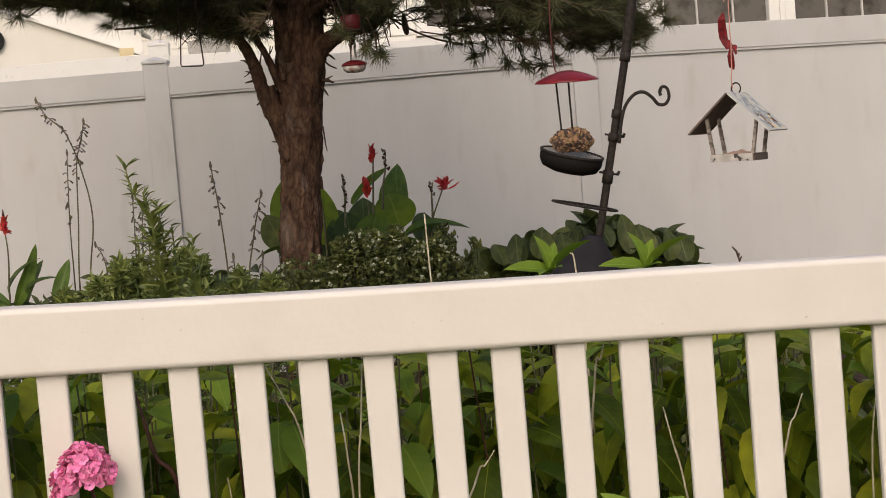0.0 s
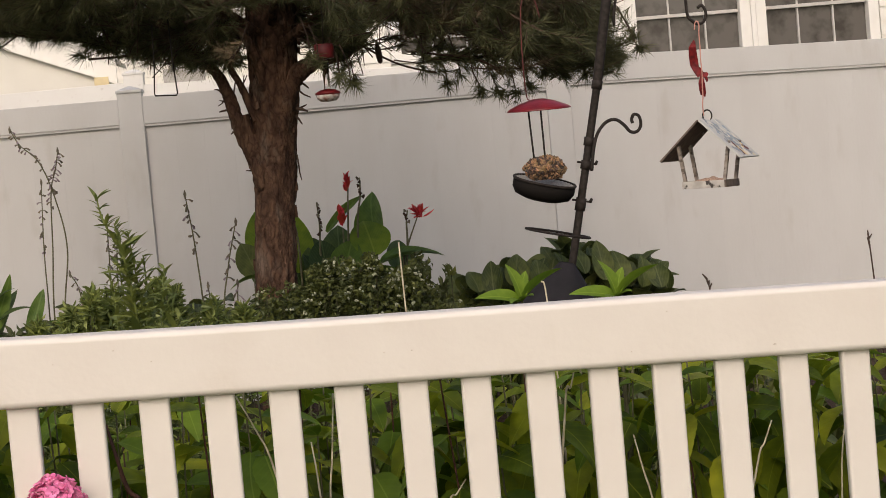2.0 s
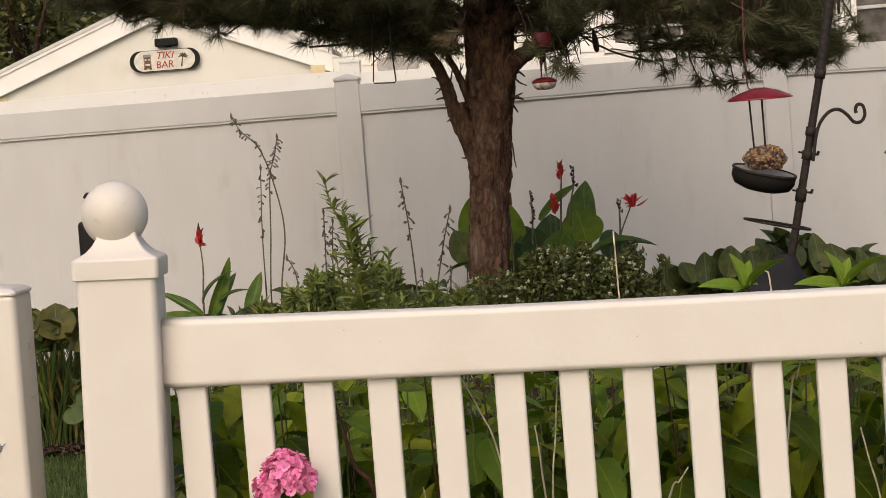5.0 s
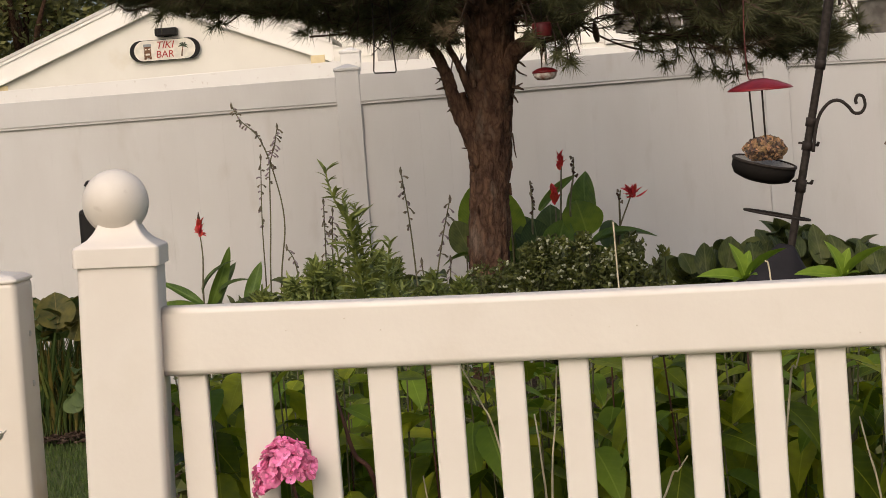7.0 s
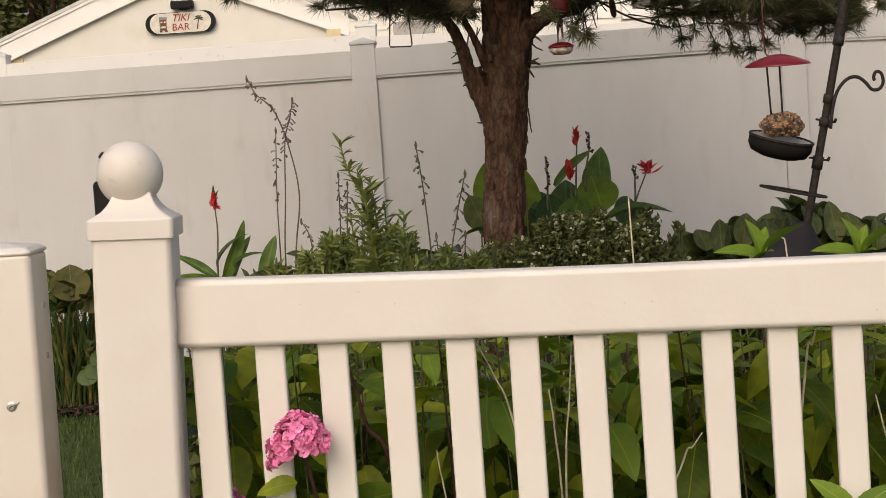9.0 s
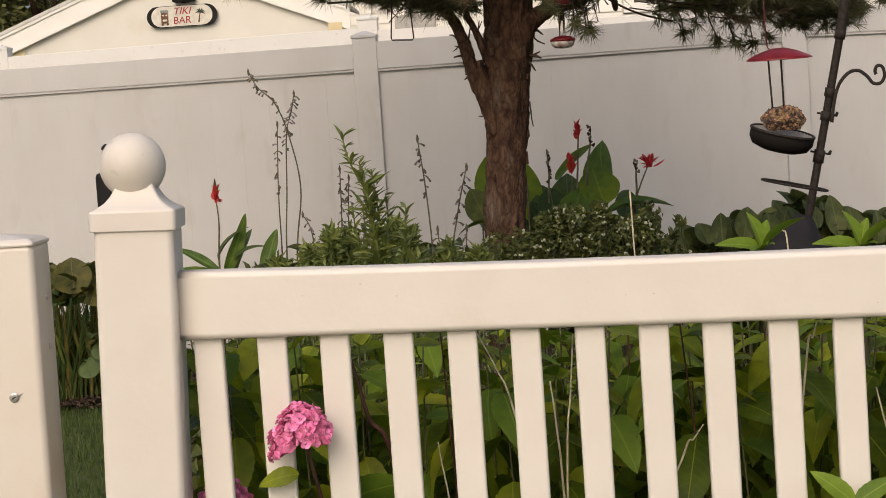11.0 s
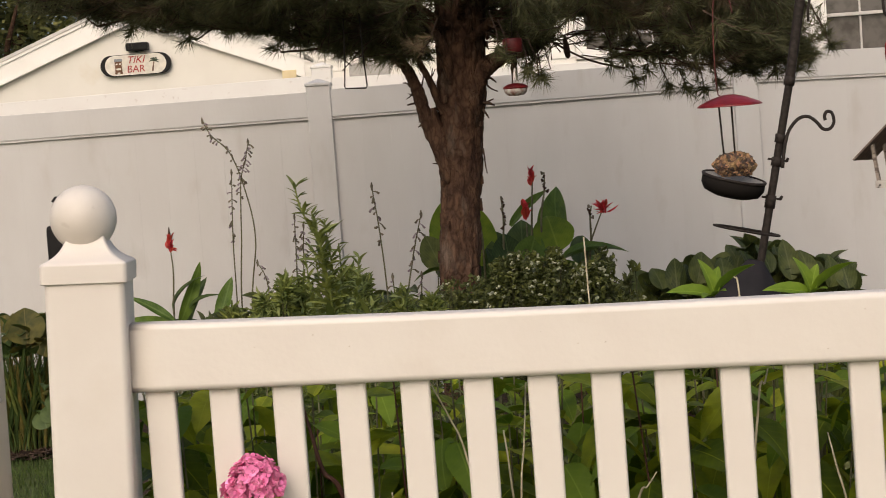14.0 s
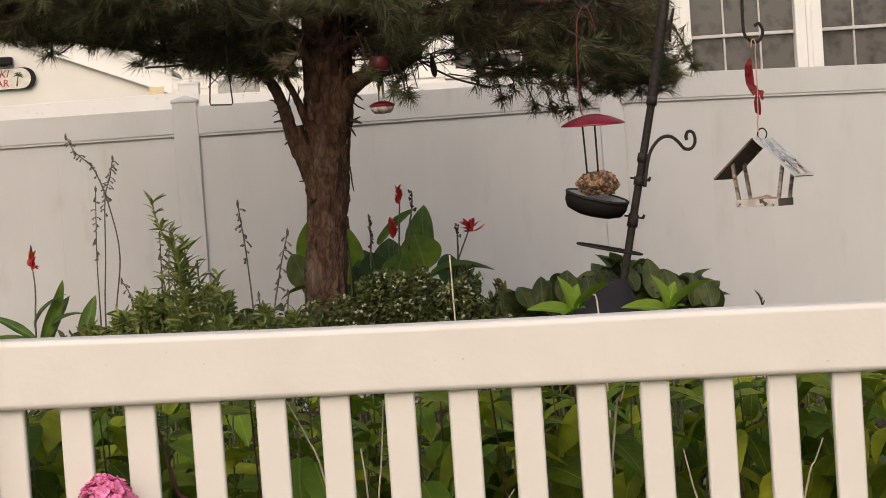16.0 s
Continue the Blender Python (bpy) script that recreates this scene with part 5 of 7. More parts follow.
    rng = random.Random(5)
    pools = {"pale_seeds": ([], []), "dark_seeds": ([], [])}
    for i in range(520):
        sv, sf = pools["dark_seeds" if i % 5 < 2 else "pale_seeds"]
        q = Vector((rng.gauss(0, 1), rng.gauss(0, 1), rng.gauss(0, 1))).normalized()
        r = 1.02 + .16 * noise.noise(q * 3.1) + .08 * noise.noise(q * 8)
        p = cc + heap(q, r)
        s = rng.uniform(.0044, .0088)
        u = q.cross(Vector((rng.gauss(0, 1), rng.gauss(0, 1), rng.gauss(0, 1)))).normalized()
        w = (u.cross(q) + q * rng.uniform(-.5, .5)).normalized()
        e = u.cross(w)
        o = len(sv)
        sv += [p - u * s * 1.3, p + w * s * .8, p + e * s * .8, p - w * s * .8, p - e * s * .8, p + u * s * 1.3]
        sf += [(o, o + 1, o + 2), (o, o + 2, o + 3), (o, o + 3, o + 4), (o, o + 4, o + 1), (o + 5, o + 2, o + 1), (o + 5, o + 3, o + 2), (o + 5, o + 4, o + 3), (o + 5, o + 1, o + 4)]
    tagged(part("pale_seeds", mesh(*pools["pale_seeds"], "seeds"), PALESEED, d, "pale kernels"), kind="stuff")
    tagged(part("dark_seeds", mesh(*pools["dark_seeds"], "seeds"), DARKSEED, d, "dark striped seeds"), kind="stuff")


build_feeder_pole()


def build_house_feeder():
    y = 2.65
    g = empty("house_feeder", 1.68, y, 1.25, label="weathered wooden house-shaped bird feeder with an open tray", category="bird feeder")
    at = Matrix.Translation((1.676, y, 1.246)) @ Matrix.Rotation(radians(1.5), 4, 'Y') @ Matrix.Rotation(radians(-34), 4, 'Z')
    hw, hd, rise, run = 0.060, 0.050, 0.120, 0.118
    # roof panels: local x across, y along the ridge
    def panel(sgn, t=0.005):
        ya, yb = -0.078, 0.078
        ridge, eave = (0.0, 0.188), (sgn * run, 0.188 - rise * .92)
        nx, nz = sgn * rise, run
        q = math.hypot(nx, nz)
        nx, nz = nx / q * t, nz / q * t
        v = [(ridge[0], ya, ridge[1]), (eave[0], ya, eave[1]), (eave[0], yb, eave[1]), (ridge[0], yb, ridge[1])]
        v += [(a + nx, b, c + nz) for a, b, c in v]
        f = [(0, 1, 2, 3), (7, 6, 5, 4), (0, 4, 5, 1), (3, 2, 6, 7), (0, 3, 7, 4), (1, 5, 6, 2)]
        me = mesh(v, f, "roof_panel")
        bm = bmesh.new()
        bm.from_mesh(me)
        bmesh.ops.recalc_face_normals(bm, faces=bm.faces)
        return bm
    part("roof_panel", panel(-1), WOODBROWN, g, "dark brown roof panel", m=at)
    for u, w in ((.62, -.050), (.30, .055)):
        part("screw_dot", lathe([(.001, 0), (.0042, .0003), (.003, .0014), (.001, .0016)], 8), CREAMPAINT, g, "pale screw head",
             m=at @ Matrix.Translation((-run * u, w, 0.187 - rise * .92 * u)) @ Matrix.Rotation(math.atan2(-rise * .92, run), 4, 'Y') @ Matrix.Rotation(math.pi, 4, 'X'))
    rp = part("roof_panel", panel(1), PALEPAINT, g, "pale printed roof panel", m=at)
    rng = random.Random(8)
    q = math.hypot(rise * .92, run)
    slope = Matrix.Translation((0, 0, 0.194)) @ Matrix.Rotation(math.atan2(rise * .92, run), 4, 'Y')
    for mtl, k in ((BLUEPAINT, 12), (SLATEPAINT, 26), (REDTAPE, 5), (YELLOWTONE, 6), (CREAMPAINT, 10)):
        for _ in range(k):
            u, w = rng.uniform(.02, .95) * q, rng.uniform(-.055, .055)
            if mtl in (REDTAPE, YELLOWTONE):
                u = rng.uniform(.7, .95) * q
            l2, h2 = rng.uniform(.008, .034), rng.uniform(.003, .010)
            a = rng.uniform(-.8, .8)
            part("printed_patch", box(-l2 / 2, l2 / 2, -h2 / 2, h2 / 2, 0, .0012), mtl, rp, m=at @ slope @ Matrix.Translation((u, w, 0.001)) @ Matrix.Rotation(a, 4, 'Z'))
    # tray
    part("tray_floor", box(-hw, hw, -hd, hd, 0, .006), WOODGREY, g, m=at)
    part("tray_side", box(-hw, hw, -hd - .006, -hd, -.002, .019, .001), TRAYPAINT, g, "worn white-painted tray side", m=at)
    part("tray_side", box(-hw, hw, hd, hd + .006, -.002, .019, .001), TRAYPAINT, g, "worn white-painted tray side", m=at)
    part("tray_side", box(-hw - .006, -hw, -hd - .006, hd + .006, -.002, .019, .001), TRAYPAINT, g, "worn white-painted tray side", m=at)
    part("tray_side", box(hw, hw + .006, -hd - .006, hd + .006, -.002, .019, .001), WOODBROWN, g, "bare dark tray side", m=at)
    nx2, ny2 = 26, 20
    def heap(u, w):
        return .015 + .016 * max(0, 1 - 1.3 * u * u) * max(0, 1 - 1.2 * w * w) * (.7 + .5 * noise.noise(Vector((u * 2.5, w * 2.5, 3)))) + .0025 * noise.noise(Vector((u * 14, w * 12, 0)))
    hv = [((hw - .002) * (2 * a / nx2 - 1), (hd - .002) * (2 * b / ny2 - 1), heap(2 * a / nx2 - 1, 2 * b / ny2 - 1)) for b in range(ny2 + 1) for a in range(nx2 + 1)]
    hf = [(b * (nx2 + 1) + a, b * (nx2 + 1) + a + 1, (b + 1) * (nx2 + 1) + a + 1, (b + 1) * (nx2 + 1) + a) for b in range(ny2) for a in range(nx2)]
    part("seed_layer", mesh(hv, hf, "seed_layer"), SEEDBED, g, "low heap of pale seed", m=at)
    for sx in (-1, 1):
        for sy in (-1, 1):
            x = sx * (hw - .004)
            topz = 0.188 - rise * .92 * (hw + .014) / run
            bm = box(x - .0045, x + .0045, sy * (hd - .004) - .006, sy * (hd - .004) + .006, .0, topz + .01, .001)
            for v in bm.verts:
                v.co.x += sx * .018 * (v.co.z / topz)
            part("corner_post", bm, WOODGREY, g, "thin wooden corner post", m=at)
    ring = [(0.0135 * math.cos(a), 0, 0.203 + 0.016 * math.sin(a)) for a in [radians(-50 + 14 * k) for k in range(21)]]
    part("hanging_loop", tube(ring, 0.0022, 6), IRON, g, "dark wire loop", m=at)
    # cord with red fish-shaped tags
    cordc = curve_pts([(x, y - .010, z) for x, z in [(1.669, 1.449), (1.668, 1.481), (1.671, 1.504), (1.672, 1.541), (1.674, 1.573), (1.673, 1.608), (1.674, 1.645), (1.674, 1.682), (1.676, 1.704), (1.672, 1.717), (1.665, 1.713), (1.662, 1.694)]], 5)
    part("cord", tube(cordc, 0.0017, 6), PINKCORD, g, "pale pink twisted cord")
    def tag(outline, label, shift):
        """A bent, ragged piece of red plastic: the outline runs down one side and up the other."""
        k = len(outline)
        v = [(x, y - .004 + .005 * math.sin(z * 60), z) for x, z in outline] + [(x, y - .0005 + .005 * math.sin(z * 60), z) for x, z in outline]
        f = [(a, a + 1, k - 2 - a, k - 1 - a) for a in range(k // 2 - 1)]
        f = f + [tuple(q + k for q in reversed(p)) for p in f] + [(a, a + k, (a + 1) % k + k, (a + 1) % k) for a in range(k)]
        part("red_tag", mesh(v, f, "red_tag"), TAGRED, g, label, m=Matrix.Translation((0, shift, 0)))
    tag([(1.659, 1.667), (1.643, 1.646), (1.643, 1.620), (1.646, 1.594), (1.654, 1.574), (1.663, 1.559), (1.670, 1.564), (1.670, 1.586), (1.669, 1.607), (1.666, 1.625), (1.664, 1.644), (1.663, 1.660)], "ragged red bird-shaped tag", .004)
    tag([(1.670, 1.589), (1.667, 1.570), (1.668, 1.558), (1.662, 1.542), (1.664, 1.523), (1.667, 1.510), (1.681, 1.502), (1.683, 1.515), (1.681, 1.537), (1.678, 1.557), (1.680, 1.573), (1.676, 1.584)], "ragged red ribbon tag", .001)
    tag([(1.679, 1.573), (1.678, 1.563), (1.682, 1.553), (1.685, 1.544), (1.690, 1.546), (1.689, 1.559), (1.693, 1.567), (1.690, 1.572)], "torn scrap of red plastic", -.001)


build_house_feeder()


def build_nectar_feeder():
    x, y = 0.655, 4.25
    g = empty("nectar_feeder", x, y, 1.65, label="red and clear hummingbird nectar feeder hanging in the pine", category="bird feeder")
    at = Matrix.Translation((x, y, 1.642))
    part("cap", lathe([(.004, .215), (.034, .213), (.037, .205), (.037, .165), (.034, .160), (.004, .16)], 20), CAPRED, g, "dark red cap", m=at)
    part("bottle", lathe([(.004, .16), (.012, .158), (.012, .060), (.014, .045), (.004, .044)], 16), NECTAR, g, "dark red nectar tube", m=at)
    part("lid", lathe([(.004, .048), (.03, .044), (.047, .034), (.048, .028), (.044, .026), (.004, .026)], 24), REDTIN, g, "red dish lid", m=at)
    part("dish", lathe([(.004, .027), (.044, .027), (.042, .014), (.030, .003), (.004, .0)], 24), GLASS, g, "clear nectar dish", m=at)
    part("wire", tube([(x, y, 1.86), (x + .005, y, 1.96), (x, y, 2.07)], .002, 6), IRON, g)


build_nectar_feeder()


def build_wire_hanger():
    g = empty("wire_hanger", 0.045, 4.5, 1.73, label="black wire frame hanging from the pine", category="wire hanger")
    part("frame", tube([(0.018, 4.5, 2.0), (0.012, 4.5, 1.835), (0.004, 4.5, 1.739), (0.007, 4.5, 1.730), (0.086, 4.5, 1.726), (0.091, 4.5, 1.734), (0.084, 4.5, 1.845), (0.080, 4.5, 2.02)], .0028, 7), IRON, g)


build_wire_hanger()

# ---- planting ----
def stems(ctrls, material, parent, name="stem", r=.004):
    for c in ctrls:
        pts = curve_pts(c, 5)
        part(name, tube(pts, [r * (1 - .55 * i / (len(pts) - 1)) for i in range(len(pts))], 6), material, parent)


LOWHEAD = (0.018, 0.09, 0.886)  # the lower flower head, behind the slats


def build_hydrangeas():
    rng = random.Random(21)
    shapes = []
    for _ in range(10):
        L = rng.uniform(.100, .145)
        shapes.append(leaf_mesh(L, L * rng.uniform(.54, .68), droop=rng.uniform(.5, 1.1), fold=rng.uniform(.10, .35), seg=16, tip=1.15, wave=.03, rng=rng))
    tipleaf = leaf_mesh(.092, .050, droop=.6, fold=.35, seg=10, tip=1.2, rng=rng)
    for ci, (cx, n, lo, hi) in enumerate(((0.14, 32, -0.08, 0.35), (0.48, 30, 0.32, 0.67), (0.84, 30, 0.65, 1.01), (1.20, 32, 0.99, 1.39), (1.62, 26, 1.38, 1.82))):
        g = empty("hydrangea", cx, 0.45, 0.0, label="leafy green hydrangea shrub pressed against the picket fence", category="shrub", group="hydrangeas along the fence")
        # woody stems with pairs of opposite leaves, each pair turned across the one below
        for k in range(n):
            ex, ey = lo + (hi - lo) * ((k * 7 % n) + rng.random()) / n, .13 + .72 * (k + rng.random()) / n
            ez = min(1.135, 1.16 - .12 * ey - .03 * ex) - rng.choice((0, 0, .01, .02, .05, .10))
            bx, by = cx + (ex - cx) * .55, .45 + (ey - .45) * .5
            line = curve_pts([(bx, by, .02), ((bx + ex) / 2 + rng.uniform(-.02, .02), (by + ey) / 2, ez * .5), (ex, ey, ez)], 8)
            part("stem", tube(line, [.0026 - .0013 * i / (len(line) - 1) for i in range(len(line))], 6), STALK if k % 6 else REDSTEM, g)
            yaw, z, node = rng.uniform(0, 180), ez, 0
            while z > .58:
                q = min(line, key=lambda p: abs(p.z - z))
                size = min(1.0, .55 + .17 * node)
                for side in (0, 180):
                    if rng.random() < .93:
                        part("leaf", rng.choice(shapes), HYD_TIP if node == 0 else HYD, g,
                             m=aim(q.x, q.y, z, yaw + side + rng.gauss(0, 14), (38 if node == 0 else max(-34, 10 - 13 * node)) + rng.gauss(0, 17), rng.gauss(0, 16), size * rng.uniform(.85, 1.15)))
                yaw += 90 + rng.uniform(-15, 15)
                z -= rng.uniform(.035, .055) + .012 * node
                node += 1
        if ci == 2:
            for (x, y, z, s) in ((0.845, .60, 1.148, 1.02), (0.985, .50, 1.148, 1.0)):
                for yaw, p, roll, k in ((182, 22, -35, .85), (105, 72, 20, .80), (70, 66, -10, .66), (12, 48, -40, .92), (-70, 30, 10, .5), (-120, 18, 0, .6)):
                    part("young_leaf", tipleaf, HYD_TIP, g, "bright young leaf", m=aim(x, y, z, yaw + rng.uniform(-6, 6), p, roll, k * s))
                stems([[(x, y, .8), (x, y, .95), (x, y, z)]], STALK, g, r=.005)
        if ci == 2:
            # a pair of leaves that has grown out between the slats
            front = leaf_mesh(.082, .046, droop=.5, fold=.25, seg=14, tip=1.15, rng=rng)
            part("leaf", front, HYD_TIP, g, m=aim(0.860, -.014, .862, 183, 46, -62, .85))
            part("leaf", front, HYD_TIP, g, m=aim(0.862, -.014, .862, -3, 34, 62, .78))
            stems([[(0.90, .20, .6), (0.905, .06, .78), (0.898, .0, .84), (0.861, -.013, .861)]], STALK, g, "leaf_stem", .003)
        if ci == 0:
            build_mophead(g, Vector((0.1490, -0.022, 0.9975)), 0.0355, 240, rng)
            stems([[(0.19, .35, .6), (0.172, .10, .82), (0.160, .018, .93), (0.155, -.015, .99)]], REDSTEM, g, "flower_stem", .0045)
            part("leaf", shapes[2], HYD_TIP, g, m=aim(0.142, -.005, .942, -172, -2, -55, .62))
            for k in range(26):
                part("leaf", rng.choice(shapes), HYD, g, m=aim(rng.uniform(-.12, .0), rng.uniform(.25, .6), rng.uniform(.95, 1.07), rng.uniform(-180, 180), rng.uniform(-60, 40), rng.uniform(-50, 50), .8))
            stems([[(0.28, .30, .5), (0.257, .14, .913), (0.228, .12, .986), (0.217, .12, 1.031), (0.206, .13, 1.075)]], REDSTEM, g, "woody_stem", .0048)
            for x, z, yaw, pitch in ((-.020, 1.085, -70, -10), (-.012, 1.03, -110, -20), (-.018, .97, -60, -15), (-.010, .90, -100, -10)):
                part("leaf", shapes[3], HYD, g, m=aim(x, .17, z, yaw, pitch, 10, .62))
            pale = leaf_mesh(.105, .070, droop=.5, fold=.15, seg=16, tip=1.15, rng=rng)
            part("leaf", pale, HYD_TIP, g, "pale veined leaf", m=aim(0.196, .085, .885, -12, 22, -62, 1.0))
            part("leaf", pale, HYD, g, m=aim(0.150, .11, .935, -60, 20, -40, .7))
            build_mophead(g, Vector(LOWHEAD), 0.037, 160, rng)
            stems([[(0.15, .30, .5), (0.08, .16, .72), (LOWHEAD[0], LOWHEAD[1] + .02, .83), (LOWHEAD[0], LOWHEAD[1], LOWHEAD[2] - .01)]], STALK, g, "flower_stem", .005)


def build_mophead(parent, c, r, n, rng):
    """A lopsided dome of small four-petalled florets."""
    core = bmesh.new()
    bmesh.ops.create_icosphere(core, subdivisions=3, radius=1)
    for v in core.verts:
        k = .86 + .1 * noise.noise(v.co * 4)
        v.co = c + Vector((v.co.x * r * k, v.co.y * r * .7 * k, max(-.35, v.co.z) * r * .95 * k - .62 * r * max(0, -v.co.x - .02)))
    head = part("flower_head", core, PINKDEEP, parent, "pink mophead flower of many florets")
    florets = []
    for shape in range(3):
        chunks = []
        for k in range(4):
            L, W = rng.uniform(.0056, .0072), rng.uniform(.0032, .0041)
            rim = [(.0006, 0), (L * .35, -W * .75), (L * .72, -W), (L * .97, -W * .45), (L, 0), (L * .97, W * .45), (L * .72, W), (L * .35, W * .75)]
            v = [(L * .55, 0, .0002)] + [(a, b, .0016 * (abs(b) / W) ** 2 + .0010 * (a / L) ** 2) for a, b in rim]
            f = [(0, 1 + q, 1 + (q + 1) % 8) for q in range(8)]
            chunks.append(moved((v, f), Matrix.Rotation(radians(90 * k + rng.uniform(-9, 9)), 4, 'Z') @ Matrix.Rotation(radians(rng.uniform(-16, 4)), 4, 'Y')))
        florets.append(mesh(*joined(*chunks), "floret", smooth=True))
    for i in range(n):
        t = (i + .5) / n
        ph = math.acos(1 - 1.28 * t)
        th = i * 2.39996 + rng.uniform(-.3, .3)
        d = Vector((math.sin(ph) * math.cos(th), math.sin(ph) * math.sin(th), math.cos(ph)))
        k = rng.uniform(.90, 1.08) * (1 + .16 * noise.noise(d * 2.5))
        p = c + Vector((d.x * r * k - .10 * r * max(0, -d.x), d.y * r * .75 * k, d.z * r * 1.02 * k - .62 * r * max(0, -d.x - .02)))
        m = Matrix.Translation(p) @ d.to_track_quat('Z', 'Y').to_matrix().to_4x4() @ Matrix.Rotation(rng.uniform(0, 6), 4, 'Z') @ Matrix.Rotation(rng.gauss(0, .5), 4, 'X') @ Matrix.Scale(rng.uniform(.8, 1.3), 4)
        part("floret", florets[i % 3], PINK, head, m=m)


build_hydrangeas()


def build_dry_sticks():
    rng = random.Random(4)
    data = [[(0.55, .16, .04), (0.47, .12, .75), (0.427, .10, .992), (0.408, .10, 1.048), (0.384, .10, 1.10)], [(0.47, .20, .04), (0.49, .12, .75), (0.497, .10, .936), (0.506, .10, 1.011), (0.514, .10, 1.091)],
            [(0.50, .18, .04), (0.49, .12, .80), (0.484, .10, .966), (0.479, .10, 1.028)], [(1.02, .18, .04), (0.96, .12, .72), (0.939, .10, .889), (0.928, .10, .942), (0.918, .10, .993)],
            [(1.00, .20, .04), (1.06, .13, .75), (1.087, .10, .933), (1.10, .10, .964), (1.112, .10, .993)], [(0.78, .20, .04), (0.81, .14, .80), (0.828, .10, 1.045), (0.837, .10, 1.066), (0.843, .10, 1.086)],
            [(0.52, .2, .04), (0.61, .13, .75), (0.655, .10, .918), (0.669, .10, .937), (0.683, .10, .956)], [(0.34, .20, .04), (0.335, .14, .75), (0.32, .12, .95)], [(0.90, .62, .04), (0.895, .60, .9), (0.886, .60, 1.147), (0.879, .60, 1.178)], [(1.25, .22, .04), (1.22, .16, .8), (1.235, .14, 1.02)]]
    for c in data:
        pts = curve_pts(c, 6)
        tagged(part("dry_stick", tube(pts, [.0020 - .0010 * k / len(pts) for k in range(len(pts))], 6, wob=.12, rng=rng), DRYSTEM), "thin dry straw-coloured stick among the leaves", "stick", "dry sticks")
    # bare twigs that stand above the rail
    for ctrl in ([(1.20, .70, .6), (1.19, .70, 1.0), (1.186, .70, 1.11), (1.179, .70, 1.148)], [(1.51, .72, .5), (1.487, .72, 1.0), (1.479, .72, 1.15), (1.476, .72, 1.195)]):
        g = empty("bare_twig", ctrl[0][0], ctrl[0][1], 0, label="dark bare twig with withered buds", category="twig", group="bare twigs")
        pts = curve_pts([(ctrl[0][0], ctrl[0][1], 0.02)] + ctrl, 5)
        part("stem", tube(pts, .0014, 6), TWIG, g)
        for k in range(4):
            q = pts[-1 - k]
            part("bud", tube([q, q + Vector((rng.uniform(-.008, .008), 0, .008))], [.0020, .0010], 5), TWIG, g)


build_dry_sticks()


def build_lance_plant():
    """Tall leafy stems with narrow pointed leaves close behind the fence."""
    rng = random.Random(31)
    g = empty("leafy_stem_plant", 0.19, 0.75, 0, label="tall green plant with narrow whorled leaves", category="plant")
    shapes = [leaf_mesh(rng.uniform(.030, .050), rng.uniform(.0075, .0110), droop=rng.uniform(.1, .8), fold=.3, seg=6, rng=rng) for _ in range(8)]
    long_leaf = leaf_mesh(.060, .014, droop=.3, fold=.4, seg=7, rng=rng)
    # main stem, its neighbours and short side shoots: line, where the leaves begin, number of leaves
    lines = [([(0.225, .75, .1), (0.218, .74, .8), (0.206, .72, 1.15), (0.198, .71, 1.25), (0.194, .71, 1.283), (0.181, .71, 1.308), (0.170, .71, 1.333), (0.163, .71, 1.358), (0.160, .71, 1.384)], 1.10, 80),
             ([(0.23, .76, .1), (0.224, .74, .8), (0.208, .72, 1.15), (0.200, .70, 1.25), (0.193, .70, 1.300), (0.186, .70, 1.334)], 1.10, 96), ([(0.22, .78, .1), (0.228, .76, .8), (0.222, .74, 1.1), (0.214, .72, 1.22), (0.205, .72, 1.318)], 1.06, 78),
             ([(0.2, .8, .1), (0.19, .78, .8), (0.188, .76, 1.08), (0.183, .75, 1.255)], 1.02, 52), ([(0.21, .76, .1), (0.20, .75, .8), (0.18, .74, 1.08), (0.165, .74, 1.262)], 1.06, 40),
             ([(0.23, .76, .1), (0.235, .75, .8), (0.242, .74, 1.1), (0.258, .74, 1.250)], 1.06, 36), ([(0.235, .78, .1), (0.235, .76, .8), (0.230, .75, 1.1), (0.224, .75, 1.275)], 1.05, 40),
             ([(0.25, .78, .1), (0.255, .76, .8), (0.262, .75, 1.1), (0.278, .75, 1.17)], 1.05, 30)]
    for ctrl, z0, n in lines:
        pts = curve_pts(ctrl, 8)
        part("stem", tube(pts, [.0032 - .002 * i / len(pts) for i in range(len(pts))], 6), SPIKE, g)
        up = [p for p in pts if p.z > z0]
        ztop = up[-1].z
        for k in range(n):
            z = z0 + (ztop - z0) * min(1, (k / n) + rng.uniform(-.02, .02))
            i = min(range(1, len(pts)), key=lambda q: abs(pts[q].z - z))
            f = (z - pts[i - 1].z) / max(1e-6, pts[i].z - pts[i - 1].z)
            q = pts[i - 1].lerp(pts[i], min(1.2, max(0, f)))
            s = 1.25 - .50 * (z - z0) / (ztop - z0)
            part("leaf", rng.choice(shapes), SPIKE, g, m=aim(q.x, q.y, z, k * 137 + rng.uniform(-35, 35), rng.uniform(12, 62), rng.uniform(-35, 35), s * rng.uniform(.7, 1.15)))
    part("leaf", long_leaf, SPIKE, g, m=aim(0.194, .70, 1.293, -8, 32, 55, .66))
    part("leaf", long_leaf, SPIKE, g, m=aim(0.180, .70, 1.330, 175, 12, 30, .5))


build_lance_plant()


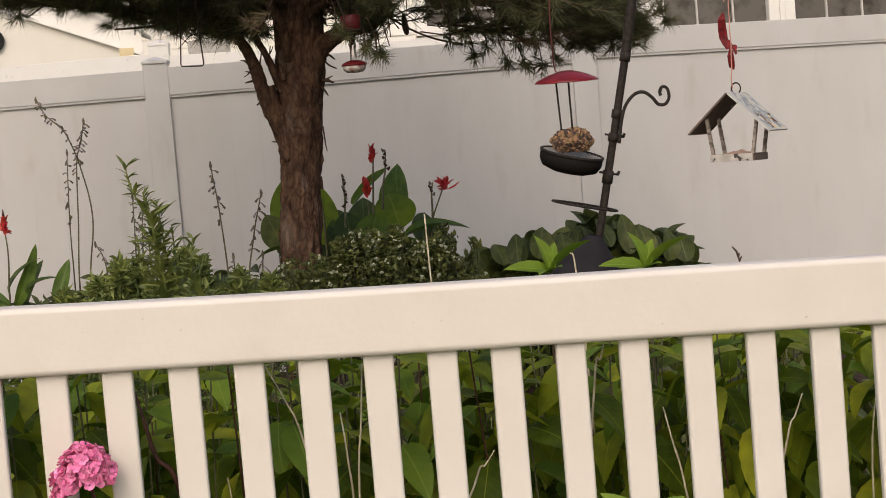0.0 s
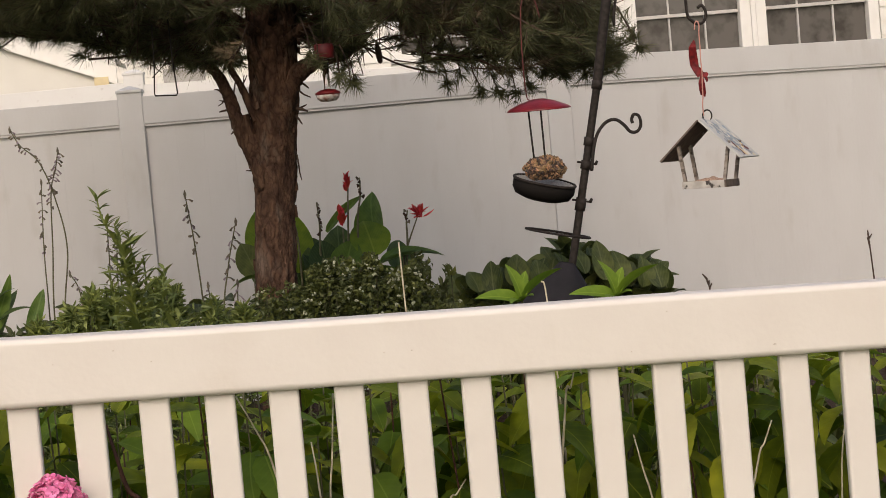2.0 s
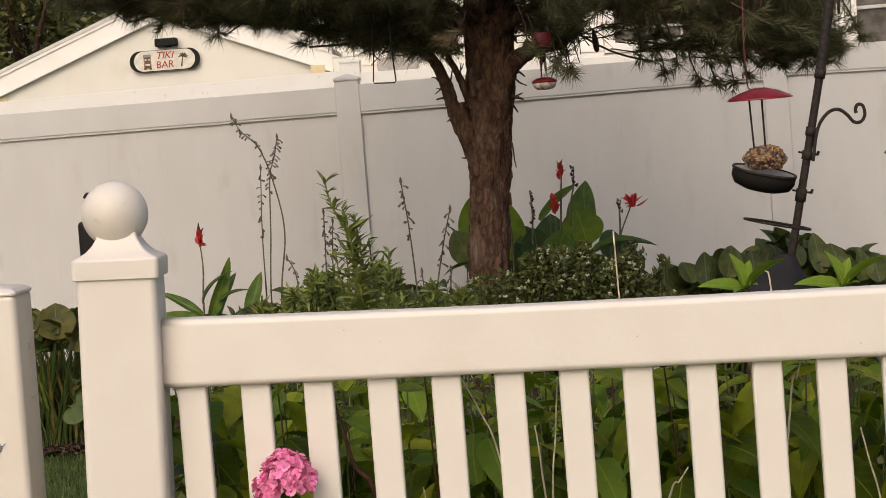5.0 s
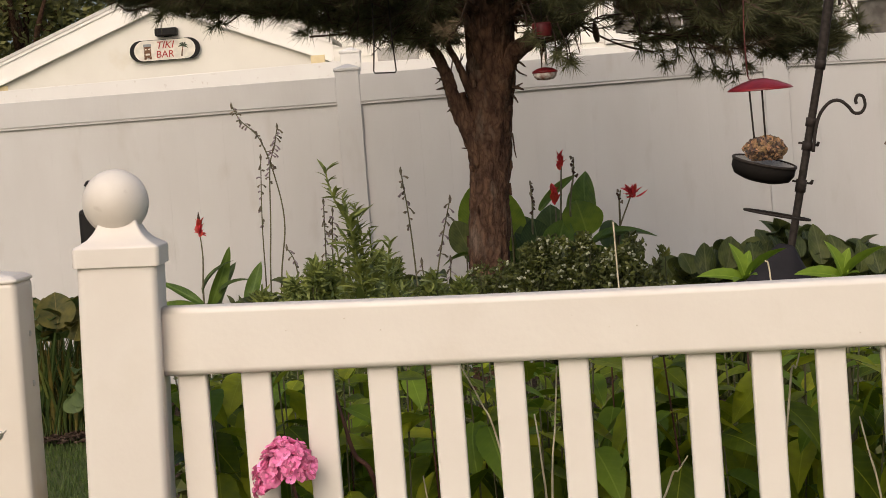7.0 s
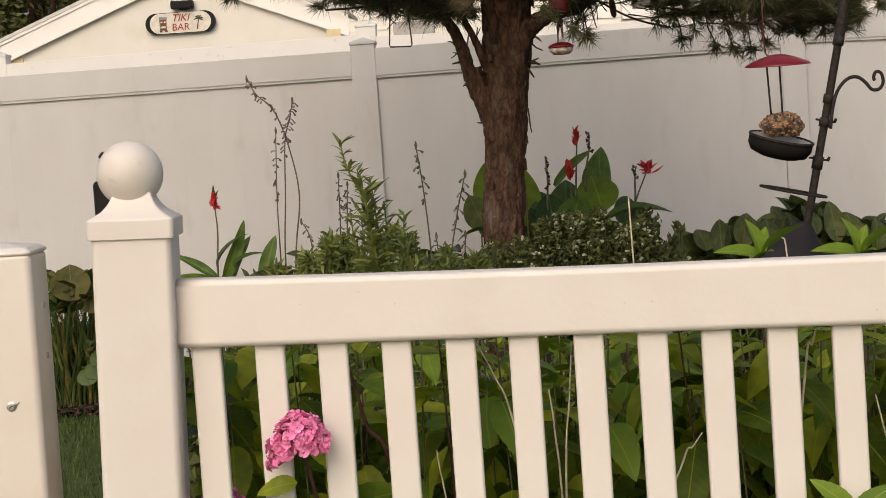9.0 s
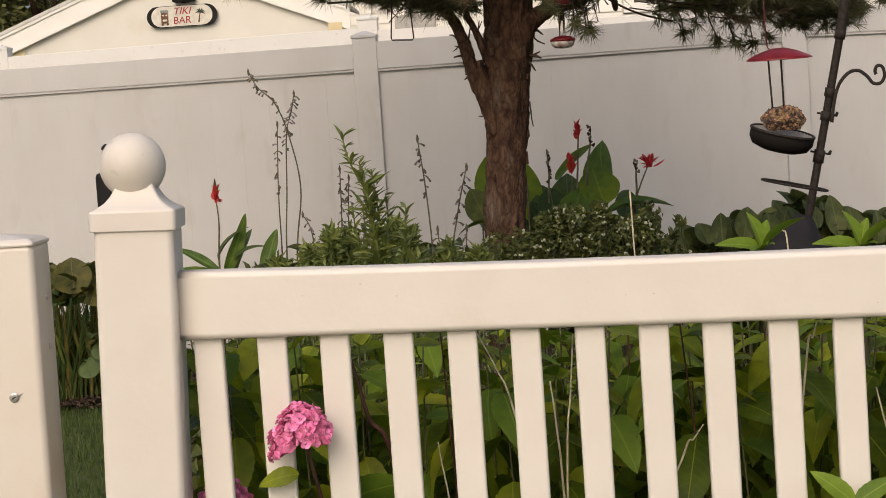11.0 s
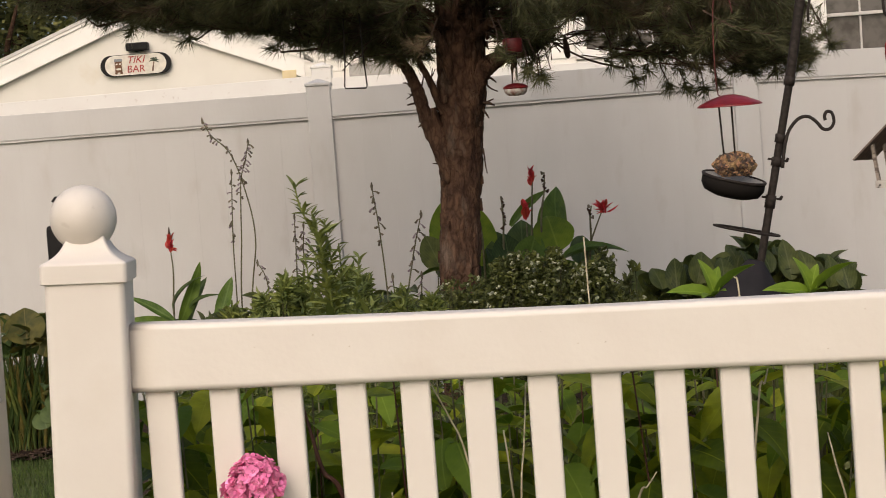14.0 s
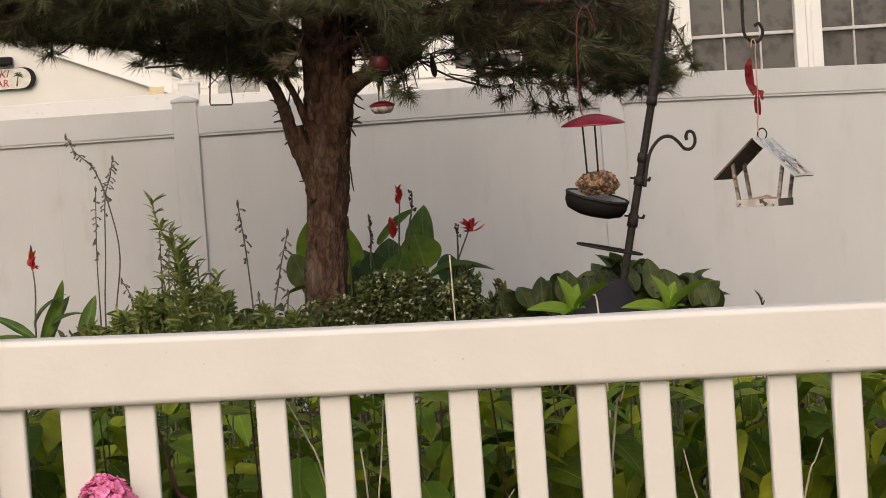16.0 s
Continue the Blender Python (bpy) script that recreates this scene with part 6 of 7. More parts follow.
def foliage(name, label, category, lumps, n, size, aspect, material, seed, base, flowers=0, upright=.3):
    """A soft-leaved plant: stems and one mass of many small leaves."""
    rng = random.Random(seed)
    g = empty(name, base[0], base[1], ground_z(*base), label=label, category=category)
    v, f, sv, sf = [], [], [], []
    for _ in range(n):
        x, y, z, rx, ry, rz = rng.choice(lumps)
        d = Vector((rng.gauss(0, 1), rng.gauss(0, 1), rng.gauss(0, 1))).normalized() * rng.random() ** .4
        p = Vector((x + d.x * rx, y + d.y * ry, z + d.z * rz))
        u = Vector((rng.gauss(0, 1), rng.gauss(0, 1), rng.gauss(upright, .7))).normalized()
        s = size * rng.uniform(.6, 1.35)
        w = u.cross(Vector((rng.gauss(0, 1), rng.gauss(0, 1), rng.gauss(0, 1)))).normalized() * s * aspect
        nrm = u.cross(w).normalized() * s * .12
        o = len(v)
        v += [p, p + u * s * .34 + w + nrm, p + u * s * .68 + w * .8 + nrm * .9, p + u * s - nrm * .8, p + u * s * .68 - w * .8 + nrm * .9, p + u * s * .34 - w + nrm]
        f += [(o, o + 1, o + 2, o + 3), (o, o + 3, o + 4, o + 5)]
    for x, y, z, rx, ry, rz in lumps:
        for _ in range(2):
            ex, ey, ez = x + rng.uniform(-.8, .8) * rx, y + rng.uniform(-.8, .8) * ry, z + rng.uniform(.3, .9) * rz
            a, b = tube_data([(base[0] + (x - base[0]) * .5, base[1] + (y - base[1]) * .5, ground_z(x, y)), ((x + ex) / 2, (y + ey) / 2, z * .55), (ex, ey, ez)], [.004, .003, .0015], 5, cap=False)
            o = len(sv)
            sv.extend(a)
            sf.extend(tuple(i + o for i in q) for q in b)
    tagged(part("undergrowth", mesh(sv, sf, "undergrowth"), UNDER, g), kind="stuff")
    tagged(part("leaves", mesh(v, f, "leaves"), material, g), kind="stuff")
    if flowers:
        ico = bmesh.new()
        bmesh.ops.create_icosphere(ico, subdivisions=1, radius=1)
        ball_v, ball_f = [v.co.copy() for v in ico.verts], [[v.index for v in q.verts] for q in ico.faces]
        ico.free()
        fv, ff = [], []
        for _ in range(flowers):
            x, y, z, rx, ry, rz = rng.choice(lumps)
            d = Vector((rng.gauss(0, .9), rng.gauss(-1.3, .6), rng.gauss(.35, .8))).normalized() * rng.uniform(1.0, 1.15)
            p = Vector((x + d.x * rx, y + d.y * ry, z + d.z * rz))
            for _ in range(rng.randint(2, 5)):
                R = rng.uniform(.0034, .0054)
                c = p + Vector((rng.gauss(0, .004), rng.gauss(0, .003), rng.gauss(0, .0035)))
                o = len(fv)
                fv += [c + Vector(q) * R * rng.uniform(.7, 1.3) for q in ball_v]
                ff += [tuple(i + o for i in q) for q in ball_f]
        tagged(part("blossom", mesh(fv, ff, "blossom"), WHITEFLOWER, g, "small dull white flower heads"), kind="stuff")
    return g


# feathery clump
foliage("feathery_plant", "low feathery green plant mound behind the fence", "plant",
        [(0.00, 1.75, 1.01, .10, .2, .10), (0.12, 1.8, 1.04, .09, .2, .10), (0.24, 1.8, 1.00, .10, .2, .10), (-.09, 1.8, .97, .07, .2, .10), (0.33, 1.85, .97, .07, .2, .10), (0.10, 1.7, .80, .22, .2, .2),
         (0.17, 1.3, 1.00, .09, .15, .13), (-.04, 1.3, .84, .12, .2, .2), (-.03, .95, .96, .08, .12, .13), (.07, 1.0, .98, .08, .12, .12), (.0, .9, .80, .1, .12, .15), (0.22, 1.3, .80, .18, .2, .2), (-.1, 1.1, .66, .12, .2, .2), (.45, 1.4, .75, .16, .2, .2), (0.06, 1.75, 1.10, .025, .05, .07), (-.04, 1.8, 1.07, .025, .05, .06), (0.28, 1.8, 1.06, .02, .05, .06), (0.16, 1.8, 1.11, .025, .05, .07), (0.20, 1.7, 1.10, .02, .05, .06),
         (-.12, 1.8, 1.05, .015, .03, .06), (0.35, 1.8, 1.05, .015, .03, .05), (0.02, 1.7, 1.12, .015, .03, .05)],
        13000, .026, .10, FEATHER, 41, (0.12, 1.8))
foliage("small_leaved_plant", "low mixed green plant with a few pale flowers", "plant",
        [(-.35, 3.2, .86, .16, .25, .14), (-.18, 3.0, .92, .13, .25, .13), (-0.02, 3.2, .88, .15, .25, .12), (0.15, 3.4, .86, .14, .3, .11), (0.28, 3.6, .86, .10, .3, .11), (-.1, 2.6, .6, .35, .3, .25), (-.5, 3.6, .55, .2, .4, .25), (-.7, 4.6, .5, .25, .4, .25), (-.35, 4.6, .55, .25, .4, .28), (-.1, 4.8, .6, .2, .4, .25)], 4200, .030, .25, BUSH, 43, (-.1, 3.2), flowers=30)
foliage("ground_cover", "dark mixed foliage low in the bed", "plant",
        [(0.05, 2.0, .55, .25, .3, .35), (0.35, 2.2, .5, .3, .3, .3), (0.8, 2.0, .5, .35, .4, .3), (1.3, 2.0, .5, .35, .4, .3), (-.25, 2.2, .5, .2, .3, .3), (1.7, 2.4, .5, .3, .3, .3), (0.55, 4.8, .74, .2, .12, .16), (0.8, 4.8, .80, .18, .12, .16), (1.0, 4.8, .72, .12, .12, .12), (0.68, 4.8, .70, .3, .1, .2)], 6800, .06, .3, BUSH, 47, (0.6, 2.1))
# white-flowered bush
foliage("white_flowered_bush", "dark green bush dotted with small white flowers", "bush",
        [(0.42, 4.35, .72, .16, .3, .17), (0.58, 4.4, .84, .13, .3, .15), (0.64, 4.45, .94, .075, .2, .12), (0.71, 4.4, .90, .09, .2, .13), (0.80, 4.4, .84, .12, .3, .16), (0.95, 4.4, .80, .10, .2, .15), (0.93, 4.4, .93, .05, .1, .09),
         (0.86, 4.4, .92, .03, .06, .06), (0.30, 4.3, .70, .13, .3, .15), (0.36, 4.4, .85, .07, .2, .12), (0.46, 4.4, .87, .07, .2, .11), (0.55, 4.4, .95, .04, .1, .09), (0.60, 4.4, 1.00, .02, .04, .05), (0.68, 4.4, .99, .025, .04, .06),
         (0.76, 4.4, 1.00, .03, .06, .06), (0.6, 4.3, .55, .4, .3, .25), (1.05, 4.4, .72, .12, .3, .15)], 12500, .020, .30, BUSH, 44, (0.65, 4.4), flowers=120)
foliage("sprig_plant", "thin sprigs with small dark leaves", "plant",
        [(0.985, 4.5, .97, .022, .04, .05), (0.965, 4.5, .90, .03, .04, .05), (0.945, 4.5, 1.0, .02, .04, .04), (1.065, 4.5, .94, .022, .03, .025), (1.035, 4.5, .89, .02, .03, .03), (1.05, 4.5, .80, .05, .06, .06)], 130, .034, .20, BUSH, 45, (1.02, 4.5), upright=1.2)


def leaf_clump(name, label, category, base, leaves, shapes, material, seed, group=""):
    """leaves: (x, y, z of the leaf's foot, yaw, pitch, roll, scale), each on a stalk from the base."""
    rng = random.Random(seed)
    g = empty(name, base[0], base[1], ground_z(*base), label=label, category=category, group=group)
    for x, y, z, yaw, pitch, roll, s in leaves:
        gz = ground_z(x, y)
        if z > gz + .08:
            bx, by = base[0] + (x - base[0]) * .3, base[1] + (y - base[1]) * .3
            part("stalk", tube(curve_pts([(bx, by, gz), ((bx + x) / 2, (by + y) / 2, gz + (z - gz) * .55), (x, y, z)], 4), [.006, .0055, .005, .005, .0045, .004, .004, .0035, .003], 5), material, g)
        part("leaf", rng.choice(shapes), material, g, m=aim(x, y, z, yaw, pitch, roll, s))
    return g


def paddle(L, W, cup, droop):
    """A broad paddle blade along +x, cupped across and curling back towards its tip."""
    v, f, n = [], [], 12
    for i in range(n + 1):
        t = i / n
        w = W * .5 * max(math.sin(math.pi * min(1, .03 + .97 * t ** .82)), 0) ** .62 * (1 - .25 * t ** 6) + .001
        x, z = L * math.sin(droop * t) / droop, -L * (1 - math.cos(droop * t)) / droop
        for k in (-1, -.55, 0, .55, 1):
            v.append((x, w * k, z + cup * w * abs(k) ** 1.5 + .012 * L * math.sin(9 * t + 2 * k)))
    for i in range(n):
        f += [(i * 5 + k, i * 5 + 5 + k, i * 5 + 6 + k, i * 5 + 1 + k) for k in range(4)]
    return mesh(v, f, "paddle", smooth=True)


def blade(parent, x, y, z, L, W, lean, back, turn, mtl, cup=.25, droop=.4):
    """An upright leaf: lean to the side, back away from the path, turn about its own length."""
    m = (Matrix.Translation((x, y, z)) @ Matrix.Rotation(radians(lean), 4, 'Y') @ Matrix.Rotation(radians(90 + turn), 4, 'Z') @ Matrix.Rotation(radians(back - 90), 4, 'Y'))
    part("leaf", paddle(L, W, cup, droop), mtl, parent, m=m)


def build_hosta():
    rng = random.Random(51)
    shapes = [leaf_mesh(rng.uniform(.16, .22), rng.uniform(.13, .165), droop=rng.uniform(.5, 1.1), fold=rng.uniform(.3, .6), seg=8, tip=.75, wave=.03, rng=rng) for _ in range(7)]
    for cx, n, top, w in ((1.28, 80, .92, .24), (1.52, 100, .95, .26), (1.82, 130, 1.04, .30), (2.12, 100, .94, .25)):
        leaves = []
        for k in range(n):
            a = rng.uniform(0, 360)
            r = rng.uniform(.02, w) 
            x, y = cx + math.cos(radians(a)) * r, 6.2 + math.sin(radians(a)) * r * .9
            z = top - .14 - .24 * (r / w) ** 1.6 - rng.uniform(0, .2)
            leaves.append((x, y, max(z, .2), a + rng.uniform(-25, 25), rng.uniform(20, 85) * (1 - .35 * r / w) + 4, rng.uniform(-45, 45), rng.uniform(.5, .8)))
        g = leaf_clump("hosta", "broad dark green hosta clump in front of the fence", "plant", (cx, 6.2), leaves, shapes, HOSTA, int(cx * 100), "hostas by the fence")
        # upright cupped leaves that stand out at the top of the clump
        for x, z0, z1, W in ((1.335, .80, .87, .115), (1.41, .78, .895, .10), (1.482, .815, .920, .125), (1.56, .81, .922, .10), (1.676, .83, .965, .12), (1.76, .80, .93, .10), (1.843, .84, .945, .085), (1.930, .80, .948, .100),
                             (2.025, .78, .90, .09), (2.12, .75, .85, .115), (1.62, .80, .90, .10), (1.98, .77, .91, .095), (2.21, .74, .83, .10)):
            if abs(x - cx) < .135:
                for k in range(2):
                    blade(g, x + rng.uniform(-.012, .012) + .05 * k, 5.97 + .09 * k, z0 - .05 - .03 * k, (z1 - z0 + .06), W, rng.uniform(-20, 20), rng.uniform(0, 22), rng.uniform(-38, 38), HOSTA, .35, rng.uniform(.4, .9))
    # dark clump left of the trunk
    leaves = [(0.05 + rng.uniform(-.12, .15), 6.0 + rng.uniform(-.15, .15), .755 + rng.uniform(-.2, .06), rng.uniform(0, 360), rng.uniform(5, 55), rng.uniform(-20, 20), rng.uniform(.6, .8)) for _ in range(22)]
    leaf_clump("hosta", "broad dark green hosta clump beside the pine trunk", "plant", (0.07, 6.0), leaves, shapes, DARKLEAF, 52, "hostas by the fence")
    leaves = [(-.55 + rng.uniform(-.35, .35), 6.8 + rng.uniform(-.15, .15), .715 + rng.uniform(-.25, .06), rng.uniform(0, 360), rng.uniform(0, 50), rng.uniform(-20, 20), rng.uniform(.6, .85)) for _ in range(30)]
    leaf_clump("hosta", "dark hosta clump under the tall flower stalks", "plant", (-.6, 6.8), leaves, shapes, DARKLEAF, 53, "hostas by the fence")


build_hosta()


def red_spike(parent, x, y, z, h, n, rng, open_=.3):
    """A slim flame of upright petals, the lowest ones loosened."""
    for k in range(n * 2):
        t = k / (n * 2)
        loose = open_ * 60 * max(0, .45 - t) * rng.random()
        m = aim(x + rng.gauss(0, .0065), y + rng.gauss(0, .005), z + h * .62 * t, rng.uniform(0, 360), rng.uniform(70, 89) - loose, rng.uniform(-60, 60), 1.0)
        part("petal", leaf_mesh(h * rng.uniform(.34, .52), h * .20, droop=rng.uniform(.1, .9), fold=.6, seg=5, rng=rng), RED, parent, "red petal", m=m)


def build_cannas():
    rng = random.Random(61)
    broad = [leaf_mesh(.34, .23, droop=.35, fold=.35, seg=9, tip=.7, wave=.012, rng=rng), leaf_mesh(.31, .20, droop=.55, fold=.45, seg=9, tip=.75, wave=.012, rng=rng), leaf_mesh(.30, .12, droop=.8, fold=.5, seg=9, rng=rng)]
    g = empty("canna", 0.78, 6.3, .1, label="red-flowering canna with broad paddle leaves behind the pine", category="plant", group="cannas")
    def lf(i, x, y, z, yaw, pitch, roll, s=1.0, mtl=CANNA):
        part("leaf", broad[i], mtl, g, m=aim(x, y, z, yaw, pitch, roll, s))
    blade(g, 0.335, 6.35, .95, .31, .17, -6, 8, -12, PADDLE)
    blade(g, 0.292, 6.25, .90, .20, .150, -17, 10, 15, HOSTA, .15)
    blade(g, 0.487, 6.35, .90, .31, .165, 3, 8, 10, PADDLE)
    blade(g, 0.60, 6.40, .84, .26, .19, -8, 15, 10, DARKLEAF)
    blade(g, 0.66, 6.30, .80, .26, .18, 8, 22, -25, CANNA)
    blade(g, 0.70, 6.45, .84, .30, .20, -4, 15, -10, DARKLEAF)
    blade(g, 0.885, 6.42, .95, .33, .20, -13, 6, -42, CANNA, .3, .5)
    blade(g, 0.865, 6.25, .955, .235, .20, -6, 22, 8, PADDLE, .2, .7)
    blade(g, 0.645, 6.35, 1.085, .26, .065, 41, 2, -50, CANNA, .5, .3)
    blade(g, 0.97, 6.35, .86, .20, .15, 25, 30, 15, DARKLEAF)
    blade(g, 0.555, 6.30, .84, .24, .15, 6, 14, -15, DARKLEAF)
    blade(g, 0.625, 6.25, .86, .22, .17, 2, 18, 12, DARKLEAF)
    blade(g, 0.70, 6.2, .86, .22, .16, 10, 18, -18, CANNA)
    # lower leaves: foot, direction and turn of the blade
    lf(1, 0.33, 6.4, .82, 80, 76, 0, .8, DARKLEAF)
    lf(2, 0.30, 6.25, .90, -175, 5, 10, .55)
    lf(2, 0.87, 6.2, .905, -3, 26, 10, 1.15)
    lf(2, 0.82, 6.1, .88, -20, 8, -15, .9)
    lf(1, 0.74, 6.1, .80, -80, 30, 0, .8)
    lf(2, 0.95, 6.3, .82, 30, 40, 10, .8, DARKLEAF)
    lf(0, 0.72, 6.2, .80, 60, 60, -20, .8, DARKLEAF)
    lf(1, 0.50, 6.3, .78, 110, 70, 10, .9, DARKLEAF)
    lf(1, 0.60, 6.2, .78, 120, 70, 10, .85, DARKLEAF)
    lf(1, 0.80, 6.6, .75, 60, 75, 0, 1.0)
    cs = [[(0.74, 6.3, .1), (0.74, 6.3, .9), (0.755, 6.3, 1.18), (0.766, 6.3, 1.31)], [(0.72, 6.32, .1), (0.72, 6.3, .9), (0.722, 6.3, 1.10)], [(0.80, 6.3, .1), (0.79, 6.3, 1.0), (0.82, 6.3, 1.25), (0.826, 6.3, 1.34)],
          [(0.60, 6.3, .1), (0.60, 6.3, .9), (0.61, 6.3, 1.12), (0.606, 6.3, 1.24)], [(0.98, 6.3, .1), (1.0, 6.3, .85), (1.03, 6.3, .98), (1.09, 6.3, 1.12)], [(1.0, 6.3, .8), (1.03, 6.3, .98), (1.035, 6.3, 1.10), (1.045, 6.3, 1.16)],
          [(0.50, 6.3, .7), (0.50, 6.3, 1.05), (0.478, 6.3, 1.2)], [(0.26, 6.3, .1), (0.27, 6.35, .95)], [(0.53, 6.4, .1), (0.52, 6.45, .95)], [(0.88, 6.3, .1), (0.88, 6.25, .92)]]
    stems(cs, STALK, g, "flower_stalk", .007)
    red_spike(g, 0.761, 6.3, 1.275, .10, 11, rng)
    red_spike(g, 0.720, 6.3, 1.11, .11, 12, rng)
    for k in range(30):
        m = (Matrix.Translation((1.100 + rng.uniform(-.014, .018), 6.3, 1.115 + rng.uniform(0, .03))) @ Matrix.Rotation(radians(rng.gauss(5, 36)), 4, 'Y')
             @ Matrix.Rotation(radians(rng.uniform(0, 360)), 4, 'Z') @ Matrix.Rotation(radians(-rng.uniform(50, 88)), 4, 'Y'))
        part("petal", leaf_mesh(rng.uniform(.045, .078), .0145, droop=rng.uniform(.2, 1.2), fold=.4, seg=6, rng=rng), RED, g, "red petal", m=m)
    for (x, z, n) in ((0.826, 1.33, 6), (0.606, 1.22, 9), (1.045, 1.15, 4), (0.478, 1.18, 4)):
        for k in range(n):
            q = Vector((x + rng.uniform(-.012, .012), 6.3 + rng.uniform(-.01, .01), z - k * .018))
            part("seed_pod", tube([q, q + Vector((rng.uniform(-.016, .016), 0, .016))], [.009, .004], 6), TWIG if k % 3 else SEEDHEAD, g)
    # dry stick in front
    tagged(part("dry_stick", tube(curve_pts([(0.88, 4.0, .2), (0.858, 4.0, .8), (0.852, 4.0, 1.11)], 5), .003, 6), DRYSTEM), "thin dry straw-coloured stick among the leaves", "stick", "dry sticks")

    # second canna by the fence, near the lawn
    g2 = empty("canna", -1.15, 6.9, .1, label="slim red-flowering canna with pointed leaves", category="plant", group="cannas")
    slim = [leaf_mesh(.40, .11, droop=.6, fold=.5, seg=9, wave=.01, rng=rng), leaf_mesh(.30, .10, droop=.3, fold=.5, seg=9, rng=rng), leaf_mesh(.42, .10, droop=1.0, fold=.5, seg=10, rng=rng)]
    blade(g2, -1.125, 6.9, .68, .36, .075, 31, 8, 28, CANNA, .35, .5)
    blade(g2, -1.10, 6.95, .66, .30, .080, 12, 10, -30, DARKLEAF, .35, .5)
    blade(g2, -.918, 6.9, .66, .27, .080, 15, 6, -12, CANNA, .35, .3)
    blade(g2, -1.145, 6.88, .70, .30, .050, -50, 4, 30, CANNA, .5, .6)
    blade(g2, -1.13, 6.86, .67, .32, .070, -72, 12, 20, CANNA, .35, .5)
    blade(g2, -.92, 6.88, .67, .19, .055, 60, 10, -20, CANNA, .4, .5)
    for i, x, z, yaw, pitch, roll, k in ((2, -1.155, .76, 5, 70, 15, .62), (2, -1.07, .76, 8, 42, 20, .5), (2, -1.0, .68, 10, 28, 10, .6), (2, -.85, .68, 20, 26, 0, .6), (0, -1.12, .58, -60, 45, 0, .7),
                                          (2, -1.3, .64, 200, 26, 0, .6), (2, -1.0, .66, 150, 30, 10, .6), (2, -.75, .68, 160, 24, 0, .6), (0, -.92, .58, 20, 50, 20, .6)):
        part("leaf", slim[i], CANNA if i < 2 else DARKLEAF, g2, m=aim(x, 6.9, z, yaw, pitch, roll, k))
    stems([[(-1.15, 6.9, .1), (-1.15, 6.9, .7), (-1.135, 6.9, .95), (-1.142, 6.9, 1.10)]], STALK, g2, "flower_stalk", .007)
    red_spike(g2, -1.140, 6.9, 1.055, .115, 9, rng, .2)
    for yaw, pitch in ((-5, 18), (12, -4), (170, 40), (-30, 30)):
        part("petal", leaf_mesh(.036, .013, droop=.7, fold=.5, seg=6, rng=rng), RED, g2, "red petal", m=aim(-1.138, 6.9, 1.075, yaw, pitch, 40, 1.0))
    part("bud_tip", tube([(-1.142, 6.9, 1.12), (-1.141, 6.9, 1.16), (-1.140, 6.9, 1.195)], [.006, .009, .002], 6), TWIG, g2, "dark withered tip")


build_cannas()


def flower_scape(ctrl, seed, bells, z0, bell_mat=SEEDHEAD, label="tall faded hosta flower stalk with drooping bells"):
    rng = random.Random(seed)
    c0 = ctrl[0]
    g = empty("flower_scape", c0[0], c0[1], ground_z(c0[0], c0[1]), label=label, category="flower stalk", group="faded flower stalks")
    pts = curve_pts(ctrl, 10)
    part("stem", tube(pts, [.0050 - .0026 * i / len(pts) for i in range(len(pts))], 6), STALK, g)
    up = [p for p in pts if p.z > z0]
    bells = int(bells * 1.2)
    for k in range(bells):
        q = up[int(k / bells * (len(up) - 1))]
        a = rng.uniform(0, 6.28)
        d = Vector((math.cos(a), math.sin(a), rng.uniform(-.9, .3)))
        L = rng.uniform(.012, .034)
        part("bell", tube([q, q + d * L * .55, q + d * L + Vector((0, 0, -L * .3))], [.0016, .0034, .0056], 6), bell_mat if rng.random() < .6 else LILAC, g)
    tip = up[-1]
    part("bud_tip", tube([tip + Vector((0, 0, -.02)), tip, tip + Vector((0, 0, .018))], [.003, .0075, .002], 6), SEEDHEAD, g)


Y7 = 7.0  # the stalks stand in one row before the fence
flower_scape([(-.76, Y7, .15), (-.745, Y7, .75), (-.70, Y7, 1.1), (-.735, Y7, 1.36), (-.80, Y7, 1.56), (-.89, Y7, 1.66), (-.934, Y7, 1.745)], 1, 26, 1.40)
flower_scape([(-.80, Y7, .15), (-.80, Y7, .75), (-.775, Y7, 1.1), (-.755, Y7, 1.40), (-.72, Y7, 1.52), (-.70, Y7, 1.615)], 2, 24, 1.30)
flower_scape([(-.84, Y7, .15), (-.825, Y7, .75), (-.82, Y7, 1.1), (-.80, Y7, 1.46)], 3, 14, 1.10)
flower_scape([(-.66, Y7, .15), (-.65, Y7, .7), (-.66, Y7, .88), (-.70, Y7, .97)], 4, 9, .75)
flower_scape([(-.50, Y7, .15), (-.50, Y7, .7), (-.49, Y7, 1.0), (-.485, Y7, 1.20)], 5, 18, .85, label="shorter faded flower stalk with clustered bells")
flower_scape([(-.45, Y7, .15), (-.46, Y7, .8), (-.44, Y7, 1.15)], 6, 20, .95, label="shorter faded flower stalk with clustered bells")
flower_scape([(.065, 5.5, .12), (.06, 5.5, .75), (.045, 5.5, 1.1), (.022, 5.5, 1.34)], 7, 13, 1.10)
flower_scape([(.10, 5.5, .12), (.095, 5.5, .7), (.085, 5.5, .93)], 8, 10, .7)
flower_scape([(.13, 5.5, .12), (.14, 5.5, .75), (.18, 5.5, 1.0), (.232, 5.5, 1.20)], 9, 13, .95)
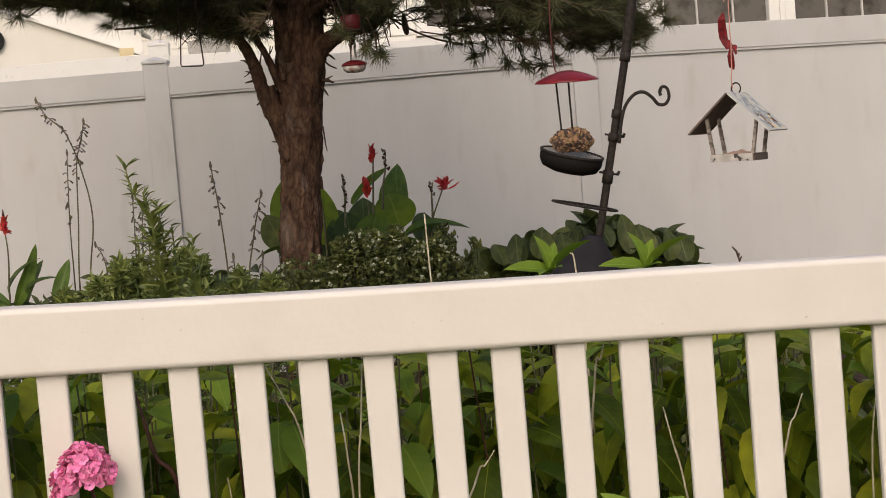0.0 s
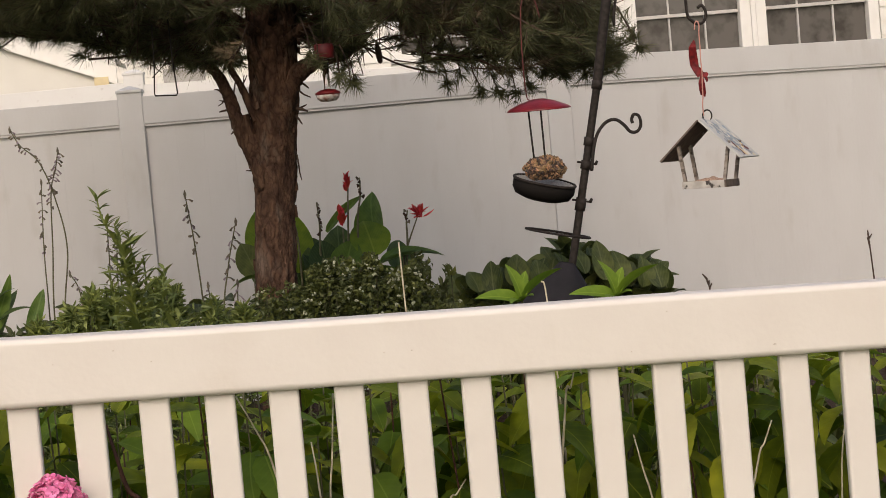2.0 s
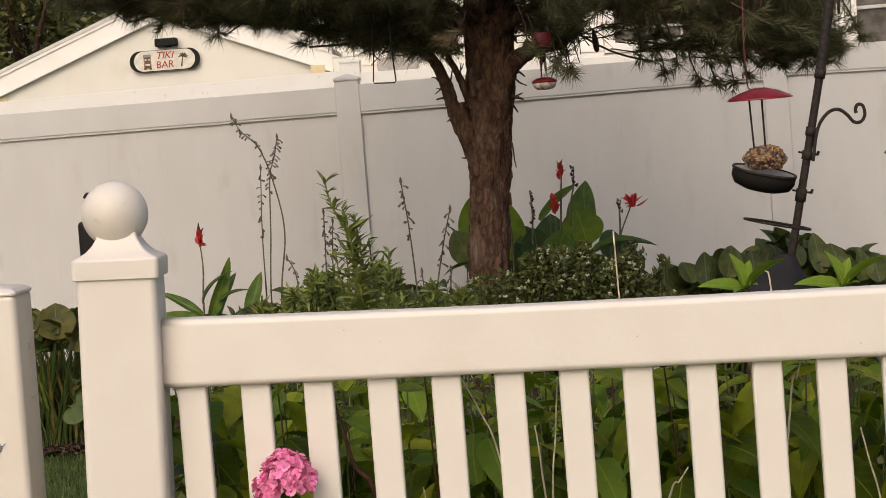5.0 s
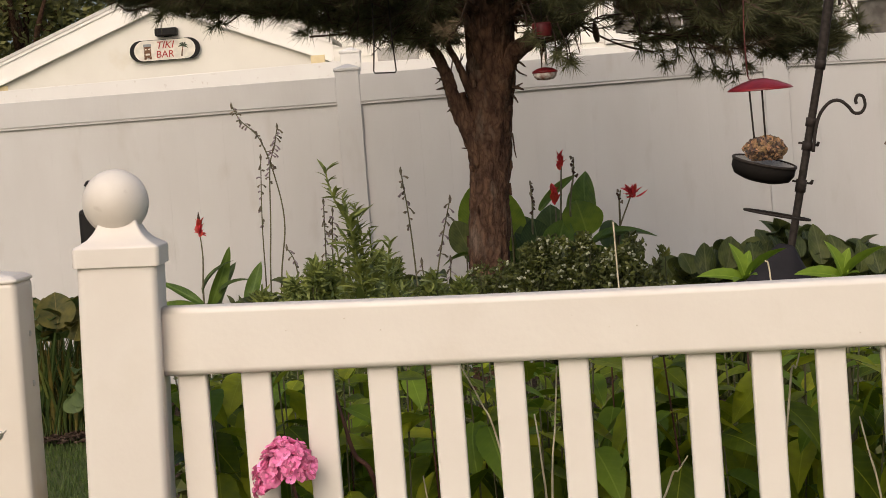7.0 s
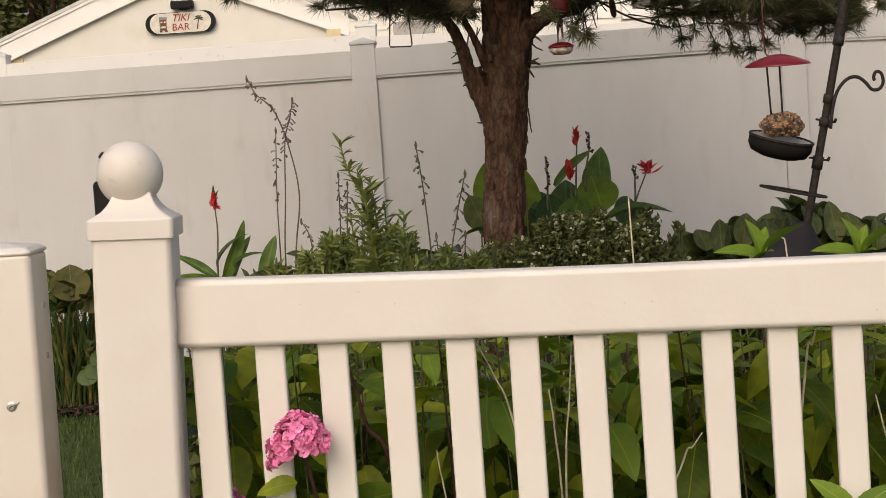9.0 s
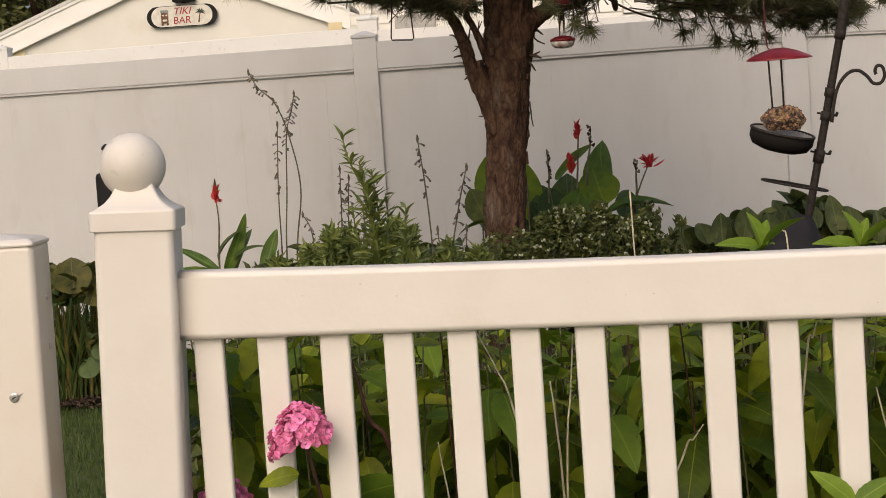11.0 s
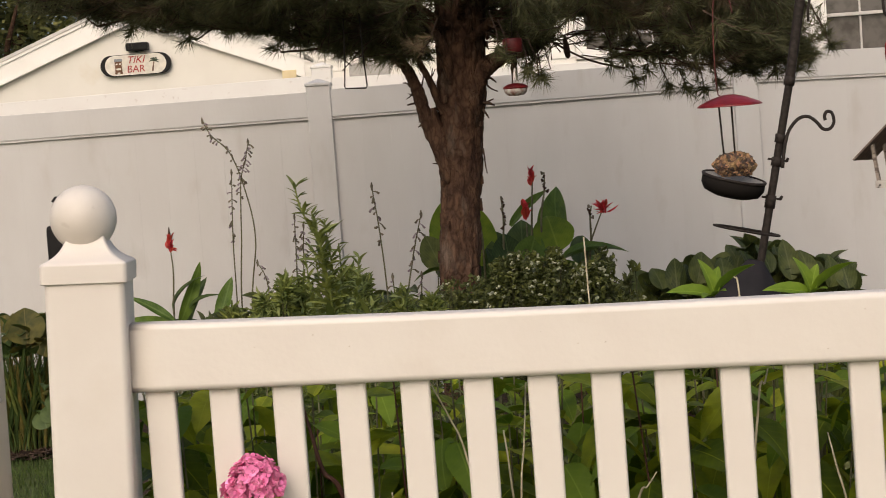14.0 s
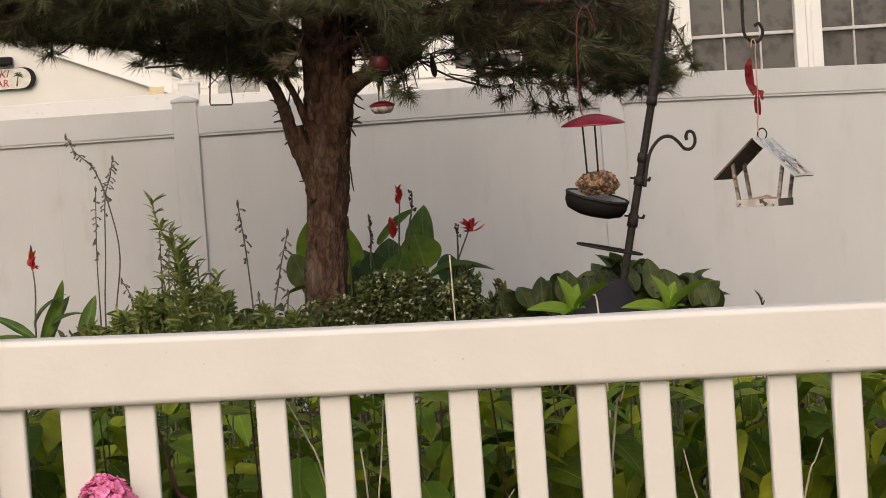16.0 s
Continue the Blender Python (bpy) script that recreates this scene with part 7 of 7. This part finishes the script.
flower_scape([(.2, 5.5, .12), (.205, 5.5, .75), (.215, 5.5, .93)], 10, 5, .8)


def build_iris():
    rng = random.Random(71)
    g = empty("iris_clump", -1.83, 6.55, .1, label="clump of long strap leaves at the lawn's edge", category="plant")
    shapes = [leaf_mesh(rng.uniform(.5, .72), rng.uniform(.014, .024), droop=rng.uniform(.3, .9), fold=.4, seg=9, rng=rng) for _ in range(6)]
    for k in range(380):
        x, y = -1.84 + rng.uniform(-.17, .24), 6.55 + rng.uniform(-.12, .15)
        part("leaf", rng.choice(shapes), (FEATHER, DARKLEAF, MOTTLED, DARKLEAF)[k % 4], g, m=aim(x, y, .11, rng.uniform(0, 360), rng.uniform(74, 90), rng.uniform(-60, 60), rng.uniform(.75, 1.1)))
    big = [leaf_mesh(.17, .11, droop=.7, fold=.4, seg=7, tip=.85, wave=.02, rng=rng) for _ in range(3)]
    for k in range(44):
        x = -1.84 + rng.uniform(-.13, .14)
        part("broad_leaf", big[k % 3], (MOTTLED, DARKLEAF, DARKLEAF)[k % 3], g, "rounded mottled leaf", m=aim(x, 6.4 + rng.uniform(-.05, .1), rng.uniform(.60, .76), rng.uniform(0, 360), rng.uniform(35, 88), rng.uniform(-40, 40), rng.uniform(.5, .75)))
    for k in range(26):
        x = rng.uniform(-.11, .11)
        part("broad_leaf", big[k % 3], MOTTLED, g, "rounded yellow-brown leaf",
             m=aim(-1.81 + x, 6.3 + rng.uniform(-.06, .06), .76 - 4.5 * x * x - rng.uniform(0, .12), rng.uniform(0, 360), rng.uniform(10, 60), rng.uniform(-30, 30), rng.uniform(.4, .6)))
    for x, z, L, W, lean, turn in ((-1.775, .685, .20, .20, -4, 8), (-1.70, .62, .18, .16, 14, -15)):
        blade(g, x, 6.28, z, L, W, lean, 12, turn, MOTTLED, .3, .5)
    for x, z in ((-1.66, .30), (-1.63, .36), (-1.70, .27)):
        blade(g, x, 6.22, z, .12, .12, -20, 20, 0, DARKLEAF, .2, .6)
    for k in range(5):
        part("broad_leaf", big[k % 3], HYD, g, "rounded mottled leaf", m=aim(-1.72 + rng.uniform(-.05, .06), 6.25, .28 + .05 * k, rng.uniform(0, 360), rng.uniform(10, 50), rng.uniform(-30, 30), rng.uniform(.5, .7)))


build_iris()
